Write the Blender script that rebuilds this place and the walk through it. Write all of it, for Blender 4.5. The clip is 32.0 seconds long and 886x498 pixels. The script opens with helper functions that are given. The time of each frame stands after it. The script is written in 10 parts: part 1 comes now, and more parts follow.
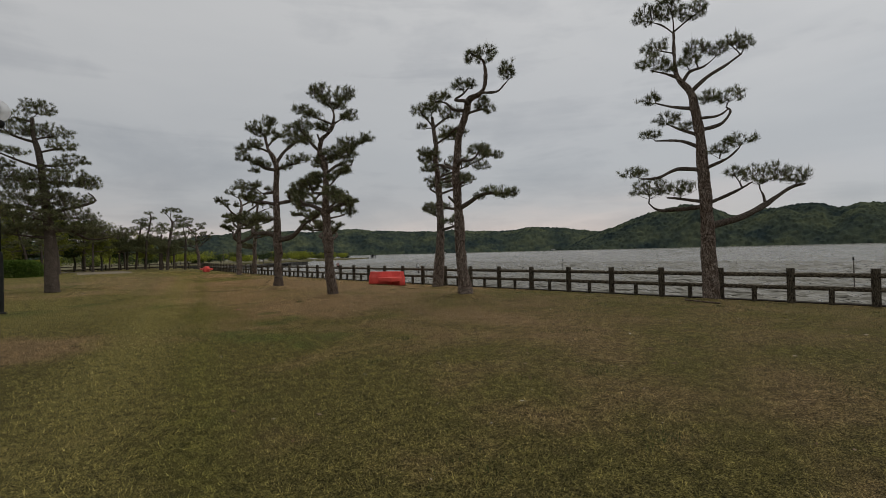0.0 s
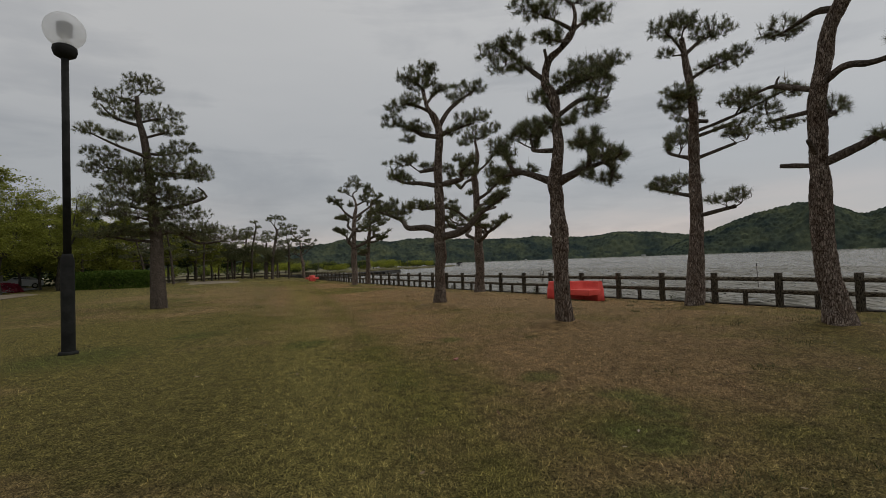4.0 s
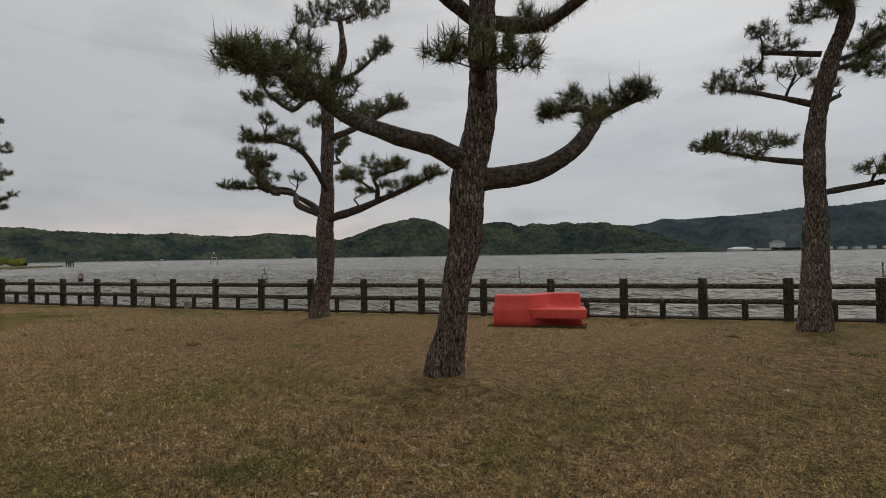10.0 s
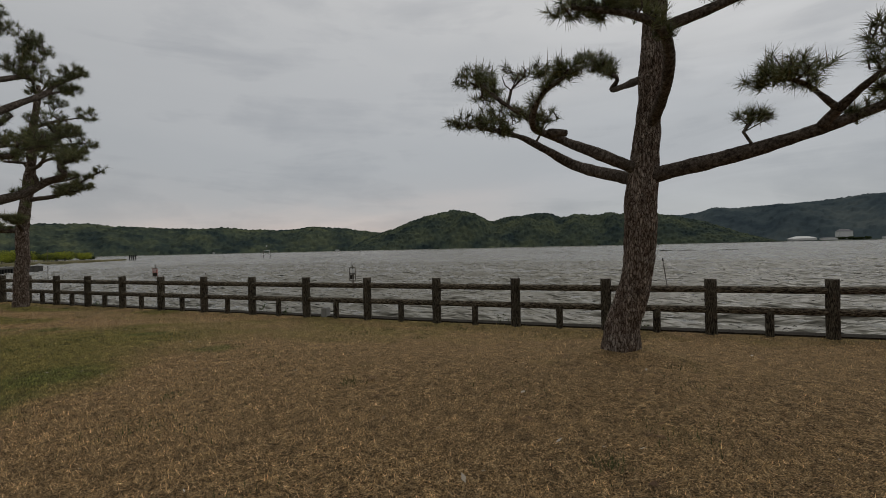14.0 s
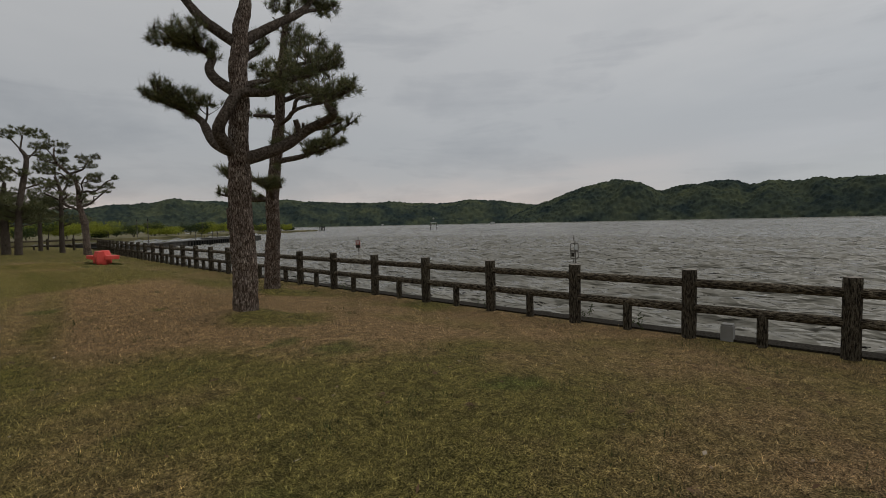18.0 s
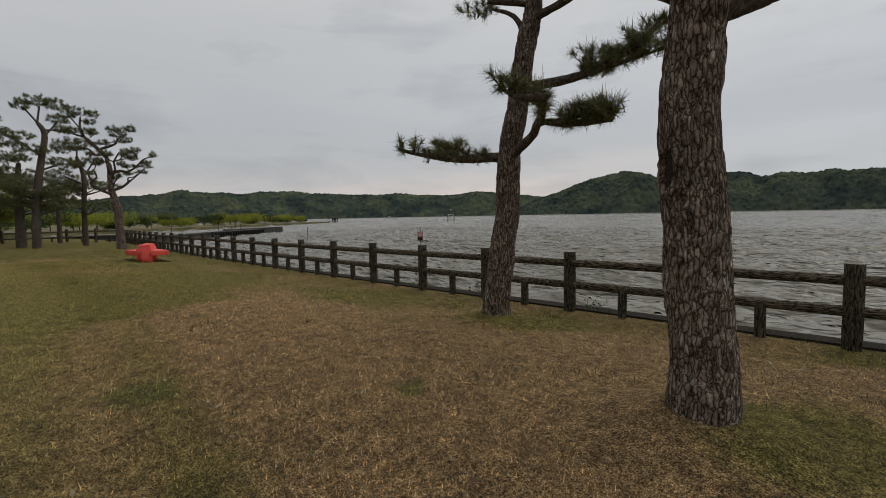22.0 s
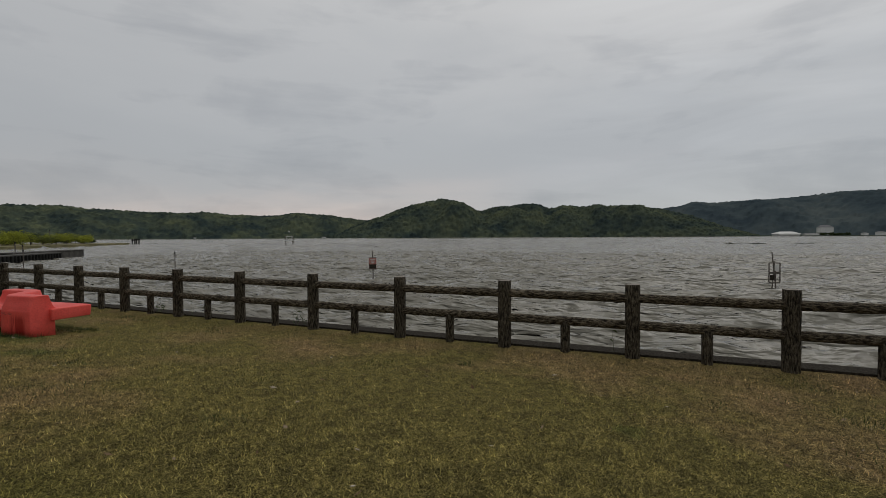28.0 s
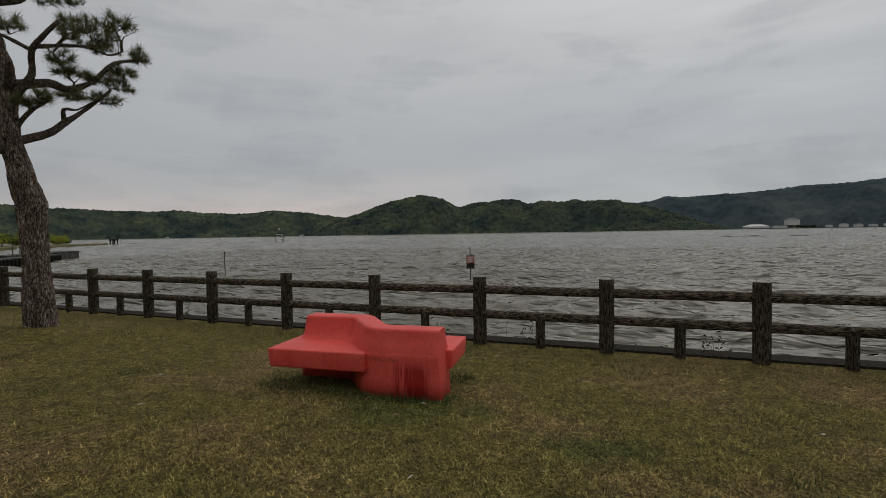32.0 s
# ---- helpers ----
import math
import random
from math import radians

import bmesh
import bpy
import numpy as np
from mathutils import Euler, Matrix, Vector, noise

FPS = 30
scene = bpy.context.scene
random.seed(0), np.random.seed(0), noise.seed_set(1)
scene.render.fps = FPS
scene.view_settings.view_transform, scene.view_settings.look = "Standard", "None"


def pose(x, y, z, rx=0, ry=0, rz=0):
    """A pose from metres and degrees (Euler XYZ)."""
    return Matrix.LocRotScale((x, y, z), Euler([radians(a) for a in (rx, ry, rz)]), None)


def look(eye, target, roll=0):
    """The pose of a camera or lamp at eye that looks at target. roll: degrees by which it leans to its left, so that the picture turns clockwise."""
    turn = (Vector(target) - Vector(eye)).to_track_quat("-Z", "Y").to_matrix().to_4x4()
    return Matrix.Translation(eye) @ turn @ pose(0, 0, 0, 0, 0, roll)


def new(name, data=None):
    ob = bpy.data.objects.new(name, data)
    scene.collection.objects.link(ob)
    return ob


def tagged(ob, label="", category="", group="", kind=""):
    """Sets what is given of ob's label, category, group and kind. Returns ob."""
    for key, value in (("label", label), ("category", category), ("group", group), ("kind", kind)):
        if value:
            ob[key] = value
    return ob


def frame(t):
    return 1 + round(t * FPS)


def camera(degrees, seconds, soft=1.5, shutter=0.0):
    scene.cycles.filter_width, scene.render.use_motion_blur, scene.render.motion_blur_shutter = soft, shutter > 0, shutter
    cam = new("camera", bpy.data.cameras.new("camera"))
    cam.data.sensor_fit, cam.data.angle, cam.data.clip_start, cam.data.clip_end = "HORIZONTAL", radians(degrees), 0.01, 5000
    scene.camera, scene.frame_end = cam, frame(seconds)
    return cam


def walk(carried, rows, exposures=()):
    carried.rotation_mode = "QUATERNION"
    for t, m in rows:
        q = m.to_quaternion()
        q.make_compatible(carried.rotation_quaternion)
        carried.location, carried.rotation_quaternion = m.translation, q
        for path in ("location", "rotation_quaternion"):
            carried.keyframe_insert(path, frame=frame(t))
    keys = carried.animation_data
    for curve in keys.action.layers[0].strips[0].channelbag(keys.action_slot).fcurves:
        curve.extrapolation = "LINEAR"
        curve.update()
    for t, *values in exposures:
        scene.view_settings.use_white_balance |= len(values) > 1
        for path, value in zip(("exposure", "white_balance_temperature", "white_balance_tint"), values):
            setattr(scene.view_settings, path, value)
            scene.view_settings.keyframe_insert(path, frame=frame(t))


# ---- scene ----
cam = camera(87.84, 32.0, soft=0.6)
PATH = [
    (0.0, pose(-15.212, -32.437, 1.716, 90.43, 1.42, -40.44)),
    (0.5, pose(-15.107, -31.457, 1.715, 90.67, 1.63, -38.80)),
    (1.0, pose(-15.107, -30.464, 1.730, 91.97, 1.89, -31.57)),
    (1.5, pose(-15.135, -29.473, 1.734, 92.58, 1.99, -28.14)),
    (2.0, pose(-15.125, -28.477, 1.729, 92.84, 2.02, -26.50)),
    (2.5, pose(-15.010, -27.470, 1.715, 93.07, 2.06, -24.62)),
    (3.0, pose(-14.923, -26.483, 1.696, 92.84, 2.10, -24.62)),
    (3.5, pose(-14.847, -25.517, 1.677, 92.32, 2.11, -26.58)),
    (4.0, pose(-14.768, -24.575, 1.660, 91.67, 2.07, -30.62)),
    (4.5, pose(-14.669, -23.657, 1.650, 91.05, 1.97, -36.83)),
    (5.0, pose(-14.535, -22.766, 1.651, 90.63, 1.77, -45.32)),
    (5.5, pose(-14.345, -21.855, 1.652, 90.09, 1.54, -53.12)),
    (6.0, pose(-14.225, -20.847, 1.652, 90.05, 1.33, -59.92)),
    (6.5, pose(-14.003, -19.981, 1.657, 89.98, 1.06, -64.72)),
    (7.0, pose(-13.753, -19.033, 1.652, 89.91, 0.90, -68.61)),
    (7.5, pose(-13.480, -18.130, 1.640, 89.72, 0.84, -71.77)),
    (8.0, pose(-13.268, -17.181, 1.648, 89.93, 0.83, -73.58)),
    (8.5, pose(-13.035, -16.300, 1.666, 89.96, 0.82, -74.43)),
    (9.0, pose(-12.836, -15.358, 1.683, 90.38, 0.86, -74.50)),
    (9.5, pose(-12.538, -14.485, 1.683, 90.44, 0.90, -73.44)),
    (10.0, pose(-12.237, -13.561, 1.679, 90.75, 0.93, -72.48)),
    (10.5, pose(-11.916, -12.714, 1.675, 90.76, 0.92, -72.35)),
    (11.0, pose(-11.597, -11.817, 1.673, 90.81, 0.89, -72.86)),
    (11.5, pose(-11.281, -11.077, 1.679, 90.57, 0.84, -73.14)),
    (12.0, pose(-10.985, -10.172, 1.664, 90.52, 0.85, -73.64)),
    (12.5, pose(-10.632, -9.371, 1.665, 90.54, 0.89, -74.14)),
    (13.0, pose(-10.264, -8.667, 1.686, 91.05, 1.02, -73.36)),
    (13.5, pose(-9.878, -8.143, 1.683, 91.03, 1.19, -70.90)),
    (14.0, pose(-9.495, -7.693, 1.683, 89.86, 1.27, -67.66)),
    (14.5, pose(-9.095, -7.285, 1.698, 88.72, 1.18, -62.79)),
    (15.0, pose(-8.868, -6.761, 1.710, 87.60, 1.02, -57.00)),
    (15.5, pose(-8.732, -6.024, 1.716, 86.90, 0.94, -53.04)),
    (16.0, pose(-8.513, -5.209, 1.732, 87.01, 0.97, -49.84)),
    (16.5, pose(-8.243, -4.344, 1.753, 87.49, 1.04, -47.61)),
    (17.0, pose(-7.956, -3.458, 1.771, 87.91, 1.14, -46.55)),
    (17.5, pose(-7.684, -2.579, 1.780, 87.83, 1.20, -46.85)),
    (18.0, pose(-7.460, -1.736, 1.768, 86.82, 1.19, -48.72)),
    (18.5, pose(-7.394, -0.868, 1.753, 85.74, 1.13, -47.92)),
    (19.0, pose(-7.304, 0.036, 1.744, 85.30, 1.10, -45.13)),
    (19.5, pose(-7.253, 0.953, 1.746, 85.37, 1.06, -42.41)),
    (20.0, pose(-7.224, 1.861, 1.750, 85.40, 1.08, -41.57)),
    (20.5, pose(-7.169, 2.669, 1.719, 85.02, 1.11, -41.60)),
    (21.0, pose(-7.129, 3.574, 1.701, 84.97, 1.13, -42.59)),
    (21.5, pose(-7.114, 4.445, 1.673, 85.16, 1.12, -44.46)),
    (22.0, pose(-7.085, 5.404, 1.658, 85.85, 1.08, -48.08)),
    (22.5, pose(-7.061, 6.251, 1.670, 86.67, 1.03, -51.87)),
    (23.0, pose(-7.026, 7.013, 1.702, 87.18, 0.97, -54.20)),
    (23.5, pose(-6.955, 7.917, 1.709, 87.46, 0.92, -55.66)),
    (24.0, pose(-6.809, 8.864, 1.710, 87.60, 0.84, -57.59)),
    (24.5, pose(-6.728, 9.819, 1.705, 87.43, 0.76, -58.81)),
    (25.0, pose(-6.696, 10.773, 1.696, 87.21, 0.74, -58.55)),
    (25.5, pose(-6.759, 11.705, 1.693, 87.31, 0.76, -59.64)),
    (26.0, pose(-6.766, 12.640, 1.692, 87.38, 0.73, -61.68)),
    (26.5, pose(-6.727, 13.583, 1.691, 87.49, 0.64, -64.21)),
    (27.0, pose(-6.653, 14.536, 1.689, 87.68, 0.53, -66.76)),
    (27.5, pose(-6.555, 15.506, 1.685, 87.99, 0.41, -68.87)),
    (28.0, pose(-6.443, 16.495, 1.678, 88.48, 0.29, -70.06)),
    (28.5, pose(-6.312, 17.390, 1.674, 88.94, 0.24, -71.47)),
    (29.0, pose(-6.221, 18.290, 1.679, 89.35, 0.27, -72.42)),
    (29.5, pose(-6.184, 19.182, 1.674, 89.50, 0.33, -73.35)),
    (30.0, pose(-6.118, 20.111, 1.672, 89.50, 0.38, -74.01)),
    (30.5, pose(-6.107, 20.982, 1.666, 89.16, 0.47, -74.02)),
    (31.0, pose(-6.073, 21.929, 1.661, 88.58, 0.66, -73.96)),
    (31.5, pose(-6.008, 22.805, 1.662, 88.14, 0.84, -73.71)),
    (32.0, pose(-5.902, 23.678, 1.679, 88.00, 0.93, -72.87)),
]
walk(cam, PATH, exposures=[(0.0, 0.02), (2.0, -0.07), (5.0, -0.08), (10.0, 0.08), (14.0, -0.1), (18.0, -0.12), (19.0, 0.0), (20.0, 0.05), (22.0, 0.15), (24.0, 0.06), (28.0, -0.08), (32.0, -0.12)])
# exposure 0.0

# ---- world, sun ----
world = bpy.data.worlds.new("overcast")
scene.world = world
world.use_nodes = True
wn, wl = world.node_tree.nodes, world.node_tree.links
wn.clear()


SUN_EL, SUN_AZ = 52.0, 112.0     # degrees; azimuth from +y towards +x
tc = wn.new("ShaderNodeTexCoord")
sep = wn.new("ShaderNodeSeparateXYZ")
wl.new(tc.outputs["Generated"], sep.inputs[0])


def wmath(op, a, b, c=None):
    n = wn.new("ShaderNodeMath"); n.operation = op
    for k, v in enumerate((a, b, c)):
        if v is None:
            continue
        if isinstance(v, (int, float)):
            n.inputs[k].default_value = v
        else:
            wl.new(v, n.inputs[k])
    return n.outputs[0]


def cloud_noise(scale, turn, detail, distortion):
    mp = wn.new("ShaderNodeMapping")
    mp.inputs["Rotation"].default_value = tuple(radians(q) for q in turn); mp.inputs["Scale"].default_value = scale
    wl.new(tc.outputs["Generated"], mp.inputs[0])
    n = wn.new("ShaderNodeTexNoise"); n.inputs["Scale"].default_value = 1.0
    n.inputs["Detail"].default_value, n.inputs["Roughness"].default_value, n.inputs["Distortion"].default_value = detail, 0.55, distortion
    wl.new(mp.outputs[0], n.inputs["Vector"])
    return n.outputs["Fac"]


def wramp(fac, stops):
    r = wn.new("ShaderNodeValToRGB")
    r.color_ramp.interpolation = "B_SPLINE"
    e = r.color_ramp.elements
    while len(e) < len(stops):
        e.new(0.5)
    for q, (p, c) in zip(e, stops):
        q.position, q.color = p, (*c, 1)
    wl.new(fac, r.inputs[0])
    return r.outputs[0]


up_z = wmath("MAXIMUM", sep.outputs["Z"], 0.0)
sheet = cloud_noise((1.5, 1.5, 6.0), (8, -5, 20), 5.0, 0.35)      # broad layers, drawn out along the horizon
streak = cloud_noise((2.4, 2.4, 15.0), (-14, 9, 70), 6.0, 0.5)     # thin slanting streaks
lumps = cloud_noise((3.2, 3.2, 6.5), (12, 10, 0), 6.0, 0.3)
height = wmath("MULTIPLY_ADD", wmath("SUBTRACT", sheet, 0.5), 0.55, up_z)
grey = wramp(height, [(0.0, (0.345, 0.350, 0.360)), (0.05, (0.330, 0.338, 0.350)), (0.12, (0.318, 0.330, 0.342)), (0.24, (0.360, 0.368, 0.375)), (0.42, (0.440, 0.440, 0.438)), (0.75, (0.470, 0.468, 0.462))])
low_band = wmath("MULTIPLY_ADD", wmath("SUBTRACT", sheet, 0.5), 0.22, up_z)
glow = wramp(low_band, [(0.0, (0.500, 0.430, 0.400)), (0.06, (0.462, 0.410, 0.388)), (0.12, (0.318, 0.330, 0.342)), (0.24, (0.345, 0.355, 0.365)), (0.42, (0.425, 0.428, 0.430)), (0.75, (0.470, 0.468, 0.462))])
# the cloud thins towards the north-east, where a warm band lies along the horizon
gap_dir = wn.new("ShaderNodeVectorMath"); gap_dir.operation = "DOT_PRODUCT"
gap_dir.inputs[1].default_value = (math.sin(radians(32)), math.cos(radians(32)), 0.0)
wl.new(tc.outputs["Generated"], gap_dir.inputs[0])
thin = wn.new("ShaderNodeMapRange"); thin.interpolation_type = "SMOOTHSTEP"
thin.inputs[1].default_value, thin.inputs[2].default_value = 0.62, 0.92
wl.new(gap_dir.outputs["Value"], thin.inputs[0])
lay = wn.new("ShaderNodeMix"); lay.data_type = "RGBA"
wl.new(thin.outputs[0], lay.inputs[0]); wl.new(grey, lay.inputs[6]); wl.new(glow, lay.inputs[7])
layer = lay.outputs[2]
tone = wmath("ADD", wmath("MULTIPLY", streak, 0.5), wmath("MULTIPLY", lumps, 0.5))
contrast = wramp(tone, [(0.36, (0.80, 0.81, 0.83)), (0.5, (1.0, 1.0, 1.0)), (0.66, (1.27, 1.25, 1.22))])
bright = wn.new("ShaderNodeVectorMath"); bright.operation = "DOT_PRODUCT"
bright.inputs[1].default_value = (math.sin(radians(SUN_AZ)), math.cos(radians(SUN_AZ)), 0.2)
wl.new(tc.outputs["Generated"], bright.inputs[0])
side = wmath("MULTIPLY_ADD", bright.outputs["Value"], 0.10, 1.0)
# broken, brighter streaks below the hidden sun
veil = wn.new("ShaderNodeVectorMath"); veil.operation = "DOT_PRODUCT"
veil.inputs[1].default_value = (math.sin(radians(106)) * 0.96, math.cos(radians(106)) * 0.96, 0.28)
wl.new(tc.outputs["Generated"], veil.inputs[0])
rift = wn.new("ShaderNodeMapRange"); rift.interpolation_type = "SMOOTHSTEP"
rift.inputs[1].default_value, rift.inputs[2].default_value = 0.86, 0.99
wl.new(veil.outputs["Value"], rift.inputs[0])
strands = wn.new("ShaderNodeMapRange"); strands.inputs[1].default_value, strands.inputs[2].default_value = 0.42, 0.68
wl.new(streak, strands.inputs[0])
side = wmath("ADD", side, wmath("MULTIPLY", wmath("MULTIPLY", rift.outputs[0], strands.outputs[0]), 0.11))
warm = wn.new("ShaderNodeMix"); warm.data_type = "RGBA"; warm.blend_type = "MULTIPLY"; warm.inputs[0].default_value = 1.0
wl.new(layer, warm.inputs[6]); wl.new(contrast, warm.inputs[7])
sky = wn.new("ShaderNodeTexSky"); sky.sky_type = "NISHITA"; sky.sun_disc = False
sky.sun_elevation, sky.sun_rotation = radians(SUN_EL), radians(SUN_AZ)
bg1 = wn.new("ShaderNodeBackground"); bg1.inputs[1].default_value = 0.006
bg2 = wn.new("ShaderNodeBackground"); bg2.inputs[1].default_value = 1.22
wl.new(sky.outputs[0], bg1.inputs[0]); wl.new(warm.outputs[2], bg2.inputs[0])
wl.new(wmath("MULTIPLY", side, 1.16), bg2.inputs[1])
addw = wn.new("ShaderNodeAddShader")
wl.new(bg1.outputs[0], addw.inputs[0]); wl.new(bg2.outputs[0], addw.inputs[1])
wo = wn.new("ShaderNodeOutputWorld"); wl.new(addw.outputs[0], wo.inputs[0])

sun = new("sun", bpy.data.lights.new("sun", "SUN"))
sun.data.energy, sun.data.angle, sun.data.color = 0.5, radians(40), (1.0, 0.97, 0.93)
_d = Vector((math.sin(radians(SUN_AZ)) * math.cos(radians(SUN_EL)), math.cos(radians(SUN_AZ)) * math.cos(radians(SUN_EL)), math.sin(radians(SUN_EL))))
sun.matrix_basis = look(_d * 50, (0, 0, 0))

# ---- materials ----


def material(name, base, rough=0.8, metal=0.0, spec=0.3):
    m = bpy.data.materials.new(name)
    m.use_nodes = True
    b = m.node_tree.nodes["Principled BSDF"]
    b.inputs["Base Color"].default_value = (*base, 1)
    b.inputs["Roughness"].default_value, b.inputs["Metallic"].default_value = rough, metal
    b.inputs["Specular IOR Level"].default_value = spec
    return m


def noise_mix(m, colours, scale, detail=6.0, lo=0.35, hi=0.65, stretch=(1, 1, 1), space="Object", source=None, bump=0.0, bump_dist=0.01):
    """Colours blended by a noise in metres; source: an earlier colour socket to blend into by the noise."""
    n, l = m.node_tree.nodes, m.node_tree.links
    b = n["Principled BSDF"]
    co = n.new("ShaderNodeTexCoord") if space == "Object" else n.new("ShaderNodeNewGeometry")
    mp = n.new("ShaderNodeMapping"); mp.inputs["Scale"].default_value = stretch
    l.new(co.outputs["Object" if space == "Object" else "Position"], mp.inputs[0])
    t = n.new("ShaderNodeTexNoise"); t.inputs["Scale"].default_value = scale; t.inputs["Detail"].default_value = detail
    t.inputs["Roughness"].default_value = 0.6
    l.new(mp.outputs[0], t.inputs["Vector"])
    r = n.new("ShaderNodeValToRGB")
    e = r.color_ramp.elements
    while len(e) < len(colours):
        e.new(0.5)
    for i, c in enumerate(colours):
        e[i].position = lo + (hi - lo) * i / max(1, len(colours) - 1)
        e[i].color = (*c, 1)
    l.new(t.outputs["Fac"], r.inputs[0])
    out = r.outputs[0]
    if source is not None:
        x = n.new("ShaderNodeMix"); x.data_type = "RGBA"; x.blend_type = "MULTIPLY"; x.inputs[0].default_value = 1.0
        l.new(source, x.inputs[6]); l.new(out, x.inputs[7])
        out = x.outputs[2]
    l.new(out, b.inputs["Base Color"])
    if bump:
        bp = n.new("ShaderNodeBump"); bp.inputs["Strength"].default_value = bump; bp.inputs["Distance"].default_value = bump_dist
        l.new(t.outputs["Fac"], bp.inputs["Height"])
        if b.inputs["Normal"].is_linked:
            l.new(b.inputs["Normal"].links[0].from_socket, bp.inputs["Normal"])
        l.new(bp.outputs[0], b.inputs["Normal"])
    return out


BEND = 0.00136


def fence_x(y):
    return BEND * y * y


def ground_z(x, y):
    d = max(0.0, fence_x(y) - x)
    s = min(1.0, d / 5.0)
    z = 0.26 * s * s * (3 - 2 * s)
    z += 0.05 * math.sin(x * 0.33 + 1.0) * math.sin(y * 0.21) * s
    # the soil is heaped round the bent pine's foot
    z += 0.24 * math.exp(-((x + 1.0) ** 2 + (y - 31.7) ** 2) / 1.7)
    return z


def position_socket(m):
    return m.node_tree.nodes.new("ShaderNodeNewGeometry").outputs["Position"]


def tex(m, scale, vec, detail=5.0, rough=0.6, kind="ShaderNodeTexNoise"):
    t = m.node_tree.nodes.new(kind)
    t.inputs["Scale"].default_value = scale
    if kind == "ShaderNodeTexNoise":
        t.inputs["Detail"].default_value, t.inputs["Roughness"].default_value = detail, rough
    m.node_tree.links.new(vec, t.inputs["Vector"])
    return t


def ramp_of(m, fac, stops):
    r = m.node_tree.nodes.new("ShaderNodeValToRGB")
    e = r.color_ramp.elements
    while len(e) < len(stops):
        e.new(0.5)
    for q, (p, c) in zip(e, stops):
        q.position, q.color = p, (*c, 1)
    m.node_tree.links.new(fac, r.inputs[0])
    return r.outputs[0]


def mixed(m, fac, a, b, blend="MIX"):
    x = m.node_tree.nodes.new("ShaderNodeMix")
    x.data_type, x.blend_type = "RGBA", blend
    for s, i in ((fac, 0), (a, 6), (b, 7)):
        if isinstance(s, (int, float)):
            x.inputs[i].default_value = s
        elif isinstance(s, tuple):
            x.inputs[i].default_value = (*s, 1)
        else:
            m.node_tree.links.new(s, x.inputs[i])
    return x.outputs[2]


def math_node(m, op, a, b=None, c=None, clamp=False):
    x = m.node_tree.nodes.new("ShaderNodeMath")
    x.operation, x.use_clamp = op, clamp
    for i, s in enumerate((a, b, c)):
        if s is None:
            continue
        if isinstance(s, (int, float)):
            x.inputs[i].default_value = s
        else:
            m.node_tree.links.new(s, x.inputs[i])
    return x.outputs[0]


def scaled(m, vec, s):
    n = m.node_tree.nodes.new("ShaderNodeMapping")
    n.inputs["Scale"].default_value = s
    m.node_tree.links.new(vec, n.inputs[0])
    return n.outputs[0]


def bump_on(m, height, strength, dist, chain=True):
    b = m.node_tree.nodes["Principled BSDF"]
    n = m.node_tree.nodes.new("ShaderNodeBump")
    n.inputs["Strength"].default_value, n.inputs["Distance"].default_value = strength, dist
    m.node_tree.links.new(height, n.inputs["Height"])
    if chain and b.inputs["Normal"].is_linked:
        m.node_tree.links.new(b.inputs["Normal"].links[0].from_socket, n.inputs["Normal"])
    m.node_tree.links.new(n.outputs[0], b.inputs["Normal"])


def colour(m, sock):
    m.node_tree.links.new(sock, m.node_tree.nodes["Principled BSDF"].inputs["Base Color"])


def object_co(m):
    return m.node_tree.nodes.new("ShaderNodeTexCoord").outputs["Object"]


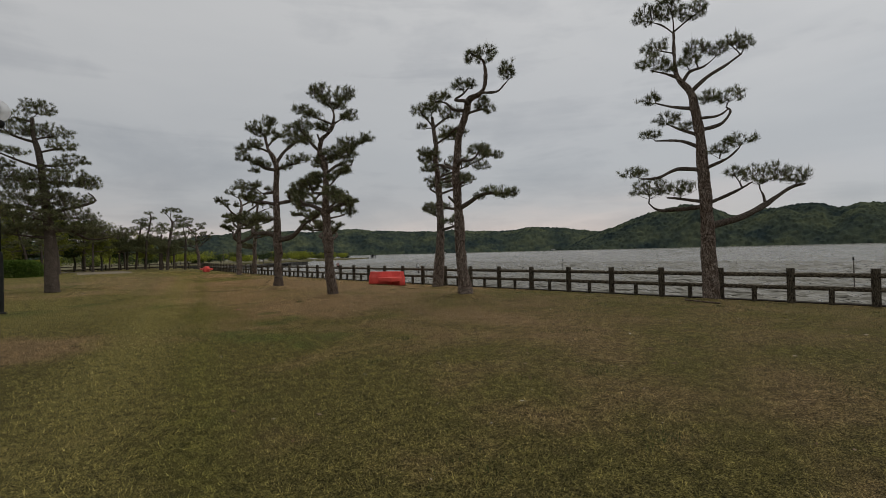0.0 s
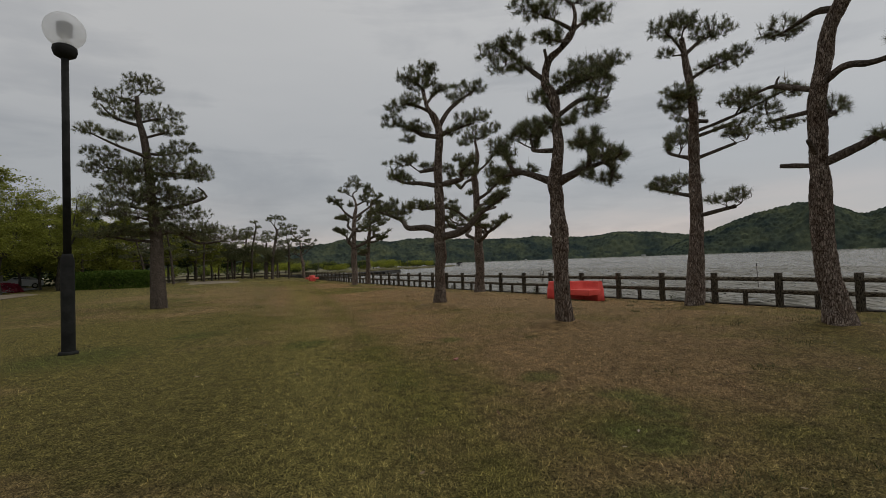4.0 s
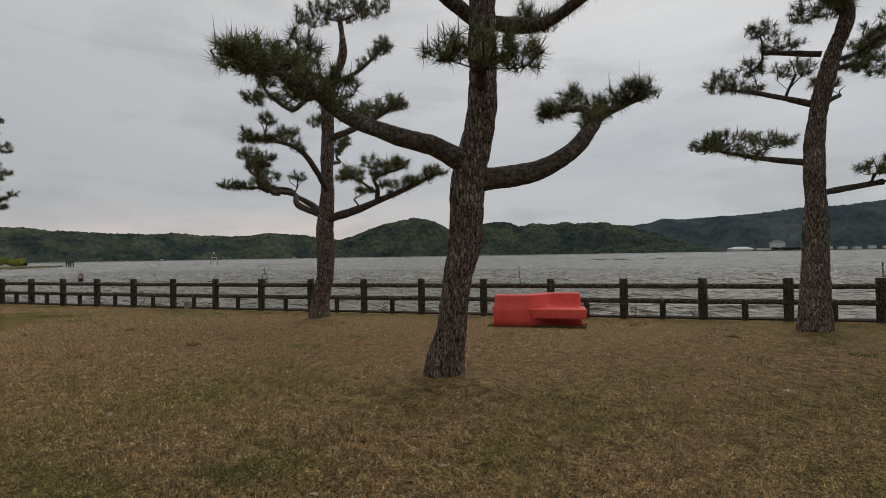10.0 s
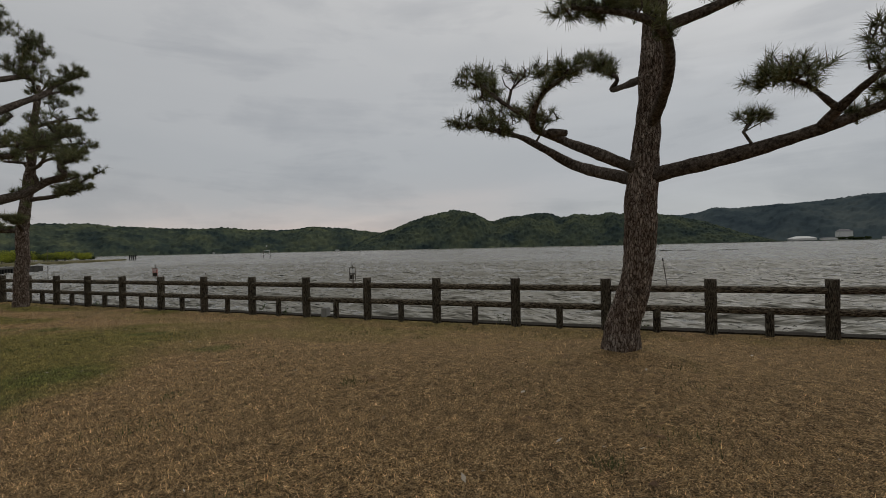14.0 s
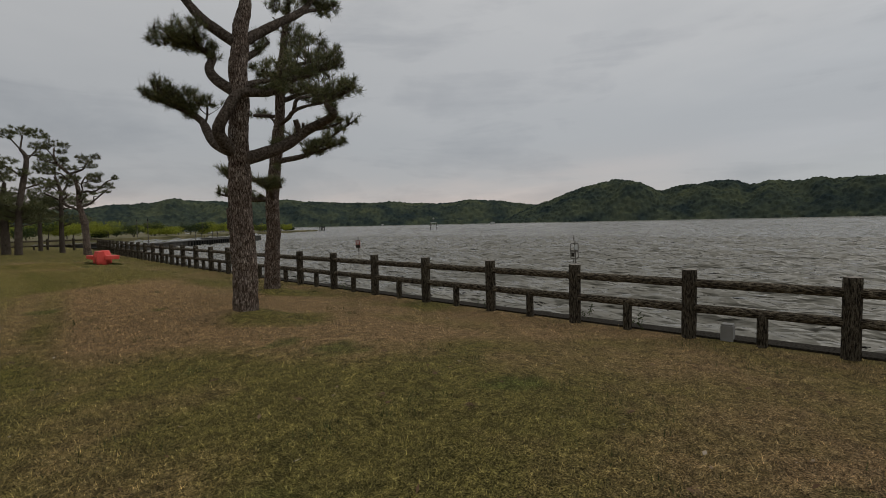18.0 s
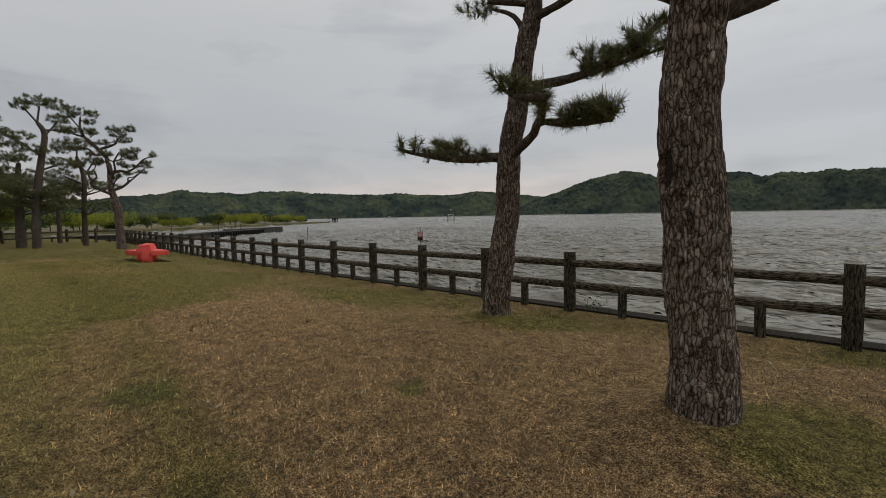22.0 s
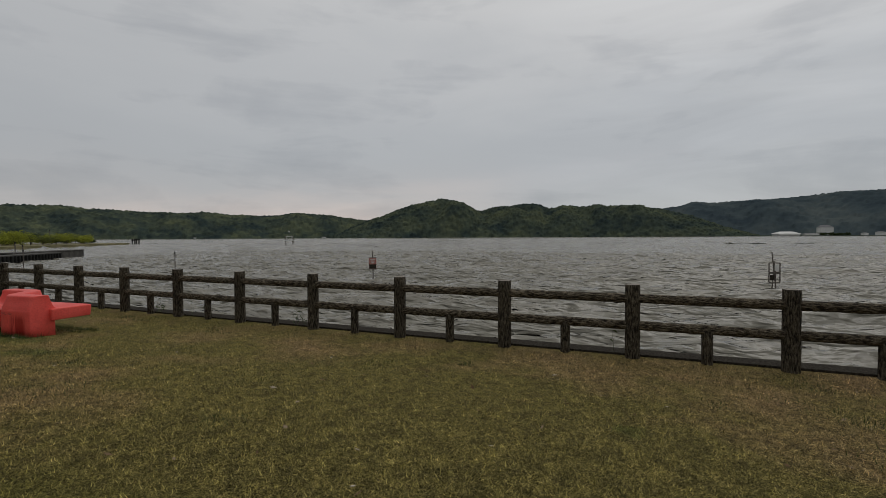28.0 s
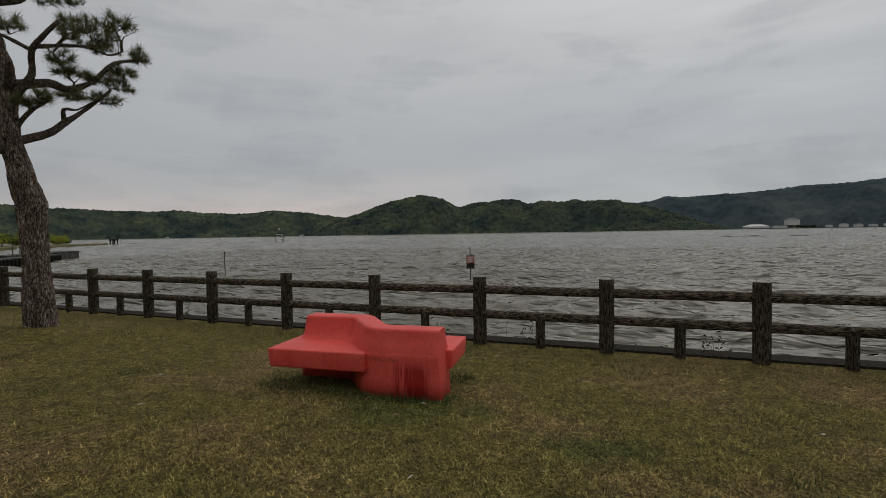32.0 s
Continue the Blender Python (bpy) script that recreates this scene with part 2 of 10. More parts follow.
def turf_colour(m):
    """Dry thatch with greener patches, and a worn greenish track that runs beside the fence."""
    p = position_socket(m)
    big = tex(m, 0.16, p, 4.0, 0.55).outputs["Fac"]
    mid = tex(m, 0.85, p, 5.0, 0.6).outputs["Fac"]
    fine = tex(m, 30.0, p, 5.0, 0.8).outputs["Fac"]
    sp = m.node_tree.nodes.new("ShaderNodeSeparateXYZ")
    m.node_tree.links.new(p, sp.inputs[0])
    x, y = sp.outputs[0], sp.outputs[1]
    d = math_node(m, "SUBTRACT", math_node(m, "MULTIPLY", math_node(m, "MULTIPLY", y, y), BEND), x)
    # greener towards the far end and away from the pines
    ahead = math_node(m, "MULTIPLY", math_node(m, "ADD", y, -9.0), 0.03, clamp=True)
    away = math_node(m, "MULTIPLY", math_node(m, "ADD", d, -11.0), 0.05, clamp=True)
    g = math_node(m, "ADD", math_node(m, "ADD", math_node(m, "MULTIPLY", big, 0.8), math_node(m, "MULTIPLY", mid, 0.75)), math_node(m, "ADD", math_node(m, "MULTIPLY", ahead, 0.32), math_node(m, "MULTIPLY", away, 0.42)))
    wob = m.node_tree.nodes.new("ShaderNodeVectorMath"); wob.operation = "MULTIPLY_ADD"
    wob.inputs[1].default_value = (1.5, 1.5, 0.0)
    m.node_tree.links.new(tex(m, 0.9, p, 5.0, 0.65).outputs["Color"], wob.inputs[0]); m.node_tree.links.new(p, wob.inputs[2])

    def blot(cx, cy, r):
        n = m.node_tree.nodes.new("ShaderNodeVectorMath"); n.operation = "DISTANCE"
        n.inputs[1].default_value = (cx + 0.75, cy + 0.75, 0.25)
        m.node_tree.links.new(wob.outputs[0], n.inputs[0])
        k = m.node_tree.nodes.new("ShaderNodeMapRange"); k.interpolation_type = "SMOOTHSTEP"
        k.inputs[1].default_value, k.inputs[2].default_value, k.inputs[3].default_value, k.inputs[4].default_value = r * 0.35, r * 1.25, 1.0, 0.0
        m.node_tree.links.new(n.outputs["Value"], k.inputs[0])
        return k.outputs[0]

    for cx, cy, r, k in TURF_PATCHES:
        g = math_node(m, "MULTIPLY_ADD", blot(cx, cy, r), k, g)
    start = math_node(m, "MULTIPLY", math_node(m, "SUBTRACT", -17.0, y), 0.2, clamp=True)     # the turf turns greener and darker at this end of the park
    g = math_node(m, "MULTIPLY_ADD", start, 0.12, g)
    patch = ramp_of(m, g, [(0.66, (0.0, 0.0, 0.0)), (0.98, (1, 1, 1))])
    dry = ramp_of(m, fine, [(0.37, DRY[0]), (0.5, DRY[1]), (0.63, DRY[2])])
    green = ramp_of(m, fine, [(0.37, GREEN[0]), (0.5, GREEN[1]), (0.63, GREEN[2])])
    base = mixed(m, patch, dry, green)
    base = mixed(m, start, base, mixed(m, 1.0, base, (0.78, 0.79, 0.78), "MULTIPLY"))
    # the worn track, straight at first and then bending along the lawn
    past = math_node(m, "MAXIMUM", math_node(m, "ADD", y, -5.0), 0.0)
    bent = math_node(m, "MULTIPLY_ADD", math_node(m, "MULTIPLY", past, past), -0.0065, math_node(m, "MULTIPLY_ADD", y, 0.225, -9.0))
    side = math_node(m, "SUBTRACT", math_node(m, "ADD", x, math_node(m, "MULTIPLY", math_node(m, "ADD", mid, -0.5), 0.6)), bent)
    grain = ramp_of(m, fine, [(0.28, (0.55, 0.55, 0.5)), (0.72, (1.45, 1.45, 1.4))])

    def lane(middle, half, soft):
        return math_node(m, "MULTIPLY", math_node(m, "SUBTRACT", half, math_node(m, "ABSOLUTE", math_node(m, "SUBTRACT", side, middle))), soft, clamp=True)

    base = mixed(m, math_node(m, "MULTIPLY", lane(0.0, 0.85, 1.6), 0.60), base, mixed(m, 1.0, (0.200, 0.172, 0.058), grain, "MULTIPLY"))
    # a greener margin grows along it
    base = mixed(m, math_node(m, "MULTIPLY", lane(1.05, 0.45, 2.6), math_node(m, "MULTIPLY", mid, 1.1, clamp=True)), base, mixed(m, 1.0, (0.128, 0.120, 0.030), grain, "MULTIPLY"))
    lush = ramp_of(m, tex(m, 0.55, p, 3.0, 0.5).outputs["Fac"], [(0.68, (0, 0, 0)), (0.78, (1, 1, 1))])
    lush = math_node(m, "MULTIPLY", lush, 0.35)
    ragged = math_node(m, "MULTIPLY", tex(m, 3.5, p, 5.0, 0.7).outputs["Fac"], 2.0, clamp=True)
    for cx, cy, r in LUSH_PATCHES:
        lush = math_node(m, "MAXIMUM", lush, math_node(m, "MULTIPLY", math_node(m, "MULTIPLY", blot(cx, cy, r * 1.5), ragged), 0.66))
    base = mixed(m, lush, base, mixed(m, 1.0, (0.080, 0.098, 0.024), ramp_of(m, fine, [(0.28, (0.5, 0.5, 0.5)), (0.72, (1.6, 1.6, 1.6))]), "MULTIPLY"))
    mottle = ramp_of(m, tex(m, 7.0, p, 8.0, 0.78).outputs["Fac"], [(0.38, (0.62, 0.63, 0.64)), (0.5, (1.0, 1.0, 1.0)), (0.62, (1.42, 1.40, 1.36))])
    base = mixed(m, 1.0, base, mottle, "MULTIPLY")
    return base, fine


DRY = [(0.116, 0.074, 0.034), (0.262, 0.173, 0.083), (0.425, 0.302, 0.164)]
GREEN = [(0.073, 0.064, 0.016), (0.156, 0.133, 0.039), (0.256, 0.214, 0.076)]
# centre, radius and how much greener (or browner) the turf is there
TURF_PATCHES = ((-3.8, -1.3, 2.2, 0.08), (-5.2, 3.2, 3.2, 0.11), (-9.5, -25.5, 3.6, -0.05), (-16.2, -22.1, 1.9, -0.5), (-14.0, -17.5, 2.6, 0.25), (-15.5, -11.0, 4.5, 0.25), (-8.5, -19.5, 3.0, -0.28), (-6.0, -24.0, 3.0, -0.12), (-4.0, -12.0, 4.0, -0.3), (-6.0, -5.0, 4.0, -0.28), (-13.0, -24.6, 1.6, 0.2),
                (-5.5, 15.6, 2.8, 0.45), (-3.0, 18.5, 2.6, 0.3), (-4.2, 12.0, 1.9, -0.42), (-4.9, 10.2, 1.8, -0.35), (-3.0, 8.0, 1.8, -0.3), (-1.2, 13.0, 1.3, 0.3), (-4.6, 6.0, 2.3, -0.35), (-3.4, 3.6, 1.8, -0.25), (-7.2, -1.2, 2.0, 0.35), (-4.9, 0.9, 1.8, 0.2), (-3.5, 5.4, 1.0, 0.5), (-1.3, 9.0, 0.9, 0.4), (-0.3, 5.0, 0.7, 0.4))
LUSH_PATCHES = ((-1.47, 26.09, 0.53), (-16.15, -14.60, 0.85), (-12.20, -24.12, 0.48), (-14.33, -13.11, 0.44), (-12.48, -23.30, 0.42), (-2.21, 25.17, 0.42), (-6.26, -1.30, 0.39), (-6.57, 0.39, 0.37), (-11.40, -24.68, 0.36), (-12.61, -16.02, 0.32), (-11.53, -22.24, 0.30), (-4.44, -1.77, 0.28), (-12.22, -25.07, 0.27), (-4.04, 3.05, 0.27), (-10.78, -21.44, 0.26), (-7.13, -2.08, 0.26), (-6.04, 9.73, 0.24), (-10.88, -20.38, 0.24), (-10.27, -17.42, 0.24), (-2.62, 23.65, 0.22), (-3.73, 0.70, 0.21), (-10.91, -21.93, 0.20), (-2.17, 24.38, 0.20), (-4.27, 3.87, 0.17), (-9.74, -11.28, 0.16), (-6.07, -9.30, 0.14), (-2.78, 16.31, 0.12), (-4.61, 8.21, 0.12), (-4.98, -9.84, 0.12))
M_LAWN = material("dry_lawn", (0.12, 0.095, 0.05), 0.95, spec=0.1)
_c, _f = turf_colour(M_LAWN)
_p = position_socket(M_LAWN)
_v = tex(M_LAWN, 90.0, scaled(M_LAWN, _p, (1.0, 1.0, 1.0)), 4.0, 0.8).outputs["Fac"]
colour(M_LAWN, mixed(M_LAWN, 1.0, _c, ramp_of(M_LAWN, _v, [(0.38, (0.07, 0.065, 0.06)), (0.5, (0.75, 0.75, 0.75)), (0.62, (2.1, 2.08, 2.0))]), "MULTIPLY"))
bump_on(M_LAWN, _v, 0.9, 0.02)
bump_on(M_LAWN, _f, 0.5, 0.03)

M_BLADE = material("grass_blade", (0.12, 0.095, 0.05), 0.7, spec=0.2)
_c, _f = turf_colour(M_BLADE)
_r = M_BLADE.node_tree.nodes.new("ShaderNodeNewGeometry").outputs["Random Per Island"]
colour(M_BLADE, mixed(M_BLADE, 1.0, _c, ramp_of(M_BLADE, _r, [(0.0, (0.55, 0.54, 0.50)), (0.35, (1.18, 1.15, 1.12)), (0.75, (2.35, 2.27, 2.2)), (1.0, (4.0, 3.9, 3.8))]), "MULTIPLY"))
M_TUFT = material("green_grass_tuft", (0.05, 0.075, 0.02), 0.6, spec=0.2)
_r = M_TUFT.node_tree.nodes.new("ShaderNodeNewGeometry").outputs["Random Per Island"]
colour(M_TUFT, ramp_of(M_TUFT, _r, [(0.0, (0.022, 0.036, 0.010)), (0.6, (0.055, 0.085, 0.022)), (1.0, (0.11, 0.13, 0.05))]))
M_LITTER = material("fallen_leaf", (0.3, 0.25, 0.18), 0.8)
_r = M_LITTER.node_tree.nodes.new("ShaderNodeNewGeometry").outputs["Random Per Island"]
colour(M_LITTER, ramp_of(M_LITTER, _r, [(0.0, (0.10, 0.055, 0.03)), (0.45, (0.17, 0.10, 0.05)), (0.7, (0.30, 0.23, 0.15)), (1.0, (0.55, 0.5, 0.42))]))

M_WATER = material("lake_water", (0.135, 0.128, 0.106), 0.12, spec=0.5)
_b = M_WATER.node_tree.nodes["Principled BSDF"]
_b.inputs["IOR"].default_value = 1.33
_p = position_socket(M_WATER)
colour(M_WATER, ramp_of(M_WATER, tex(M_WATER, 0.12, _p, 3.0, 0.6).outputs["Fac"], [(0.3, (0.200, 0.190, 0.155)), (0.7, (0.255, 0.240, 0.196))]))
_n2 = tex(M_WATER, 0.28, scaled(M_WATER, _p, (1.6, 0.45, 1.0)), 5.0, 0.65).outputs["Fac"]
_n1 = tex(M_WATER, 2.2, scaled(M_WATER, _p, (1.35, 0.65, 1.0)), 3.0, 0.55).outputs["Fac"]
_n3 = tex(M_WATER, 6.0, scaled(M_WATER, _p, (1.4, 0.5, 1.0)), 2.0, 0.5).outputs["Fac"]
_n0 = tex(M_WATER, 0.07, scaled(M_WATER, _p, (1.8, 0.5, 1.0)), 6.0, 0.7).outputs["Fac"]
bump_on(M_WATER, _n0, 1.0, 4.0)
bump_on(M_WATER, _n2, 1.0, 0.9)
bump_on(M_WATER, _n1, 1.0, 0.13)
bump_on(M_WATER, _n3, 1.0, 0.020)

M_CONC = material("weathered_concrete", (0.2, 0.19, 0.17), 0.95, spec=0.06)
noise_mix(M_CONC, [(0.014, 0.012, 0.009), (0.058, 0.050, 0.039)], 30.0, bump=0.8)
M_DARKCONC = material("wet_dark_concrete", (0.06, 0.056, 0.05), 0.8)
noise_mix(M_DARKCONC, [(0.03, 0.028, 0.024), (0.085, 0.08, 0.07)], 1.5, bump=0.4)


def grooved(name, lo, hi, along):
    """Imitation bark: wavy ridges that run along the log, dark in the grooves."""
    m = material(name, lo, 0.85, spec=0.12)
    o = object_co(m)
    warp = m.node_tree.nodes.new("ShaderNodeVectorMath"); warp.operation = "MULTIPLY_ADD"
    warp.inputs[1].default_value = (0.03, 0.03, 0.03)
    m.node_tree.links.new(tex(m, 7.0, o, 2.0, 0.5).outputs["Color"], warp.inputs[0]); m.node_tree.links.new(o, warp.inputs[2])
    s = [62.0, 62.0, 62.0]; s[along] = 13.0
    g = tex(m, 1.0, scaled(m, warp.outputs[0], tuple(s)), 3.0, 0.55).outputs["Fac"]
    w = tex(m, 1.6, o, 4.0, 0.6).outputs["Fac"]
    grit = tex(m, 90.0, o, 3.0, 0.6).outputs["Fac"]
    c = ramp_of(m, g, [(0.38, tuple(v * 0.22 for v in lo)), (0.48, lo), (0.62, hi)])
    c = mixed(m, 0.8, c, ramp_of(m, grit, [(0.35, (0.55, 0.55, 0.55)), (0.65, (1.5, 1.48, 1.42))]), "MULTIPLY")
    colour(m, mixed(m, 0.7, c, ramp_of(m, w, [(0.3, (0.72, 0.71, 0.68)), (0.7, (1.25, 1.25, 1.2))]), "MULTIPLY"))
    bump_on(m, g, 1.0, 0.05)
    return m


M_RAIL = grooved("dark_imitation_log_rail", (0.072, 0.058, 0.042), (0.200, 0.170, 0.128), 1)
M_POST = grooved("dark_imitation_log_post", (0.060, 0.050, 0.037), (0.125, 0.108, 0.083), 2)
M_CUT = material("pale_cut_log_end", (0.30, 0.26, 0.21), 0.85)
noise_mix(M_CUT, [(0.12, 0.10, 0.08), (0.34, 0.30, 0.25)], 14.0)

M_BARK = material("pine_bark", (0.09, 0.065, 0.05), 0.95, spec=0.08)
_o = object_co(M_BARK)
_vo = M_BARK.node_tree.nodes.new("ShaderNodeTexVoronoi")
_vo.feature = "DISTANCE_TO_EDGE"; _vo.inputs["Scale"].default_value = 1.0
_warp = tex(M_BARK, 9.0, _o, 4.0, 0.65)
_add = M_BARK.node_tree.nodes.new("ShaderNodeVectorMath"); _add.operation = "MULTIPLY_ADD"
_add.inputs[1].default_value = (0.045, 0.045, 0.30)
M_BARK.node_tree.links.new(_warp.outputs["Color"], _add.inputs[0]); M_BARK.node_tree.links.new(_o, _add.inputs[2])
_pv = scaled(M_BARK, _add.outputs[0], (35.0, 35.0, 10.5))
M_BARK.node_tree.links.new(_pv, _vo.inputs["Vector"])
_cell = M_BARK.node_tree.nodes.new("ShaderNodeTexVoronoi"); _cell.inputs["Scale"].default_value = 1.0
M_BARK.node_tree.links.new(_pv, _cell.inputs["Vector"])
_csep = M_BARK.node_tree.nodes.new("ShaderNodeSeparateColor"); M_BARK.node_tree.links.new(_cell.outputs["Color"], _csep.inputs[0])
_plate = ramp_of(M_BARK, _csep.outputs[0], [(0.0, (0.66, 0.62, 0.59)), (0.5, (0.90, 0.88, 0.86)), (1.0, (1.22, 1.22, 1.20))])
_fis = ramp_of(M_BARK, _vo.outputs["Distance"], [(0.01, (0.13, 0.105, 0.09)), (0.09, (0.72, 0.68, 0.65)), (0.22, (1.15, 1.15, 1.15))])
_gr = tex(M_BARK, 30.0, scaled(M_BARK, _o, (1.0, 1.0, 0.5)), 5.0, 0.7).outputs["Fac"]
_pl = tex(M_BARK, 5.0, _o, 4.0, 0.6).outputs["Fac"]
_bc = mixed(M_BARK, 1.0, ramp_of(M_BARK, _pl, [(0.3, (0.162, 0.122, 0.098)), (0.55, (0.266, 0.222, 0.190)), (0.75, (0.368, 0.328, 0.294))]), ramp_of(M_BARK, _gr, [(0.34, (0.38, 0.36, 0.35)), (0.66, (1.65, 1.65, 1.65))]), "MULTIPLY")
_bc = mixed(M_BARK, 1.0, mixed(M_BARK, 1.0, _bc, _plate, "MULTIPLY"), _fis, "MULTIPLY")
_lic = ramp_of(M_BARK, tex(M_BARK, 3.3, _o, 5.0, 0.7).outputs["Fac"], [(0.66, (0, 0, 0)), (0.72, (1, 1, 1))])
colour(M_BARK, mixed(M_BARK, math_node(M_BARK, "MULTIPLY", _lic, 0.45), _bc, (0.20, 0.21, 0.18)))
bump_on(M_BARK, _vo.outputs["Distance"], 1.0, 0.05)
bump_on(M_BARK, _gr, 0.6, 0.012)

M_LIMB = material("dark_pine_limb", (0.10, 0.08, 0.065), 0.95, spec=0.06)
_o = object_co(M_LIMB)
_g = tex(M_LIMB, 26.0, _o, 6.0, 0.7).outputs["Fac"]
_w = tex(M_LIMB, 4.0, _o, 4.0, 0.6).outputs["Fac"]
colour(M_LIMB, mixed(M_LIMB, 1.0, ramp_of(M_LIMB, _g, [(0.36, (0.034, 0.027, 0.022)), (0.52, (0.105, 0.086, 0.071)), (0.68, (0.21, 0.182, 0.155))]), ramp_of(M_LIMB, _w, [(0.3, (0.7, 0.68, 0.66)), (0.7, (1.25, 1.22, 1.2))]), "MULTIPLY"))
bump_on(M_LIMB, _g, 1.0, 0.03)

M_DEADWOOD = material("dark_dead_wood", (0.035, 0.026, 0.02), 0.95, spec=0.05)
noise_mix(M_DEADWOOD, [(0.018, 0.013, 0.010), (0.055, 0.042, 0.034)], 30.0, bump=0.5)
M_NEEDLE = material("pine_needles", (0.045, 0.065, 0.025), 0.55, spec=0.25)
_r = M_NEEDLE.node_tree.nodes.new("ShaderNodeNewGeometry").outputs["Random Per Island"]
_nn = tex(M_NEEDLE, 2.2, position_socket(M_NEEDLE), 3.0, 0.6).outputs["Fac"]
colour(M_NEEDLE, mixed(M_NEEDLE, 1.0, ramp_of(M_NEEDLE, _r, [(0.0, (0.045, 0.054, 0.020)), (0.5, (0.125, 0.142, 0.056)), (0.9, (0.245, 0.255, 0.125)), (1.0, (0.25, 0.20, 0.105))]), ramp_of(M_NEEDLE, _nn, [(0.3, (0.65, 0.65, 0.65)), (0.7, (1.3, 1.25, 1.2))]), "MULTIPLY"))
M_CANDLE = material("pine_candle", (0.20, 0.15, 0.085), 0.7)

def red_plastic(name, stained):
    """Sun-faded moulded plastic; the stained one has dark drips and rubbed-off marks on its outer wall."""
    m = material(name, (0.52, 0.075, 0.06), 0.5, spec=0.25)
    o = object_co(m)
    w = tex(m, 1.8, o, 5.0, 0.6).outputs["Fac"]
    s = tex(m, 9.0, scaled(m, o, (1.0, 1.0, 0.12)), 4.0, 0.7).outputs["Fac"]
    c = mixed(m, 1.0, ramp_of(m, w, [(0.3, (0.72, 0.072, 0.058)), (0.7, (0.82, 0.118, 0.096))]), ramp_of(m, s, [(0.26, (0.80, 0.70, 0.68)), (0.38, (1, 1, 1))]), "MULTIPLY")
    c = mixed(m, 1.0, c, ramp_of(m, tex(m, 30.0, o, 5.0, 0.75).outputs["Fac"], [(0.3, (0.86, 0.83, 0.82)), (0.6, (1.04, 1.04, 1.04))]), "MULTIPLY")
    if stained:
        sp = m.node_tree.nodes.new("ShaderNodeSeparateXYZ")
        m.node_tree.links.new(o, sp.inputs[0])
        x, y, z = sp.outputs[0], sp.outputs[1], sp.outputs[2]

        def within(v, a, b, soft):
            up = math_node(m, "MULTIPLY", math_node(m, "SUBTRACT", v, a), 1 / soft, clamp=True)
            return math_node(m, "MULTIPLY", up, math_node(m, "MULTIPLY", math_node(m, "SUBTRACT", b, v), 1 / soft, clamp=True))

        drip = ramp_of(m, tex(m, 1.0, scaled(m, o, (26.0, 26.0, 1.6)), 3.0, 0.6).outputs["Fac"], [(0.40, (0, 0, 0)), (0.50, (1, 1, 1))])
        k = math_node(m, "MULTIPLY", drip, math_node(m, "MULTIPLY", within(x, 0.42, 0.84, 0.08), within(z, -0.1, 0.42, 0.10)))
        c = mixed(m, math_node(m, "MULTIPLY", math_node(m, "MULTIPLY", k, within(y, -0.7, 0.0, 0.05)), 0.85), c, (0.34, 0.012, 0.010))
        marks = ramp_of(m, tex(m, 1.0, scaled(m, o, (42.0, 10.0, 30.0)), 2.0, 0.6).outputs["Fac"], [(0.48, (0, 0, 0)), (0.56, (1, 1, 1))])
        k = math_node(m, "MULTIPLY", marks, math_node(m, "MULTIPLY", within(x, 0.02, 0.5, 0.03), within(z, 0.385, 0.435, 0.012)))
        c = mixed(m, math_node(m, "MULTIPLY", math_node(m, "MULTIPLY", k, within(y, -0.7, 0.1, 0.05)), 0.5), c, (0.12, 0.05, 0.05))
    colour(m, c)
    bump_on(m, tex(m, 6.0, o, 4.0, 0.6).outputs["Fac"], 0.12, 0.02)
    bump_on(m, tex(m, 45.0, o, 4.0, 0.6).outputs["Fac"], 0.12, 0.004)
    return m


M_RED = red_plastic("faded_red_plastic", False)
M_RED_WORN = red_plastic("stained_red_plastic", True)

M_FOREST = material("wooded_hill", (0.03, 0.05, 0.02), 1.0, spec=0.0)
_p = position_socket(M_FOREST)
_a = tex(M_FOREST, 0.011, _p, 5.0, 0.62).outputs["Fac"]
_vv = M_FOREST.node_tree.nodes.new("ShaderNodeTexVoronoi"); _vv.inputs["Scale"].default_value = 0.065
M_FOREST.node_tree.links.new(_p, _vv.inputs["Vector"])
# greens dulled towards grey-blue, so a slight haze is painted in
_fc = ramp_of(M_FOREST, _a, [(0.36, (0.032, 0.046, 0.044)), (0.5, (0.059, 0.074, 0.055)), (0.64, (0.088, 0.102, 0.063))])
_hsv = M_FOREST.node_tree.nodes.new("ShaderNodeSeparateColor"); M_FOREST.node_tree.links.new(_vv.outputs["Color"], _hsv.inputs[0])
_fc = mixed(M_FOREST, 1.0, _fc, ramp_of(M_FOREST, _hsv.outputs[0], [(0.0, (0.82, 0.84, 0.88)), (0.6, (1.0, 1.0, 1.0)), (1.0, (1.28, 1.26, 1.14))]), "MULTIPLY")
colour(M_FOREST, mixed(M_FOREST, 1.0, _fc, ramp_of(M_FOREST, tex(M_FOREST, 0.3, _p, 4.0, 0.7).outputs["Fac"], [(0.3, (0.72, 0.72, 0.72)), (0.7, (1.25, 1.25, 1.25))]), "MULTIPLY"))
# the blue of the hazy air is mixed into this range's colours
M_FAR = material("far_hill_in_haze", (0.05, 0.07, 0.08), 1.0, spec=0.0)
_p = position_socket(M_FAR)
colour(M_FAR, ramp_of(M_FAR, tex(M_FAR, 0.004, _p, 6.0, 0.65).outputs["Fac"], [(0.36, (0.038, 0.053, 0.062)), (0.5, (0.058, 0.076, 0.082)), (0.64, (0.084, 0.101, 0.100))]))


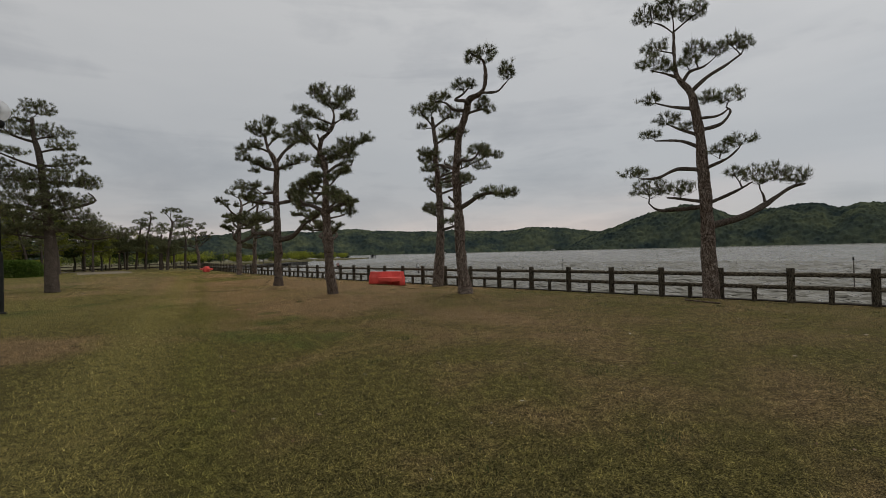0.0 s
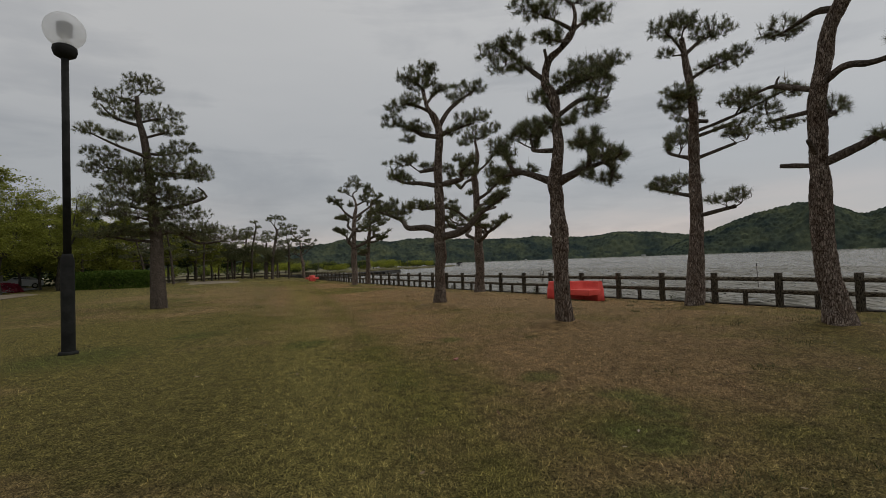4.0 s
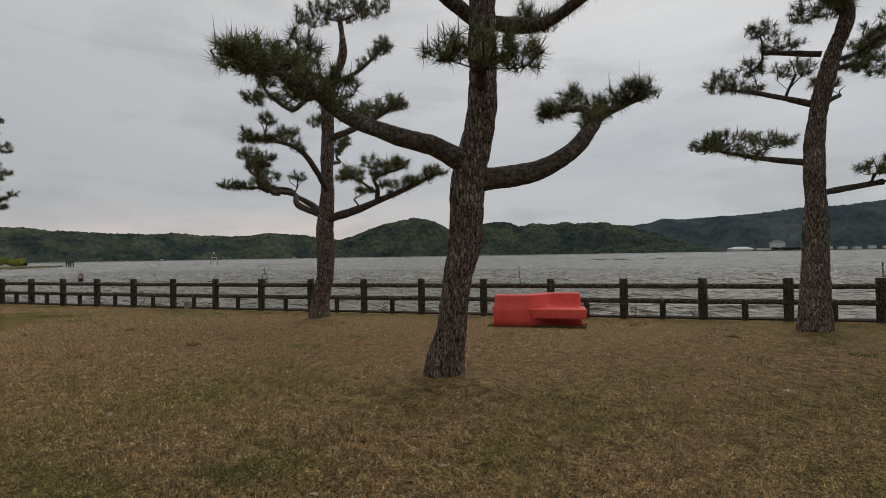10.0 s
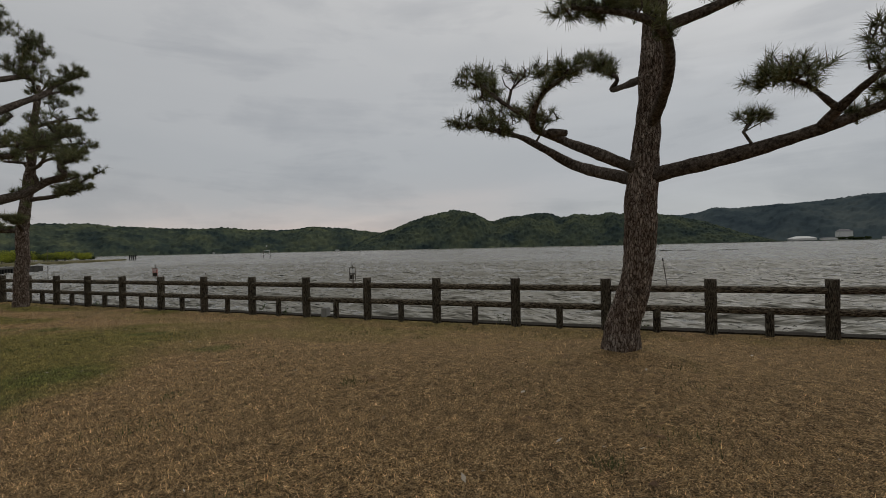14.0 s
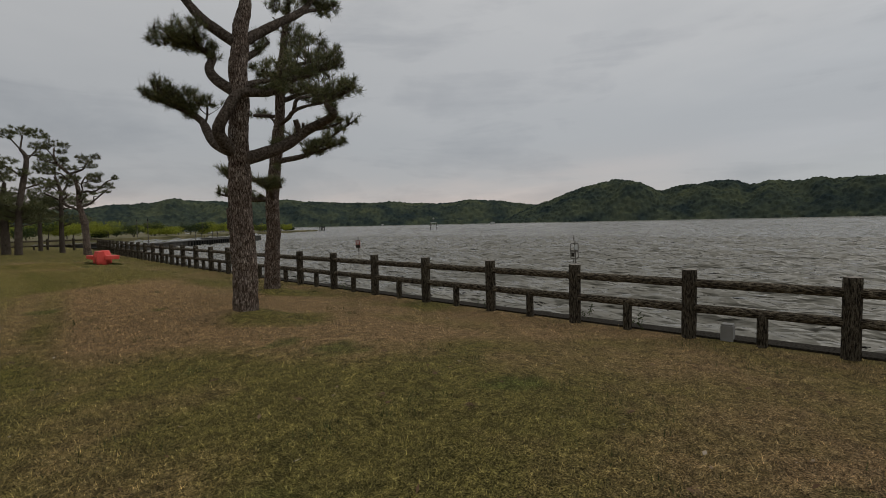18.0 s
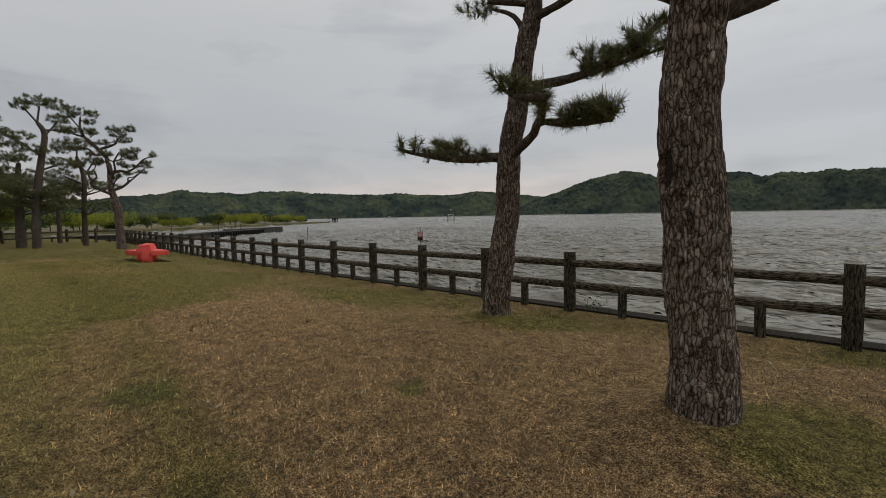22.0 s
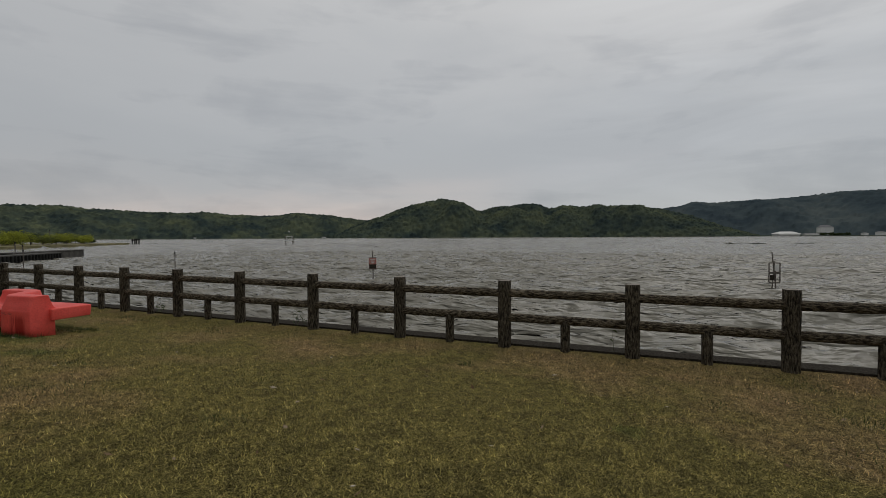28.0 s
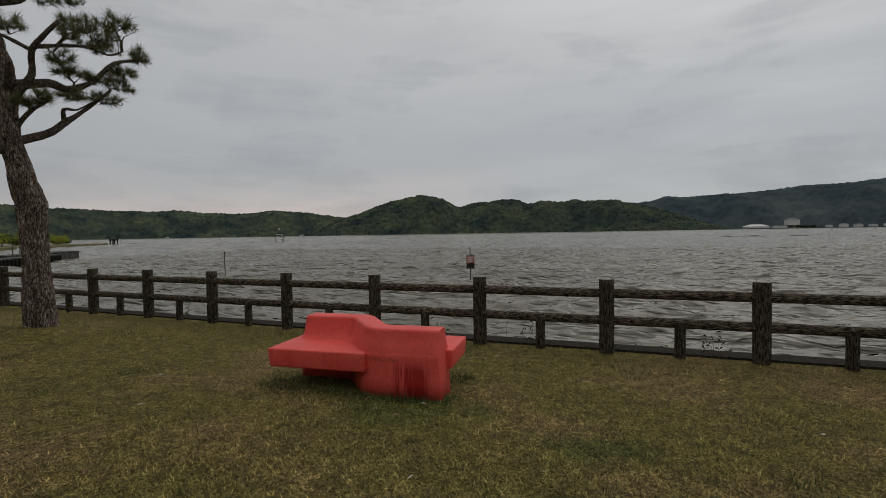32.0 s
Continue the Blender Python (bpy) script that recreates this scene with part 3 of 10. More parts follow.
def leafy(name, lo, hi):
    m = material(name, lo, 0.7, spec=0.2)
    r = m.node_tree.nodes.new("ShaderNodeNewGeometry").outputs["Random Per Island"]
    c = ramp_of(m, r, [(0.0, tuple(v * 0.55 for v in lo)), (0.5, lo), (1.0, hi)])
    colour(m, c)
    # thin leaves let part of the daylight through
    nt = m.node_tree
    tl, mx = nt.nodes.new("ShaderNodeBsdfTranslucent"), nt.nodes.new("ShaderNodeMixShader")
    mx.inputs[0].default_value = 0.45
    nt.links.new(c, tl.inputs["Color"])
    nt.links.new(nt.nodes["Principled BSDF"].outputs[0], mx.inputs[1]); nt.links.new(tl.outputs[0], mx.inputs[2])
    nt.links.new(mx.outputs[0], [n for n in nt.nodes if n.type == "OUTPUT_MATERIAL"][0].inputs[0])
    return m


M_SPRING = leafy("spring_leaf", (0.21, 0.23, 0.036), (0.36, 0.37, 0.075))
M_SHORE = leafy("shore_leaf", (0.26, 0.29, 0.035), (0.42, 0.44, 0.07))
M_MIDLEAF = leafy("mid_green_leaf", (0.11, 0.135, 0.03), (0.20, 0.22, 0.055))
M_DARKLEAF = leafy("dark_evergreen_leaf", (0.035, 0.055, 0.018), (0.08, 0.105, 0.035))
M_HEDGE = leafy("hedge_leaf", (0.10, 0.17, 0.025), (0.17, 0.24, 0.05))
M_AZALEA = leafy("azalea_flower", (0.22, 0.02, 0.045), (0.40, 0.06, 0.10))
M_GREYBARK = material("grey_bark", (0.13, 0.115, 0.09), 0.95)
noise_mix(M_GREYBARK, [(0.03, 0.027, 0.022), (0.09, 0.08, 0.065)], 3.0, stretch=(3, 3, 1), bump=0.5)
M_IRON = material("dark_painted_iron", (0.022, 0.022, 0.021), 0.75, spec=0.1)
noise_mix(M_IRON, [(0.014, 0.014, 0.013), (0.03, 0.03, 0.028)], 4.0)
M_GLOBE = material("clear_lamp_globe", (0.85, 0.85, 0.86), 0.05)
_nt = M_GLOBE.node_tree
_nt.nodes["Principled BSDF"].inputs["Roughness"].default_value = 0.12
_clear, _haze, _m1, _m2 = (_nt.nodes.new(k) for k in ("ShaderNodeBsdfTransparent", "ShaderNodeBsdfTranslucent", "ShaderNodeMixShader", "ShaderNodeMixShader"))
_haze.inputs["Color"].default_value = (0.9, 0.9, 0.9, 1)
_m1.inputs[0].default_value, _m2.inputs[0].default_value = 0.45, 0.18
_nt.links.new(_clear.outputs[0], _m1.inputs[1]); _nt.links.new(_haze.outputs[0], _m1.inputs[2])
_nt.links.new(_m1.outputs[0], _m2.inputs[1]); _nt.links.new(_nt.nodes["Principled BSDF"].outputs[0], _m2.inputs[2])
_nt.links.new(_m2.outputs[0], [n for n in _nt.nodes if n.type == "OUTPUT_MATERIAL"][0].inputs[0])
M_LOUVRE = material("dark_lamp_louvre", (0.05, 0.05, 0.05), 0.5)
M_WHITE = material("white_paint", (0.62, 0.62, 0.60), 0.6)
noise_mix(M_WHITE, [(0.5, 0.5, 0.48), (0.66, 0.66, 0.64)], 2.0)
M_GREYPOLE = material("weathered_grey_pole", (0.12, 0.105, 0.09), 0.8)
noise_mix(M_GREYPOLE, [(0.06, 0.052, 0.045), (0.16, 0.14, 0.12)], 6.0)
M_SIGNRED = material("faded_red_sign", (0.32, 0.06, 0.05), 0.7)
noise_mix(M_SIGNRED, [(0.34, 0.08, 0.065), (0.52, 0.33, 0.29)], 5.0)
M_ASPHALT = material("asphalt", (0.11, 0.11, 0.11), 0.95)
noise_mix(M_ASPHALT, [(0.14, 0.137, 0.132), (0.20, 0.196, 0.19)], 0.7, bump=0.3)
M_SAND = material("sandy_path", (0.26, 0.21, 0.15), 0.95)
noise_mix(M_SAND, [(0.18, 0.145, 0.10), (0.28, 0.23, 0.17)], 1.2)
M_BANK = material("rough_grass_bank", (0.18, 0.16, 0.08), 0.95)
noise_mix(M_BANK, [(0.10, 0.095, 0.04), (0.22, 0.19, 0.10)], 0.25)
M_WALL = material("pale_render_wall", (0.42, 0.40, 0.37), 0.9)
noise_mix(M_WALL, [(0.22, 0.215, 0.20), (0.30, 0.29, 0.27)], 0.8)
M_ROOF = material("grey_roof", (0.16, 0.16, 0.165), 0.7)
noise_mix(M_ROOF, [(0.12, 0.12, 0.125), (0.18, 0.18, 0.185)], 1.5)
M_GLASS = material("dark_window_glass", (0.03, 0.035, 0.04), 0.08, spec=0.6)
M_TYRE = material("black_tyre", (0.02, 0.02, 0.02), 0.9)


# ---- mesh helpers ----


def mesh_object(name, verts, faces, mat, smooth=False, parent=None, label="", inherit=True):
    me = bpy.data.meshes.new(name)
    if isinstance(faces, np.ndarray) and len(faces) > 5000:
        n, k = faces.shape
        me.vertices.add(len(verts)); me.vertices.foreach_set("co", np.asarray(verts, dtype=np.float32).ravel())
        me.loops.add(n * k); me.loops.foreach_set("vertex_index", faces.astype(np.int32).ravel())
        me.polygons.add(n); me.polygons.foreach_set("loop_start", np.arange(0, n * k, k, dtype=np.int32))
        me.update(calc_edges=True)
    else:
        me.from_pydata([tuple(v) for v in verts] if not isinstance(verts, np.ndarray) else verts.tolist(), [], faces if not isinstance(faces, np.ndarray) else faces.tolist())
    if smooth:
        me.polygons.foreach_set("use_smooth", [True] * len(me.polygons))
    me.materials.append(mat)
    me.update()
    ob = new(name, me)
    if parent is not None:
        ob.parent = parent
    if label:
        ob["label"] = label
    return ob


def part(name, bm, mat, parent, label="", smooth=False):
    me = bpy.data.meshes.new(name)
    bm.to_mesh(me)
    bm.free()
    me.materials.append(mat)
    if smooth:
        me.polygons.foreach_set("use_smooth", [True] * len(me.polygons))
    ob = new(name, me)
    ob.parent = parent
    if label:
        ob["label"] = label
    return ob


def box_bm(sx, sy, sz, at=(0, 0, 0), bevel=0.0, m=None):
    bm = bmesh.new()
    bmesh.ops.create_cube(bm, size=1.0)
    bmesh.ops.scale(bm, vec=(sx, sy, sz), verts=bm.verts)
    if bevel:
        bmesh.ops.bevel(bm, geom=bm.edges[:], offset=bevel, segments=2, affect="EDGES", profile=0.5)
    bmesh.ops.translate(bm, vec=at, verts=bm.verts)
    if m is not None:
        bmesh.ops.transform(bm, matrix=m, verts=bm.verts)
    return bm


def empty(name, at, rz=0.0, scale=1.0):
    e = new(name)
    e.matrix_basis = Matrix.Translation(at) @ Matrix.Rotation(rz, 4, "Z") @ Matrix.Scale(scale, 4)
    e.empty_display_size = 0.2
    return e


def grid_mesh(name, xs, ys, zf, mat, smooth=True):
    X, Y = np.meshgrid(np.array(xs), np.array(ys))
    Z = zf(X, Y)
    V = np.stack([X.ravel(), Y.ravel(), Z.ravel()], 1)
    nx, ny = len(xs), len(ys)
    i = np.arange(nx * ny).reshape(ny, nx)
    Fc = np.stack([i[:-1, :-1].ravel(), i[:-1, 1:].ravel(), i[1:, 1:].ravel(), i[1:, :-1].ravel()], 1)
    return mesh_object(name, V, Fc, mat, smooth)


def graded(stops):
    """Coordinates from (from, to, step) stretches."""
    out = []
    for a, b, s in stops:
        out += list(np.arange(a, b - 1e-6, s))
    return out + [stops[-1][1]]


def ground_zv(X, Y):
    D = np.maximum(0.0, BEND * Y * Y - X)
    s = np.minimum(1.0, D / 5.0)
    return 0.26 * s * s * (3 - 2 * s) + 0.05 * np.sin(X * 0.33 + 1.0) * np.sin(Y * 0.21) * s + 0.24 * np.exp(-((X + 1.0) ** 2 + (Y - 31.7) ** 2) / 1.7)


# ---- ground, lake ----
END_Y = 50.4         # the lawn's far end, where the fence turns the corner
EDGE = 0.12          # the lawn ends this far behind the fence line
us = graded([(-3000, -300, 300), (-300, -60, 30), (-60, -24, 3), (-24, -0.0, 0.5)])     # distance from the fence line
ys = graded([(-3000, -400, 200), (-400, -60, 20), (-60, 50.8, 0.7), (50.8, 80, 3), (80, 400, 20), (400, 3000, 200)])


U, Yg = np.meshgrid(np.array(us), np.array(ys))
Xg = U + BEND * np.clip(Yg, -90, 90) ** 2 + EDGE
V = np.stack([Xg.ravel(), Yg.ravel(), ground_zv(Xg, np.clip(Yg, -90, 90)).ravel()], 1)
ii = np.arange(len(us) * len(ys)).reshape(len(ys), len(us))
Fg = np.stack([ii[:-1, :-1].ravel(), ii[:-1, 1:].ravel(), ii[1:, 1:].ravel(), ii[1:, :-1].ravel()], 1)
_mid = V[Fg].mean(1)
Fg = Fg[~((_mid[:, 1] > END_Y + 0.3) & ((_mid[:, 0] > 3.4) | (_mid[:, 1] > 60.2 - 0.206 * (_mid[:, 0] - 5.5))))]
tagged(mesh_object("ground", V, Fg, M_LAWN, True), "dry brown lawn with green patches beside the lake", "lawn", kind="structure")

WATER_Z = -0.95


def waves(X, Y, longest, shortest, n, seed, amp):
    rng = np.random.RandomState(seed)
    Z = np.zeros_like(X)
    for k in range(n):
        lam = shortest * (longest / shortest) ** (k / (n - 1.0))
        a = radians(200 + rng.normal(0, 22))
        ph = rng.uniform(0, 6.28)
        q = 2 * math.pi / lam
        s = np.sin(q * (X * math.cos(a) + Y * math.sin(a)) + ph + 0.8 * np.sin(0.21 * q * (X * math.sin(a) - Y * math.cos(a)) + ph * 2))
        Z += amp * lam * (1.0 - np.abs(s) * 1.2)
    return Z


def water_z(X, Y):
    fade = np.clip(1.0 - (X - 90) / 200.0, 0.4, 1)
    return WATER_Z + fade * waves(X, Y, 4.0, 0.36, 22, 3, 0.025)


wx = graded([(-30, 0, 0.5), (0, 14, 0.09), (14, 32, 0.17), (32, 60, 0.32), (60, 160, 1.2)])
wy = graded([(-45, 80, 0.29)])
tagged(grid_mesh("water", wx, wy, water_z, M_WATER), "grey choppy lake water", "lake", kind="structure")


def swell_z(X, Y):
    return WATER_Z - 0.34 + waves(X, Y, 13.0, 2.6, 14, 5, 0.017) * np.clip((5000 - np.hypot(X, Y)) / 4000, 0, 1)


far = grid_mesh("water_far", graded([(150, 520, 3.2), (520, 900, 6), (900, 5000, 400)]), graded([(-5000, -330, 300), (-330, 520, 3.6), (520, 5000, 300)]), swell_z, M_WATER)
tagged(far, "open lake out to the far shore", "lake", kind="structure")
for nm, rows in (("water_north", [(72, 320, 2.2), (320, 5000, 120)]), ("water_south", [(-5000, -285, 120), (-285, -37, 2.2)])):
    tagged(grid_mesh(nm, graded([(-30, 168, 2.4)]), graded(rows), swell_z, M_WATER), "open lake water", "lake", kind="structure")

# ---- hills ----


def hills(name, label, mat, dist, depth, skyline, cols, rows, crown, seed, spur):
    """A wooded range whose top runs through (azimuth, elevation) stations, with spurs and gullies."""
    st = np.array(skyline)
    A = np.linspace(st[0, 0], st[-1, 0], cols)
    k = max(5, cols // 60) | 1
    top = np.interp(A, st[:, 0], st[:, 1])
    top = np.convolve(np.pad(top, k // 2, mode="edge"), np.hanning(k + 2)[1:-1] / np.hanning(k + 2).sum(), mode="valid")
    A = np.radians(A)
    T = np.linspace(0, 1.0, rows)[:, None]
    R = dist + depth * T
    Zt = np.tan(np.radians(top))[None, :] * (dist + depth * 0.94)
    fold = np.array([[noise.noise(Vector((math.degrees(a) * spur, t * 1.4 + seed, 0.0))) for a in A] for t in np.linspace(0, 1, rows)])
    prof = np.sin(np.minimum(T / 0.94, 1.0) * math.pi / 2) ** 0.9
    Z = Zt * (prof + 0.30 * fold * np.sin(np.minimum(T / 0.94, 1.0) * math.pi)) - np.maximum(0, T - 0.94) * Zt * 6
    X, Y = R * np.sin(A)[None, :], R * np.cos(A)[None, :]
    V = np.stack([X.ravel(), Y.ravel(), Z.ravel()], 1)
    for i in range(len(V)):
        p = V[i] / crown
        d = noise.voronoi(Vector((p[0], p[1], p[2] * 1.3)))[0][0]
        out = crown * max(0.0, 0.72 - d)
        h = math.hypot(V[i, 0], V[i, 1])
        V[i, 2] += 0.55 * out + crown * (0.20 * noise.noise(Vector((p[0] * 0.4, p[1] * 0.4, 5.0))) - 0.2)
        V[i, 0] -= V[i, 0] / h * out * 1.3
        V[i, 1] -= V[i, 1] / h * out * 1.3
    V[:, 2] += WATER_Z
    V[:cols, 2] = WATER_Z - 0.5
    i = np.arange(rows * cols).reshape(rows, cols)
    Fc = np.stack([i[:-1, :-1].ravel(), i[:-1, 1:].ravel(), i[1:, 1:].ravel(), i[1:, :-1].ravel()], 1)
    return tagged(mesh_object(name, V, Fc, mat, True), label, "hills", kind="structure")


hills("backdrop_dome_hills", "dark green wooded hills with a rounded summit across the lake", M_FOREST, 1250, 260,
      [(56, 0.3), (59, 1.7), (60.6, 2.2), (62.3, 2.85), (64.0, 3.5), (65.5, 4.05), (67.0, 4.4), (68.8, 4.65), (70.6, 4.62), (71.5, 4.35), (72.6, 3.85), (73.9, 3.3), (76.1, 3.65), (79.5, 4.08), (82.2, 3.45), (84.9, 3.75), (87.6, 3.48), (90.9, 3.7), (94.3, 3.25), (98, 2.2), (101, 1.0), (104, 0.1)], 760, 56, 12, 4, 0.45)
hills("backdrop_left_hills", "long low wooded hills on the far shore", M_FOREST, 1500, 320,
      [(-14, 1.6), (-6, 2.2), (4, 1.9), (10, 2.2), (14, 2.75), (20, 3.1), (24, 2.95), (29, 3.25), (36, 2.75), (43, 2.8), (48, 2.6), (54, 2.9), (58, 2.45), (61, 2.0), (64, 0.5)], 900, 40, 14, 5, 0.3)
hills("backdrop_hazy_hills", "distant wooded mountain range tinted blue for haze", M_FAR, 2900, 900,
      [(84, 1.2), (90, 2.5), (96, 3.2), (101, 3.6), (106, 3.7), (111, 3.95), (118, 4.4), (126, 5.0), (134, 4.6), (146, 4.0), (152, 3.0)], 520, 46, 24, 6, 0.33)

# ---- lakeside edge and fence ----
POST_STEP, POST_H = 1.8, 1.01


def strip(name, x0, x1, z0, z1, mat, y0=-60.0, y1=51.0, step=1.8):
    V, Fc = [], []
    yy = np.arange(y0, y1, step)
    for y in yy:
        f = fence_x(y)
        V += [(f + x0, y, z0), (f + x1, y, z0), (f + x1, y, z1), (f + x0, y, z1)]
    for k in range(len(yy) - 1):
        a, b = 4 * k, 4 * k + 4
        for j in range(4):
            Fc.append((a + j, a + (j + 1) % 4, b + (j + 1) % 4, b + j))
    Fc += [(3, 2, 1, 0), tuple(4 * (len(yy) - 1) + j for j in range(4))]
    return mesh_object(name, V, Fc, mat)


tagged(strip("concrete_edge", 0.10, 0.42, -2.0, 0.03, M_CONC), "grey weathered concrete lake edge", "edge", kind="structure")


def log_tube(p0, p1, r, sides=12, n=10, rough=0.06, seed=0):
    """A straight imitation log between two points, with shallow bark grooves."""
    p0, p1 = Vector(p0), Vector(p1)
    ax = (p1 - p0).normalized()
    u = ax.orthogonal().normalized(); v = ax.cross(u)
    V, Fc = [], []
    for i in range(n + 1):
        c = p0.lerp(p1, i / n)
        for j in range(sides):
            a = 2 * math.pi * j / sides
            k = 1 + rough * noise.noise(Vector((math.cos(a) * 2.5 + seed, math.sin(a) * 2.5, i * 0.45)))
            V.append(c + (u * math.cos(a) + v * math.sin(a)) * r * k)
    for i in range(n):
        for j in range(sides):
            a, b = i * sides + j, i * sides + (j + 1) % sides
            Fc.append((a, b, b + sides, a + sides))
    Fc += [tuple(range(sides - 1, -1, -1)), tuple(n * sides + j for j in range(sides))]
    return V, Fc


K0, K1 = -20, 28
fence = empty("fence", (0, 0, 0))
tagged(fence, "dark brown imitation-log post and rail fence along the lake", "fence")
for k in range(K0, K1 + 1):
    y = k * POST_STEP
    mesh_object("post", *log_tube((fence_x(y), y, -0.25), (fence_x(y), y, POST_H), 0.100, 12, 12, 0.05, k), M_POST, True, fence)
    mesh_object("cut_top", [(fence_x(y) + 0.094 * math.cos(a * math.pi / 6), y + 0.094 * math.sin(a * math.pi / 6), POST_H + 0.004) for a in range(12)], [tuple(range(12))], M_CUT, False, fence)
    if k < K1:
        y2 = y + POST_STEP
        for z, r in ((0.82, 0.062), (0.45, 0.062)):
            mesh_object("rail", *log_tube((fence_x(y), y, z), (fence_x(y2), y2, z), r, 10, 16, 0.08, k + z), M_RAIL, True, fence)
        ym = y + POST_STEP / 2
        mesh_object("short_post", *log_tube((fence_x(ym), ym, -0.25), (fence_x(ym), ym, 0.45), 0.068, 10, 8, 0.05, k + .5), M_POST, True, fence)


# the fence turns the corner and runs inland
_x0 = fence_x(END_Y)
fence_b = tagged(empty("fence", (0, 0, 0)), "dark imitation-log fence across the end of the lawn", "fence")
for k in range(1, 14):
    x = _x0 - 1.8 * k
    mesh_object("post", *log_tube((x, END_Y, -0.2), (x, END_Y, POST_H + 0.15), 0.10, 10, 8, 0.05, k + 80), M_POST, True, fence_b)
    for z in (0.95, 0.55):
        mesh_object("rail", *log_tube((x, END_Y, z), (x + 1.8, END_Y, z), 0.062, 8, 6, 0.06, k + z), M_RAIL, True, fence_b)
    mesh_object("short_post", *log_tube((x + 0.9, END_Y, -0.2), (x + 0.9, END_Y, 0.55), 0.065, 8, 4, 0.05, k + 90), M_POST, True, fence_b)
# ---- pines ----


def fast_mesh(name, V, per, mat, parent=None, label=""):
    """A soup of loose faces with per corners each."""
    V = np.asarray(V, dtype=np.float32)
    n = len(V) // per
    me = bpy.data.meshes.new(name)
    me.vertices.add(len(V)); me.vertices.foreach_set("co", V.ravel())
    me.loops.add(len(V)); me.loops.foreach_set("vertex_index", np.arange(len(V), dtype=np.int32))
    me.polygons.add(n); me.polygons.foreach_set("loop_start", np.arange(0, len(V), per, dtype=np.int32))
    me.materials.append(mat)
    me.update(calc_edges=True)
    ob = new(name, me)
    if parent is not None:
        ob.parent = parent
    if label:
        ob["label"] = label
    return ob


def curve_through(points, radii, seg):
    P = [Vector(p) for p in points]
    n = len(P)
    pts, rad = [], []
    for i in range(n - 1):
        a, b = P[max(i - 1, 0)], P[min(i + 2, n - 1)]
        m = max(2, int((P[i + 1] - P[i]).length / seg))
        for k in range(m):
            t = k / m
            q = 0.5 * ((2 * P[i]) + (P[i + 1] - a) * t + (2 * a - 5 * P[i] + 4 * P[i + 1] - b) * t * t + (3 * P[i] - a - 3 * P[i + 1] + b) * t ** 3)
            pts.append(q); rad.append(radii[i] + (radii[i + 1] - radii[i]) * t)
    pts.append(P[-1]); rad.append(radii[-1])
    return pts, rad


def tube(pts, rad, sides, mat, name, parent, rough=0.0, seed=0, label=""):
    V, Fc = [], []
    u = None
    for i, c in enumerate(pts):
        ax = (pts[min(i + 1, len(pts) - 1)] - pts[max(i - 1, 0)]).normalized()
        u = (ax.orthogonal() if u is None else (u - ax * u.dot(ax))).normalized()
        v = ax.cross(u)
        for j in range(sides):
            a = 2 * math.pi * j / sides
            d = u * math.cos(a) + v * math.sin(a)
            r = rad[i]
            if rough:
                q = c + d * r
                w = noise.voronoi(Vector((q.x * 17 + seed, q.y * 17, q.z * 3.6)))[0]
                r += rough * (min(w[1] - w[0], 0.3) * 2.0 - 0.3) + rough * 1.2 * noise.noise(Vector((q.x * 3.2, q.y * 3.2, q.z * 2.2 + seed)))
            V.append(c + d * r)
    for i in range(len(pts) - 1):
        for j in range(sides):
            a, b = i * sides + j, i * sides + (j + 1) % sides
            Fc.append((a, b, b + sides, a + sides))
    Fc += [tuple(range(sides - 1, -1, -1)), tuple((len(pts) - 1) * sides + j for j in range(sides))]
    return mesh_object(name, V, Fc, mat, True, parent, label)


def needles(centres, axes, per, length, width, rng):
    """Stiff needles that stand out all round each shoot, as loose triangles."""
    n = len(centres) * per
    C_ = np.repeat(np.array(centres), per, 0)
    A_ = np.repeat(np.array(axes), per, 0)
    Q = np.cross(A_, rng.normal(0, 1, (n, 3)))
    Q /= np.linalg.norm(Q, axis=1)[:, None] + 1e-9
    t = np.radians(rng.uniform(12, 88, (n, 1)))
    D = A_ * np.cos(t) + Q * np.sin(t)
    S = np.cross(D, rng.normal(0, 1, (n, 3)))
    S /= np.linalg.norm(S, axis=1)[:, None] + 1e-9
    L = length * rng.uniform(0.7, 1.15, (n, 1))
    base = C_ - A_ * rng.uniform(0.0, 0.6, (n, 1)) * length
    return np.stack([base - S * width / 2, base + S * width / 2, base + D * L], 1).reshape(-1, 3)


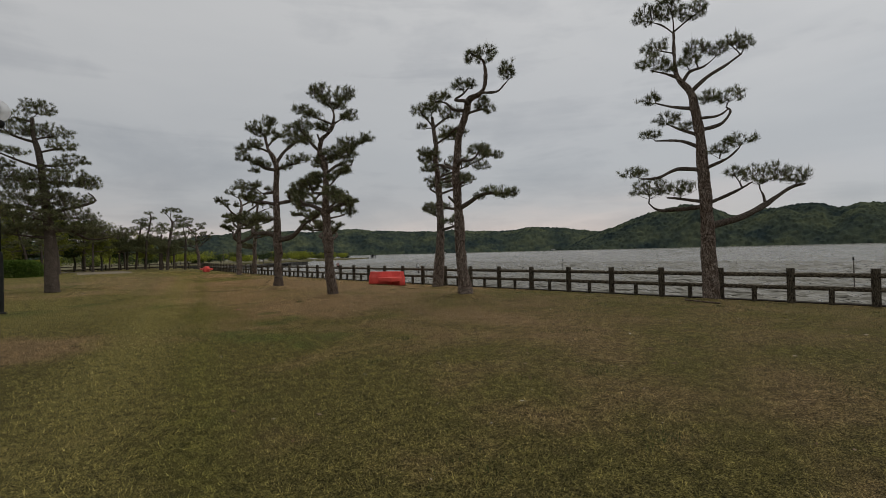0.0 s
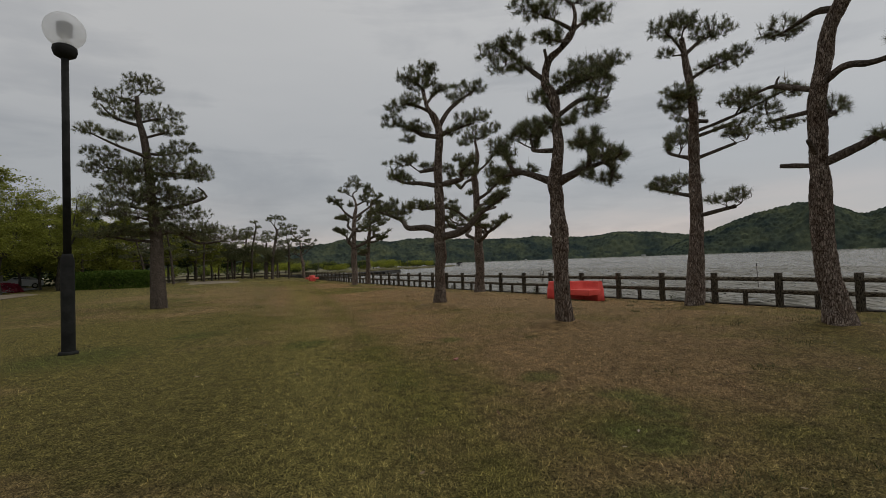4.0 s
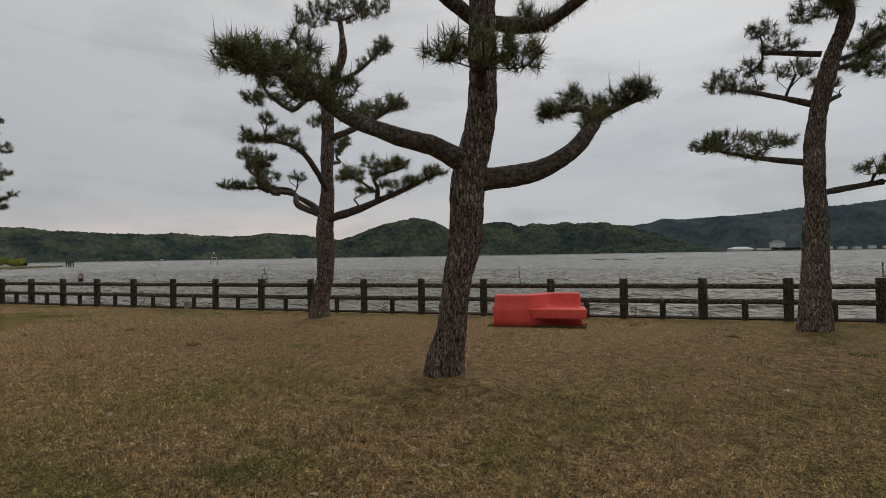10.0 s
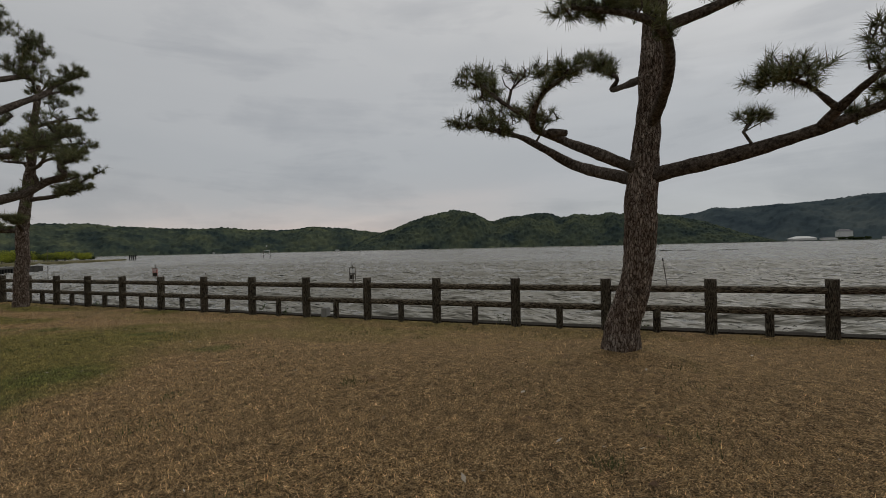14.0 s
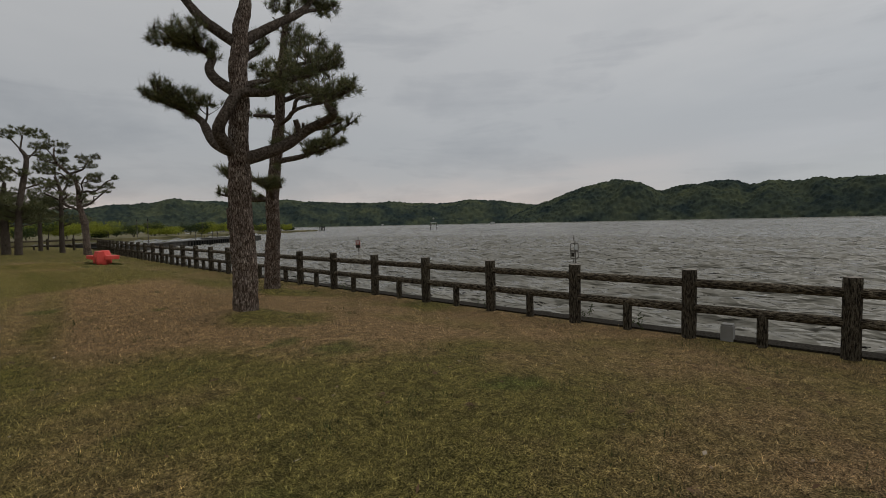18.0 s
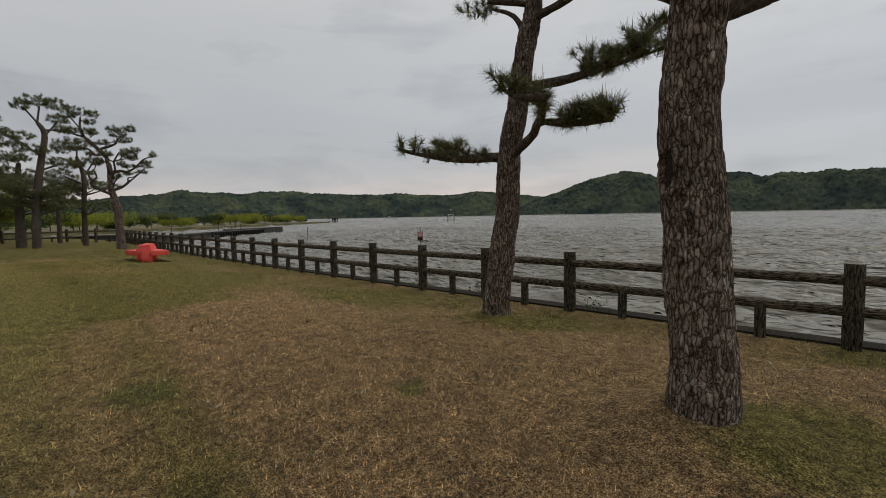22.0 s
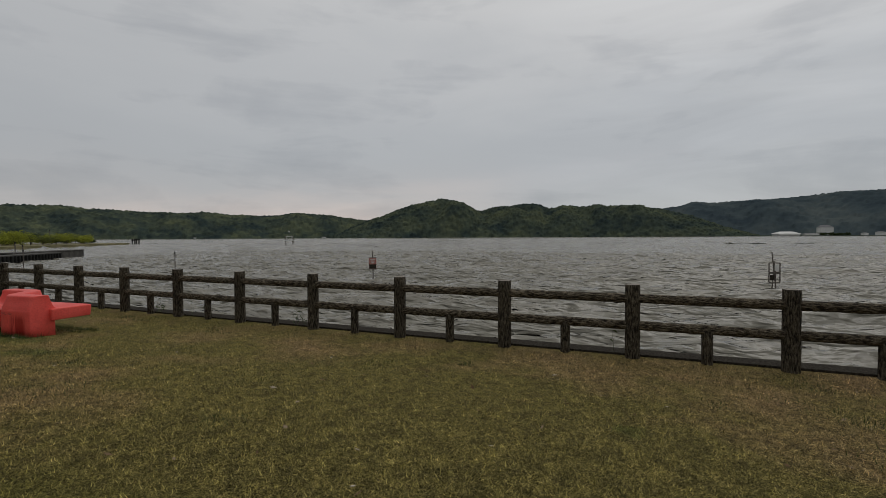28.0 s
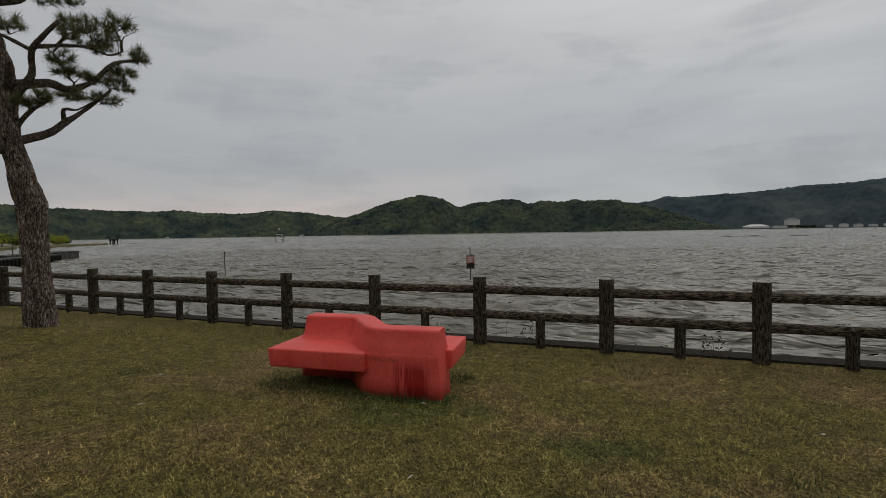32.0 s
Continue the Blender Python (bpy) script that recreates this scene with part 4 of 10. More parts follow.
class Pine:
    """A cloud-pruned pine. Points are (side, away, height): side runs to the right of someone who looks along the azimuth face."""

    def __init__(self, label, x, y, face, seed=0, near=1, name="pine_tree"):
        self.ob = empty(name, (x, y, ground_z(x, y)), -radians(face))
        tagged(self.ob, label, "pine tree", group="lakeside pines")
        self.seed, self.near = seed, near
        self.rng = np.random.RandomState(seed)
        self.curve = []

    def stem(self, *pts):
        seg, sides = (0.03, 40) if self.near >= 1 else (0.12, 14)
        c, r = curve_through([p[:3] for p in pts], [p[3] for p in pts], seg)
        tube(c, r, sides, M_BARK if self.near >= 1 else M_LIMB, "trunk", self.ob, 0.022 if self.near >= 1 else 0.0, self.seed)
        self.curve += c[len(c) // 3:]

    def limb(self, r0, *pts):
        seg, sides = (0.05, 14) if self.near >= 1 else (0.2, 6)
        n = len(pts)
        c, r = curve_through(pts, [r0 * (1 - (0.72 if n > 2 else 0.2) * i / (n - 1)) for i in range(n)], seg)
        tube(c, r, sides, M_LIMB, "limb", self.ob, 0.010 if self.near >= 1 else 0.0, self.seed)
        self.curve += c[len(c) // 4:]

    def pad(self, u, v, h, ru, rh):
        rng, near = self.rng, self.near
        ru *= 1.10
        rh *= 1.2
        K = np.array([tuple(q) for q in self.curve])
        # a pad never stands off the wood that bears it
        c0 = np.array([u, v, h - rh * 0.6])
        to = K[np.argmin(((K - c0) ** 2).sum(1))] - c0
        gap, most = np.linalg.norm(to), 0.24 + 0.5 * ru
        if gap > most:
            u, v, h = np.array([u, v, h]) + to * (1 - most / gap)
        if near >= 1:
            count, per, ln, wd = int(9 + ru * max(rh, 0.16) * 260), 46, 0.145, 0.0064
        elif near > 0:
            count, per, ln, wd = int(13 + ru * rh * 200), 36, 0.16, 0.011
        else:
            count, per, ln, wd = int(14 + ru * rh * 135), 30, 0.20, 0.016
        count = min(count, 195)
        cs, ax, tw, cand = [], [], [], []

        def twig(g0, wa, g1, wb, sides=3):
            for j in range(sides):
                a0, a1 = 2 * math.pi * j / sides, 2 * math.pi * (j + 1) / sides
                o0 = np.array([math.cos(a0), math.sin(a0), 0.6 * math.sin(a0)]); o1 = np.array([math.cos(a1), math.sin(a1), 0.6 * math.sin(a1)])
                tw.extend([g0 + o0 * wa, g0 + o1 * wa, g1 + o1 * wb, g1 + o0 * wb])

        wood = None
        if near > 0:
            # a crooked spur climbs from the limb to the pad's underside and forks into spokes
            low = np.array([u, v, h - 0.45 * rh])
            root = K[np.argmin(((K - low) ** 2).sum(1))]
            gap = np.linalg.norm(low - root)
            r0 = 0.012 + 0.018 * min(1.0, gap + 0.3 * ru)
            mid = root * 0.5 + low * 0.5 + rng.normal(0, 0.05 + 0.06 * gap, 3) * np.array([1, 1, 0.4])
            twig(root, r0 * 1.15, mid, r0, 5); twig(mid, r0, low, r0 * 0.85, 5)
            wood = [low]
            spokes = 7 if ru > 0.3 else 5
            for q in range(spokes):
                t = 2 * math.pi * (q + rng.uniform(-0.3, 0.3)) / spokes
                end = np.array([u + 0.86 * ru * math.cos(t), v + 0.7 * ru * math.sin(t), h + rh * rng.uniform(-0.4, 0.1)])
                start = low if q % 3 else mid
                knee = start * 0.5 + end * 0.5 + rng.normal(0, 0.08 * ru + 0.015, 3) * np.array([1, 1, 0.5])
                twig(start, r0 * 0.72, knee, r0 * 0.5); twig(knee, r0 * 0.5, end, r0 * 0.25)
                wood += [start * 0.5 + knee * 0.5, knee, knee * 0.5 + end * 0.5, end]
            wood = np.array(wood)
        for q in range(count):
            d = rng.normal(0, 1, 3); d /= np.linalg.norm(d)
            k = rng.uniform(0.25, 1.0) ** 0.5
            if d[2] < 0:
                d[2] *= 0.6
            p = np.array([u + d[0] * ru * k, v + d[1] * ru * 0.8 * k, h + d[2] * rh * 0.85 * k])
            a = np.array([d[0] * 0.75, d[1] * 0.75, 0.5 + 0.5 * d[2]]) + rng.normal(0, 0.22, 3); a /= np.linalg.norm(a)
            cs.append(p); ax.append(a)
            if near > 0:
                s = wood[np.argmin(((wood - p) ** 2).sum(1))]
                bend = s * 0.5 + p * 0.5 - np.array([0, 0, 0.25]) * np.linalg.norm(p - s) + rng.normal(0, 0.012, 3)
                twig(s, 0.010, bend, 0.008); twig(bend, 0.008, p, 0.005)
                if near >= 1 and rng.uniform() < 0.13:
                    tip = p + np.array([rng.normal(0, 0.015), rng.normal(0, 0.015), rng.uniform(0.12, 0.26)])
                    for j in range(3):
                        a0, a1 = 2.094 * j, 2.094 * (j + 1)
                        cand += [p + np.array([math.cos(a0), math.sin(a0), 0]) * 0.007, p + np.array([math.cos(a1), math.sin(a1), 0]) * 0.007, tip]
        pad = fast_mesh("needle_pad", needles(cs, ax, per, ln, wd, rng), 3, M_NEEDLE, self.ob)
        tagged(pad, kind="stuff")
        if tw:
            tagged(fast_mesh("branchlet", tw, 4, M_LIMB, self.ob), kind="stuff")
        if cand:
            tagged(fast_mesh("candle", cand, 3, M_CANDLE, pad, "upright pale new shoots"), kind="stuff")

    def spray(self, *pts, reach=0.2, every=0.045, droop=0.3, rise=0.10):
        """Needle tufts on short crooked spurs all along a bough, above it and hanging under it."""
        rng = self.rng
        c, _ = curve_through(pts, [0.01] * len(pts), every)
        cs, ax, tw, cand = [], [], [], []

        def twig(g0, wa, g1, wb):
            for j in range(3):
                a0, a1 = 2.094 * j, 2.094 * (j + 1)
                o0 = np.array([math.cos(a0), math.sin(a0), 0.6 * math.sin(a0)]); o1 = np.array([math.cos(a1), math.sin(a1), 0.6 * math.sin(a1)])
                tw.extend([g0 + o0 * wa, g0 + o1 * wa, g1 + o1 * wb, g1 + o0 * wb])

        swell = rng.uniform(0, 6.28)
        for i, q in enumerate(c):
            q = np.array(tuple(q))
            full = 0.75 + 0.35 * math.sin(i * every * 9.0 + swell)
            for k in range(2):
                t = rng.uniform(0, 6.28)
                under = rng.uniform() < droop
                d = np.array([math.cos(t), math.sin(t), rng.uniform(-0.5, 0.05) if under else rng.uniform(0.15, 1.3)])
                d /= np.linalg.norm(d)
                ln = reach * full * rng.uniform(0.25, 1.0) * (0.5 if under else 1.0)
                p = q + d * ln + np.array([0, 0, 0.0 if under else rise * full])
                bend = q * 0.5 + p * 0.5 + rng.normal(0, 0.02, 3)
                twig(q, 0.013, bend, 0.010); twig(bend, 0.010, p, 0.006)
                a = d + np.array([0, 0, -0.25 if under else 0.45]) + rng.normal(0, 0.2, 3)
                cs.append(p); ax.append(a / np.linalg.norm(a))
                if not under:
                    cs.append(bend + rng.normal(0, 0.03, 3)); ax.append(ax[-1])
                if not under and rng.uniform() < 0.06:
                    tip = p + np.array([rng.normal(0, 0.012), rng.normal(0, 0.012), rng.uniform(0.14, 0.30)])
                    for j in range(3):
                        a0, a1 = 2.094 * j, 2.094 * (j + 1)
                        cand += [p + np.array([math.cos(a0), math.sin(a0), 0]) * 0.009, p + np.array([math.cos(a1), math.sin(a1), 0]) * 0.009, tip]
        pad = fast_mesh("needle_pad", needles(cs, ax, 44, 0.14, 0.0064, rng), 3, M_NEEDLE, self.ob)
        tagged(pad, kind="stuff")
        tagged(fast_mesh("branchlet", tw, 4, M_LIMB, self.ob), kind="stuff")
        if cand:
            tagged(fast_mesh("candle", cand, 3, M_CANDLE, pad, "upright pale new shoots"), kind="stuff")

    def scar(self, at, r, facing, w, h):
        """The healed wound of a sawn limb: a swollen rim of bark round dark dead wood."""
        a = radians(facing)
        n, t = Vector((math.cos(a), math.sin(a), 0)), Vector((-math.sin(a), math.cos(a), 0))
        c = Vector(at) + n * (r * 1.05)
        ring = [c + t * (w * math.cos(q)) + Vector((0, 0, h * math.sin(q))) - n * (r - math.sqrt(max(0.0, r * r - (w * math.cos(q)) ** 2))) for q in np.linspace(0, 2 * math.pi, 29)]
        tube(ring, [0.036 + 0.007 * math.sin(3 * i) for i in range(29)], 8, M_BARK, "scar_rim", self.ob, 0.01, self.seed)
        bm = bmesh.new()
        vs = [bm.verts.new(q + n * 0.004) for q in ring[:-1]]
        hub = bm.verts.new(c + n * 0.002)
        for i in range(28):
            bm.faces.new((vs[i], vs[(i + 1) % 28], hub))
        part("scar_wood", bm, M_DEADWOOD, self.ob, "dark dead wood")

    def done(self):
        pass


tree = Pine("tall slender pine with long lower limbs beside the lake fence", -0.7, -27.3, 70.5, seed=133, near=1)
tree.stem((0.03, 0, -0.12, 0.240), (-0.02, 0, 1.56, 0.191), (-0.05, 0, 3.04, 0.164), (-0.11, 0, 4.04, 0.151), (-0.15, 0, 4.87, 0.130), (-0.26, 0, 5.63, 0.116), (-0.36, 0, 6.15, 0.110), (-0.7, 0, 6.72, 0.060), (-0.76, 0, 7.33, 0.045), (-0.76, 0, 8.01, 0.038))
tree.limb(0.105, (-0.03, 0, 2.2), (0.8, 0.41, 2.44), (1.44, 0.82, 2.8), (1.69, 0.98, 2.99), (2.1, 1.24, 3.28), (2.45, 1.43, 3.38))
tree.limb(0.042, (1.44, 0.82, 2.8), (1.4, 0.91, 3.09), (1.33, 0.97, 3.27))
tree.limb(0.061, (-0.05, 0, 2.84), (0.65, -0.2, 3.13), (1.06, -0.38, 3.35))
tree.limb(0.071, (-0.05, 0, 2.79), (-0.79, 0.19, 2.76), (-1.34, 0.35, 2.79), (-1.62, 0.46, 3.03))
tree.limb(0.056, (-0.05, 0, 2.91), (-0.76, -0.22, 3.05), (-1.05, -0.33, 3.09))
tree.limb(0.071, (-0.1, 0, 3.85), (-0.74, -0.17, 3.92), (-1.26, -0.34, 3.7), (-1.71, -0.48, 3.69))
tree.limb(0.056, (-0.1, 0, 3.87), (0.47, -0.25, 4.06), (0.77, -0.46, 4.29))
tree.limb(0.064, (-0.13, 0, 4.49), (-0.66, 0.18, 4.81), (-1.37, 0.42, 4.96))
tree.limb(0.058, (-0.15, 0, 4.86), (-0.73, 0.29, 5.22), (-1.04, 0.47, 5.45))
tree.limb(0.060, (-0.18, 0, 5.02), (0.37, 0.15, 5.15), (0.63, 0.29, 5.5), (0.53, 0.35, 5.66))
tree.limb(0.051, (-0.23, 0, 5.37), (0.3, -0.14, 5.33), (0.57, -0.27, 5.46))
tree.limb(0.059, (-0.27, 0, 5.67), (-0.86, 0.17, 5.87), (-1.34, 0.35, 6.12))
tree.limb(0.072, (-0.38, 0, 6.15), (0.05, 0.14, 6.56), (0.56, 0.31, 6.88), (0.94, 0.44, 7.16))
tree.limb(0.057, (-0.57, 0, 6.47), (-0.38, 0.1, 6.8), (-0.01, 0.23, 6.93), (0.24, 0.33, 7.13))
tree.limb(0.047, (-0.67, 0, 6.66), (-1.04, -0.17, 6.82), (-1.41, -0.34, 6.93))
tree.limb(0.018, (-0.76, 0, 7.41), (-1.2, 0.16, 7.66))
tree.limb(0.027, (-0.76, 0, 8.01), (-1.08, -0.17, 8.28), (-1.52, -0.35, 8.44))
tree.limb(0.027, (-0.76, 0, 8.06), (-0.27, 0.19, 8.46), (0.1, 0.33, 8.67))
tree.limb(0.027, (-0.76, 0, 8), (-0.77, -0.18, 8.44), (-0.9, -0.35, 8.82))
tree.pad(1.44, 0.97, 3.67, 0.61, 0.4)
tree.pad(2.25, 1.33, 3.6, 0.36, 0.33)
tree.pad(0.66, -0.27, 3.67, 0.24, 0.16)
tree.pad(-1.58, 0.46, 3.48, 0.62, 0.36)
tree.pad(-0.68, -0.2, 3.33, 0.44, 0.27)
tree.pad(-1.94, -0.48, 3.89, 0.44, 0.2)
tree.pad(0.8, -0.46, 4.5, 0.39, 0.25)
tree.pad(0.34, -0.22, 4.35, 0.3, 0.16)
tree.pad(-1.04, 0.47, 5.59, 0.38, 0.28)
tree.pad(-1.53, 0.42, 5.16, 0.32, 0.18)
tree.pad(-0.5, 0.18, 5.21, 0.27, 0.17)
tree.pad(0.04, 0.02, 5.96, 0.31, 0.23)
tree.pad(0.61, 0.35, 5.98, 0.42, 0.26)
tree.pad(-1.53, 0.35, 6.26, 0.35, 0.21)
tree.pad(1.06, 0.44, 7.46, 0.24, 0.26)
tree.pad(0.65, 0.42, 7.64, 0.28, 0.23)
tree.pad(0.29, 0.33, 7.4, 0.37, 0.23)
tree.pad(-0.22, 0.2, 7.44, 0.35, 0.37)
tree.pad(-0.45, 0.1, 7.12, 0.3, 0.17)
tree.pad(-1.33, -0.32, 7.14, 0.43, 0.3)
tree.pad(-0.96, -0.15, 6.98, 0.27, 0.2)
tree.pad(-1.28, 0.16, 7.77, 0.39, 0.28)
tree.pad(-1.44, -0.33, 8.56, 0.4, 0.37)
tree.pad(-0.91, -0.2, 8.64, 0.36, 0.4)
tree.pad(-0.26, 0.19, 8.63, 0.41, 0.4)
tree.pad(-0.75, -0.35, 8.99, 0.44, 0.3)
tree.done()
tree = Pine("tall pine with a crooked leaning top and sawn-off stubs", -4.46, -21.02, 91.0, seed=134, near=1)
tree.stem((0.1, -0.13, -0.12, 0.304), (0.04, -0.13, 0.5, 0.201), (-0.03, -0.15, 0.91, 0.175), (-0.08, -0.18, 1.72, 0.167), (-0.07, -0.19, 2.11, 0.188), (-0.05, -0.23, 2.73, 0.152), (-0.03, -0.3, 3.32, 0.143), (0.04, -0.39, 4.1, 0.137), (0.18, -0.44, 4.66, 0.126), (0.27, -0.46, 5.12, 0.125), (0.41, -0.48, 5.42, 0.114), (0.76, -0.51, 5.97, 0.105), (0.88, -0.5, 6.33, 0.109), (1.38, -0.54, 6.36, 0.075), (1.61, -0.53, 6.51, 0.063), (1.7, -0.55, 6.91, 0.052), (1.66, -0.58, 7.31, 0.047))
tree.limb(0.085, (-0.05, -0.25, 2.92), (0.47, -0.17, 3.13), (0.8, -0.1, 3.29), (1.2, -0.02, 3.34), (1.58, 0.06, 3.3), (2.09, 0.17, 3.3))
tree.limb(0.070, (0.08, -0.42, 4.28), (0.48, -0.51, 4.47), (0.81, -0.6, 4.38), (1.09, -0.68, 4.35), (1.37, -0.75, 4.39), (1.62, -0.83, 4.5))
tree.limb(0.056, (0.08, -0.4, 4.22), (-0.37, -0.53, 4.4), (-0.58, -0.63, 4.47), (-0.91, -0.75, 4.37))
tree.limb(0.052, (0.08, -0.4, 4.22), (-0.38, -0.39, 4.45), (-0.6, -0.36, 4.58), (-0.54, -0.35, 4.71))
tree.limb(0.052, (0.01, -0.37, 3.89), (-0.51, -0.28, 3.92), (-0.9, -0.19, 3.94))
tree.limb(0.050, (-0.05, -0.25, 2.92), (-0.63, -0.3, 3.02))
tree.limb(0.050, (-0.04, -0.27, 3.05), (-0.01, -0.69, 3.32))
tree.limb(0.063, (0.47, -0.49, 5.47), (0.13, -0.4, 5.61), (-0.18, -0.28, 5.61), (-0.55, -0.13, 5.59), (-0.78, -0.05, 5.64))
tree.limb(0.056, (0.78, -0.51, 6), (0.52, -0.85, 6.05), (0.37, -1.04, 6.26), (0.15, -1.29, 6.35))
tree.limb(0.064, (0.84, -0.5, 6.2), (1.12, -0.92, 6.15), (0.81, -1.02, 6.25), (0.95, -0.8, 6.45), (1.03, -0.65, 6.64))
tree.limb(0.049, (0.74, -0.51, 5.91), (1.24, -0.38, 5.95), (1.5, -0.31, 5.89))
tree.limb(0.051, (1.48, -0.54, 6.42), (1.65, -0.58, 6.33), (1.91, -0.29, 6.35), (2.05, -0.11, 6.56), (2.15, 0.03, 6.75))
tree.limb(0.034, (1.66, -0.58, 7.31), (1.55, -0.79, 7.44), (1.46, -0.94, 7.43))
tree.limb(0.050, (-0.01, -0.35, 3.68), (0.24, -0.23, 3.82))
tree.pad(-1.04, -0.75, 4.42, 0.35, 0.23)
tree.pad(-0.61, -0.26, 3.84, 0.37, 0.15)
tree.pad(-0.5, -0.15, 5.67, 0.43, 0.27)
tree.pad(0.8, -0.1, 3.29, 0.24, 0.12)
tree.pad(1.2, -0.03, 3.44, 0.3, 0.17)
tree.pad(1.65, 0.08, 3.32, 0.35, 0.24)
tree.pad(2.06, 0.15, 3.27, 0.2, 0.2)
tree.pad(1.39, -0.76, 4.61, 0.27, 0.22)
tree.pad(1.78, -0.83, 4.57, 0.24, 0.21)
tree.pad(1.87, -0.83, 4.37, 0.15, 0.16)
tree.pad(0.24, -0.22, 3.91, 0.29, 0.22)
tree.pad(0.17, -1.27, 6.4, 0.32, 0.24)
tree.pad(0.38, -1.03, 6.53, 0.24, 0.16)
tree.pad(0.86, -0.85, 6.75, 0.32, 0.23)
tree.pad(1.1, -0.6, 6.75, 0.18, 0.18)
tree.pad(1.55, -0.28, 5.9, 0.25, 0.17)
tree.pad(1.37, -0.35, 6.21, 0.24, 0.15)
tree.pad(1.19, -0.39, 6.08, 0.17, 0.13)
tree.pad(2.09, -0.03, 6.98, 0.3, 0.38)
tree.pad(1.67, -0.58, 7.47, 0.42, 0.32)
tree.pad(1.45, -0.94, 7.38, 0.21, 0.22)
tree.done()
tree = Pine("slim pine with small cloud-like needle pads near the fence", -2.47, -17.4, 48.8, seed=135, near=1)
tree.stem((-0.19, -0.06, -0.12, 0.266), (-0.02, -0.04, 2.33, 0.160), (-0.02, -0.05, 3.49, 0.143), (-0.04, -0.3, 4.65, 0.125), (-0.08, -0.59, 5.44, 0.108), (-0.07, -0.35, 6.02, 0.098), (-0.17, -0.34, 6.82, 0.072), (-0.22, -0.34, 7.27, 0.054))
tree.limb(0.065, (-0.01, -0.05, 3.03), (-0.39, 0.74, 3.26), (-0.98, 1.32, 3.52))
tree.limb(0.060, (-0.02, -0.04, 2.49), (0.75, -0.66, 2.65))
tree.limb(0.060, (-0.03, -0.09, 4.05), (-0.52, 0.54, 4.39), (-0.37, 1.36, 4.77))
tree.limb(0.050, (-0.03, -0.09, 4.03), (1.03, 0.07, 4.40))
tree.limb(0.055, (0.35, -0.00, 5.05), (0.01, 0.81, 5.35))
tree.limb(0.050, (-0.05, -0.32, 4.71), (0.97, -0.23, 5.07), (2.13, -0.19, 5.58))
tree.limb(0.050, (-0.05, -0.26, 4.58), (0.94, -0.23, 4.88))
tree.limb(0.048, (-0.17, -0.34, 6.82), (-0.37, -0.48, 7.11), (-0.62, -0.62, 7.36))
tree.limb(0.052, (-0.17, -0.34, 6.8), (0.27, -0.14, 7.21), (0.6, 0, 7.35))
tree.limb(0.029, (-0.17, -0.34, 6.82), (-0.48, -0.45, 6.8))
tree.limb(0.055, (-0.09, -0.34, 6.1), (0.31, -0.47, 6.31), (0.83, -0.64, 6.41))
tree.pad(-0.53, -0.58, 7.5, 0.54, 0.38)
tree.pad(-0.16, -0.53, 7.64, 0.39, 0.27)
tree.pad(0.55, -0.02, 7.5, 0.57, 0.35)
tree.pad(-0.66, -0.45, 6.87, 0.26, 0.15)
tree.pad(0.57, -0.53, 6.35, 0.58, 0.22)
tree.pad(1, -0.64, 6.53, 0.37, 0.22)
tree.pad(-0.93, -0.05, 5.58, 0.42, 0.24)
tree.pad(-0.36, -0.66, 5.74, 0.47, 0.27)
tree.pad(-0.79, -0.83, 5.67, 0.29, 0.19)
tree.pad(-0.24, -0.55, 5.58, 0.32, 0.22)
tree.pad(-0.36, 1.26, 3.70, 0.61, 0.23)
tree.pad(-0.12, 0.64, 3.59, 0.47, 0.20)
tree.pad(-0.72, 1.46, 3.64, 0.38, 0.21)
tree.pad(0.73, -0.88, 2.92, 0.32, 0.23)
tree.pad(0.35, -0.71, 2.84, 0.27, 0.14)
tree.pad(-0.08, 1.56, 5.00, 0.46, 0.22)
tree.pad(0.00, 1.03, 5.13, 0.32, 0.19)
tree.pad(1.27, 0.37, 4.75, 0.32, 0.13)
tree.pad(-0.04, 0.47, 5.35, 0.47, 0.16)
tree.pad(-0.30, 0.67, 5.64, 0.31, 0.16)
tree.pad(2.42, 0.18, 5.67, 0.45, 0.22)
tree.pad(1.82, 0.20, 5.13, 0.44, 0.21)
tree.pad(0.94, -0.75, 5.34, 0.49, 0.21)
tree.pad(0.89, 0.62, 4.89, 0.21, 0.17)
tree.pad(0.90, -0.64, 4.71, 0.56, 0.19)
tree.pad(-0.32, 0.06, 4.70, 0.39, 0.17)
tree.spray((-0.38, 0.72, 3.26), (-0.39, 0.74, 3.26), (-0.98, 1.32, 3.52), reach=0.19, every=0.07)
tree.spray((-0.52, 0.56, 4.40), (-0.37, 1.36, 4.77), reach=0.19, every=0.07)
tree.spray((1.12, -0.22, 5.14), (2.13, -0.19, 5.58), reach=0.19, every=0.07)
tree.spray((-0.37, -0.48, 7.11), (-0.62, -0.62, 7.36), reach=0.19, every=0.07)
tree.spray((0.18, -0.18, 7.13), (0.27, -0.14, 7.21), (0.60, 0.00, 7.35), reach=0.19, every=0.07)
tree.spray((0.35, -0.48, 6.32), (0.83, -0.64, 6.41), reach=0.19, every=0.07)
tree.done()
tree = Pine("pine with a tall bare trunk and broad dense crown", -7.58, -17.4, 62.6, seed=136, near=1)
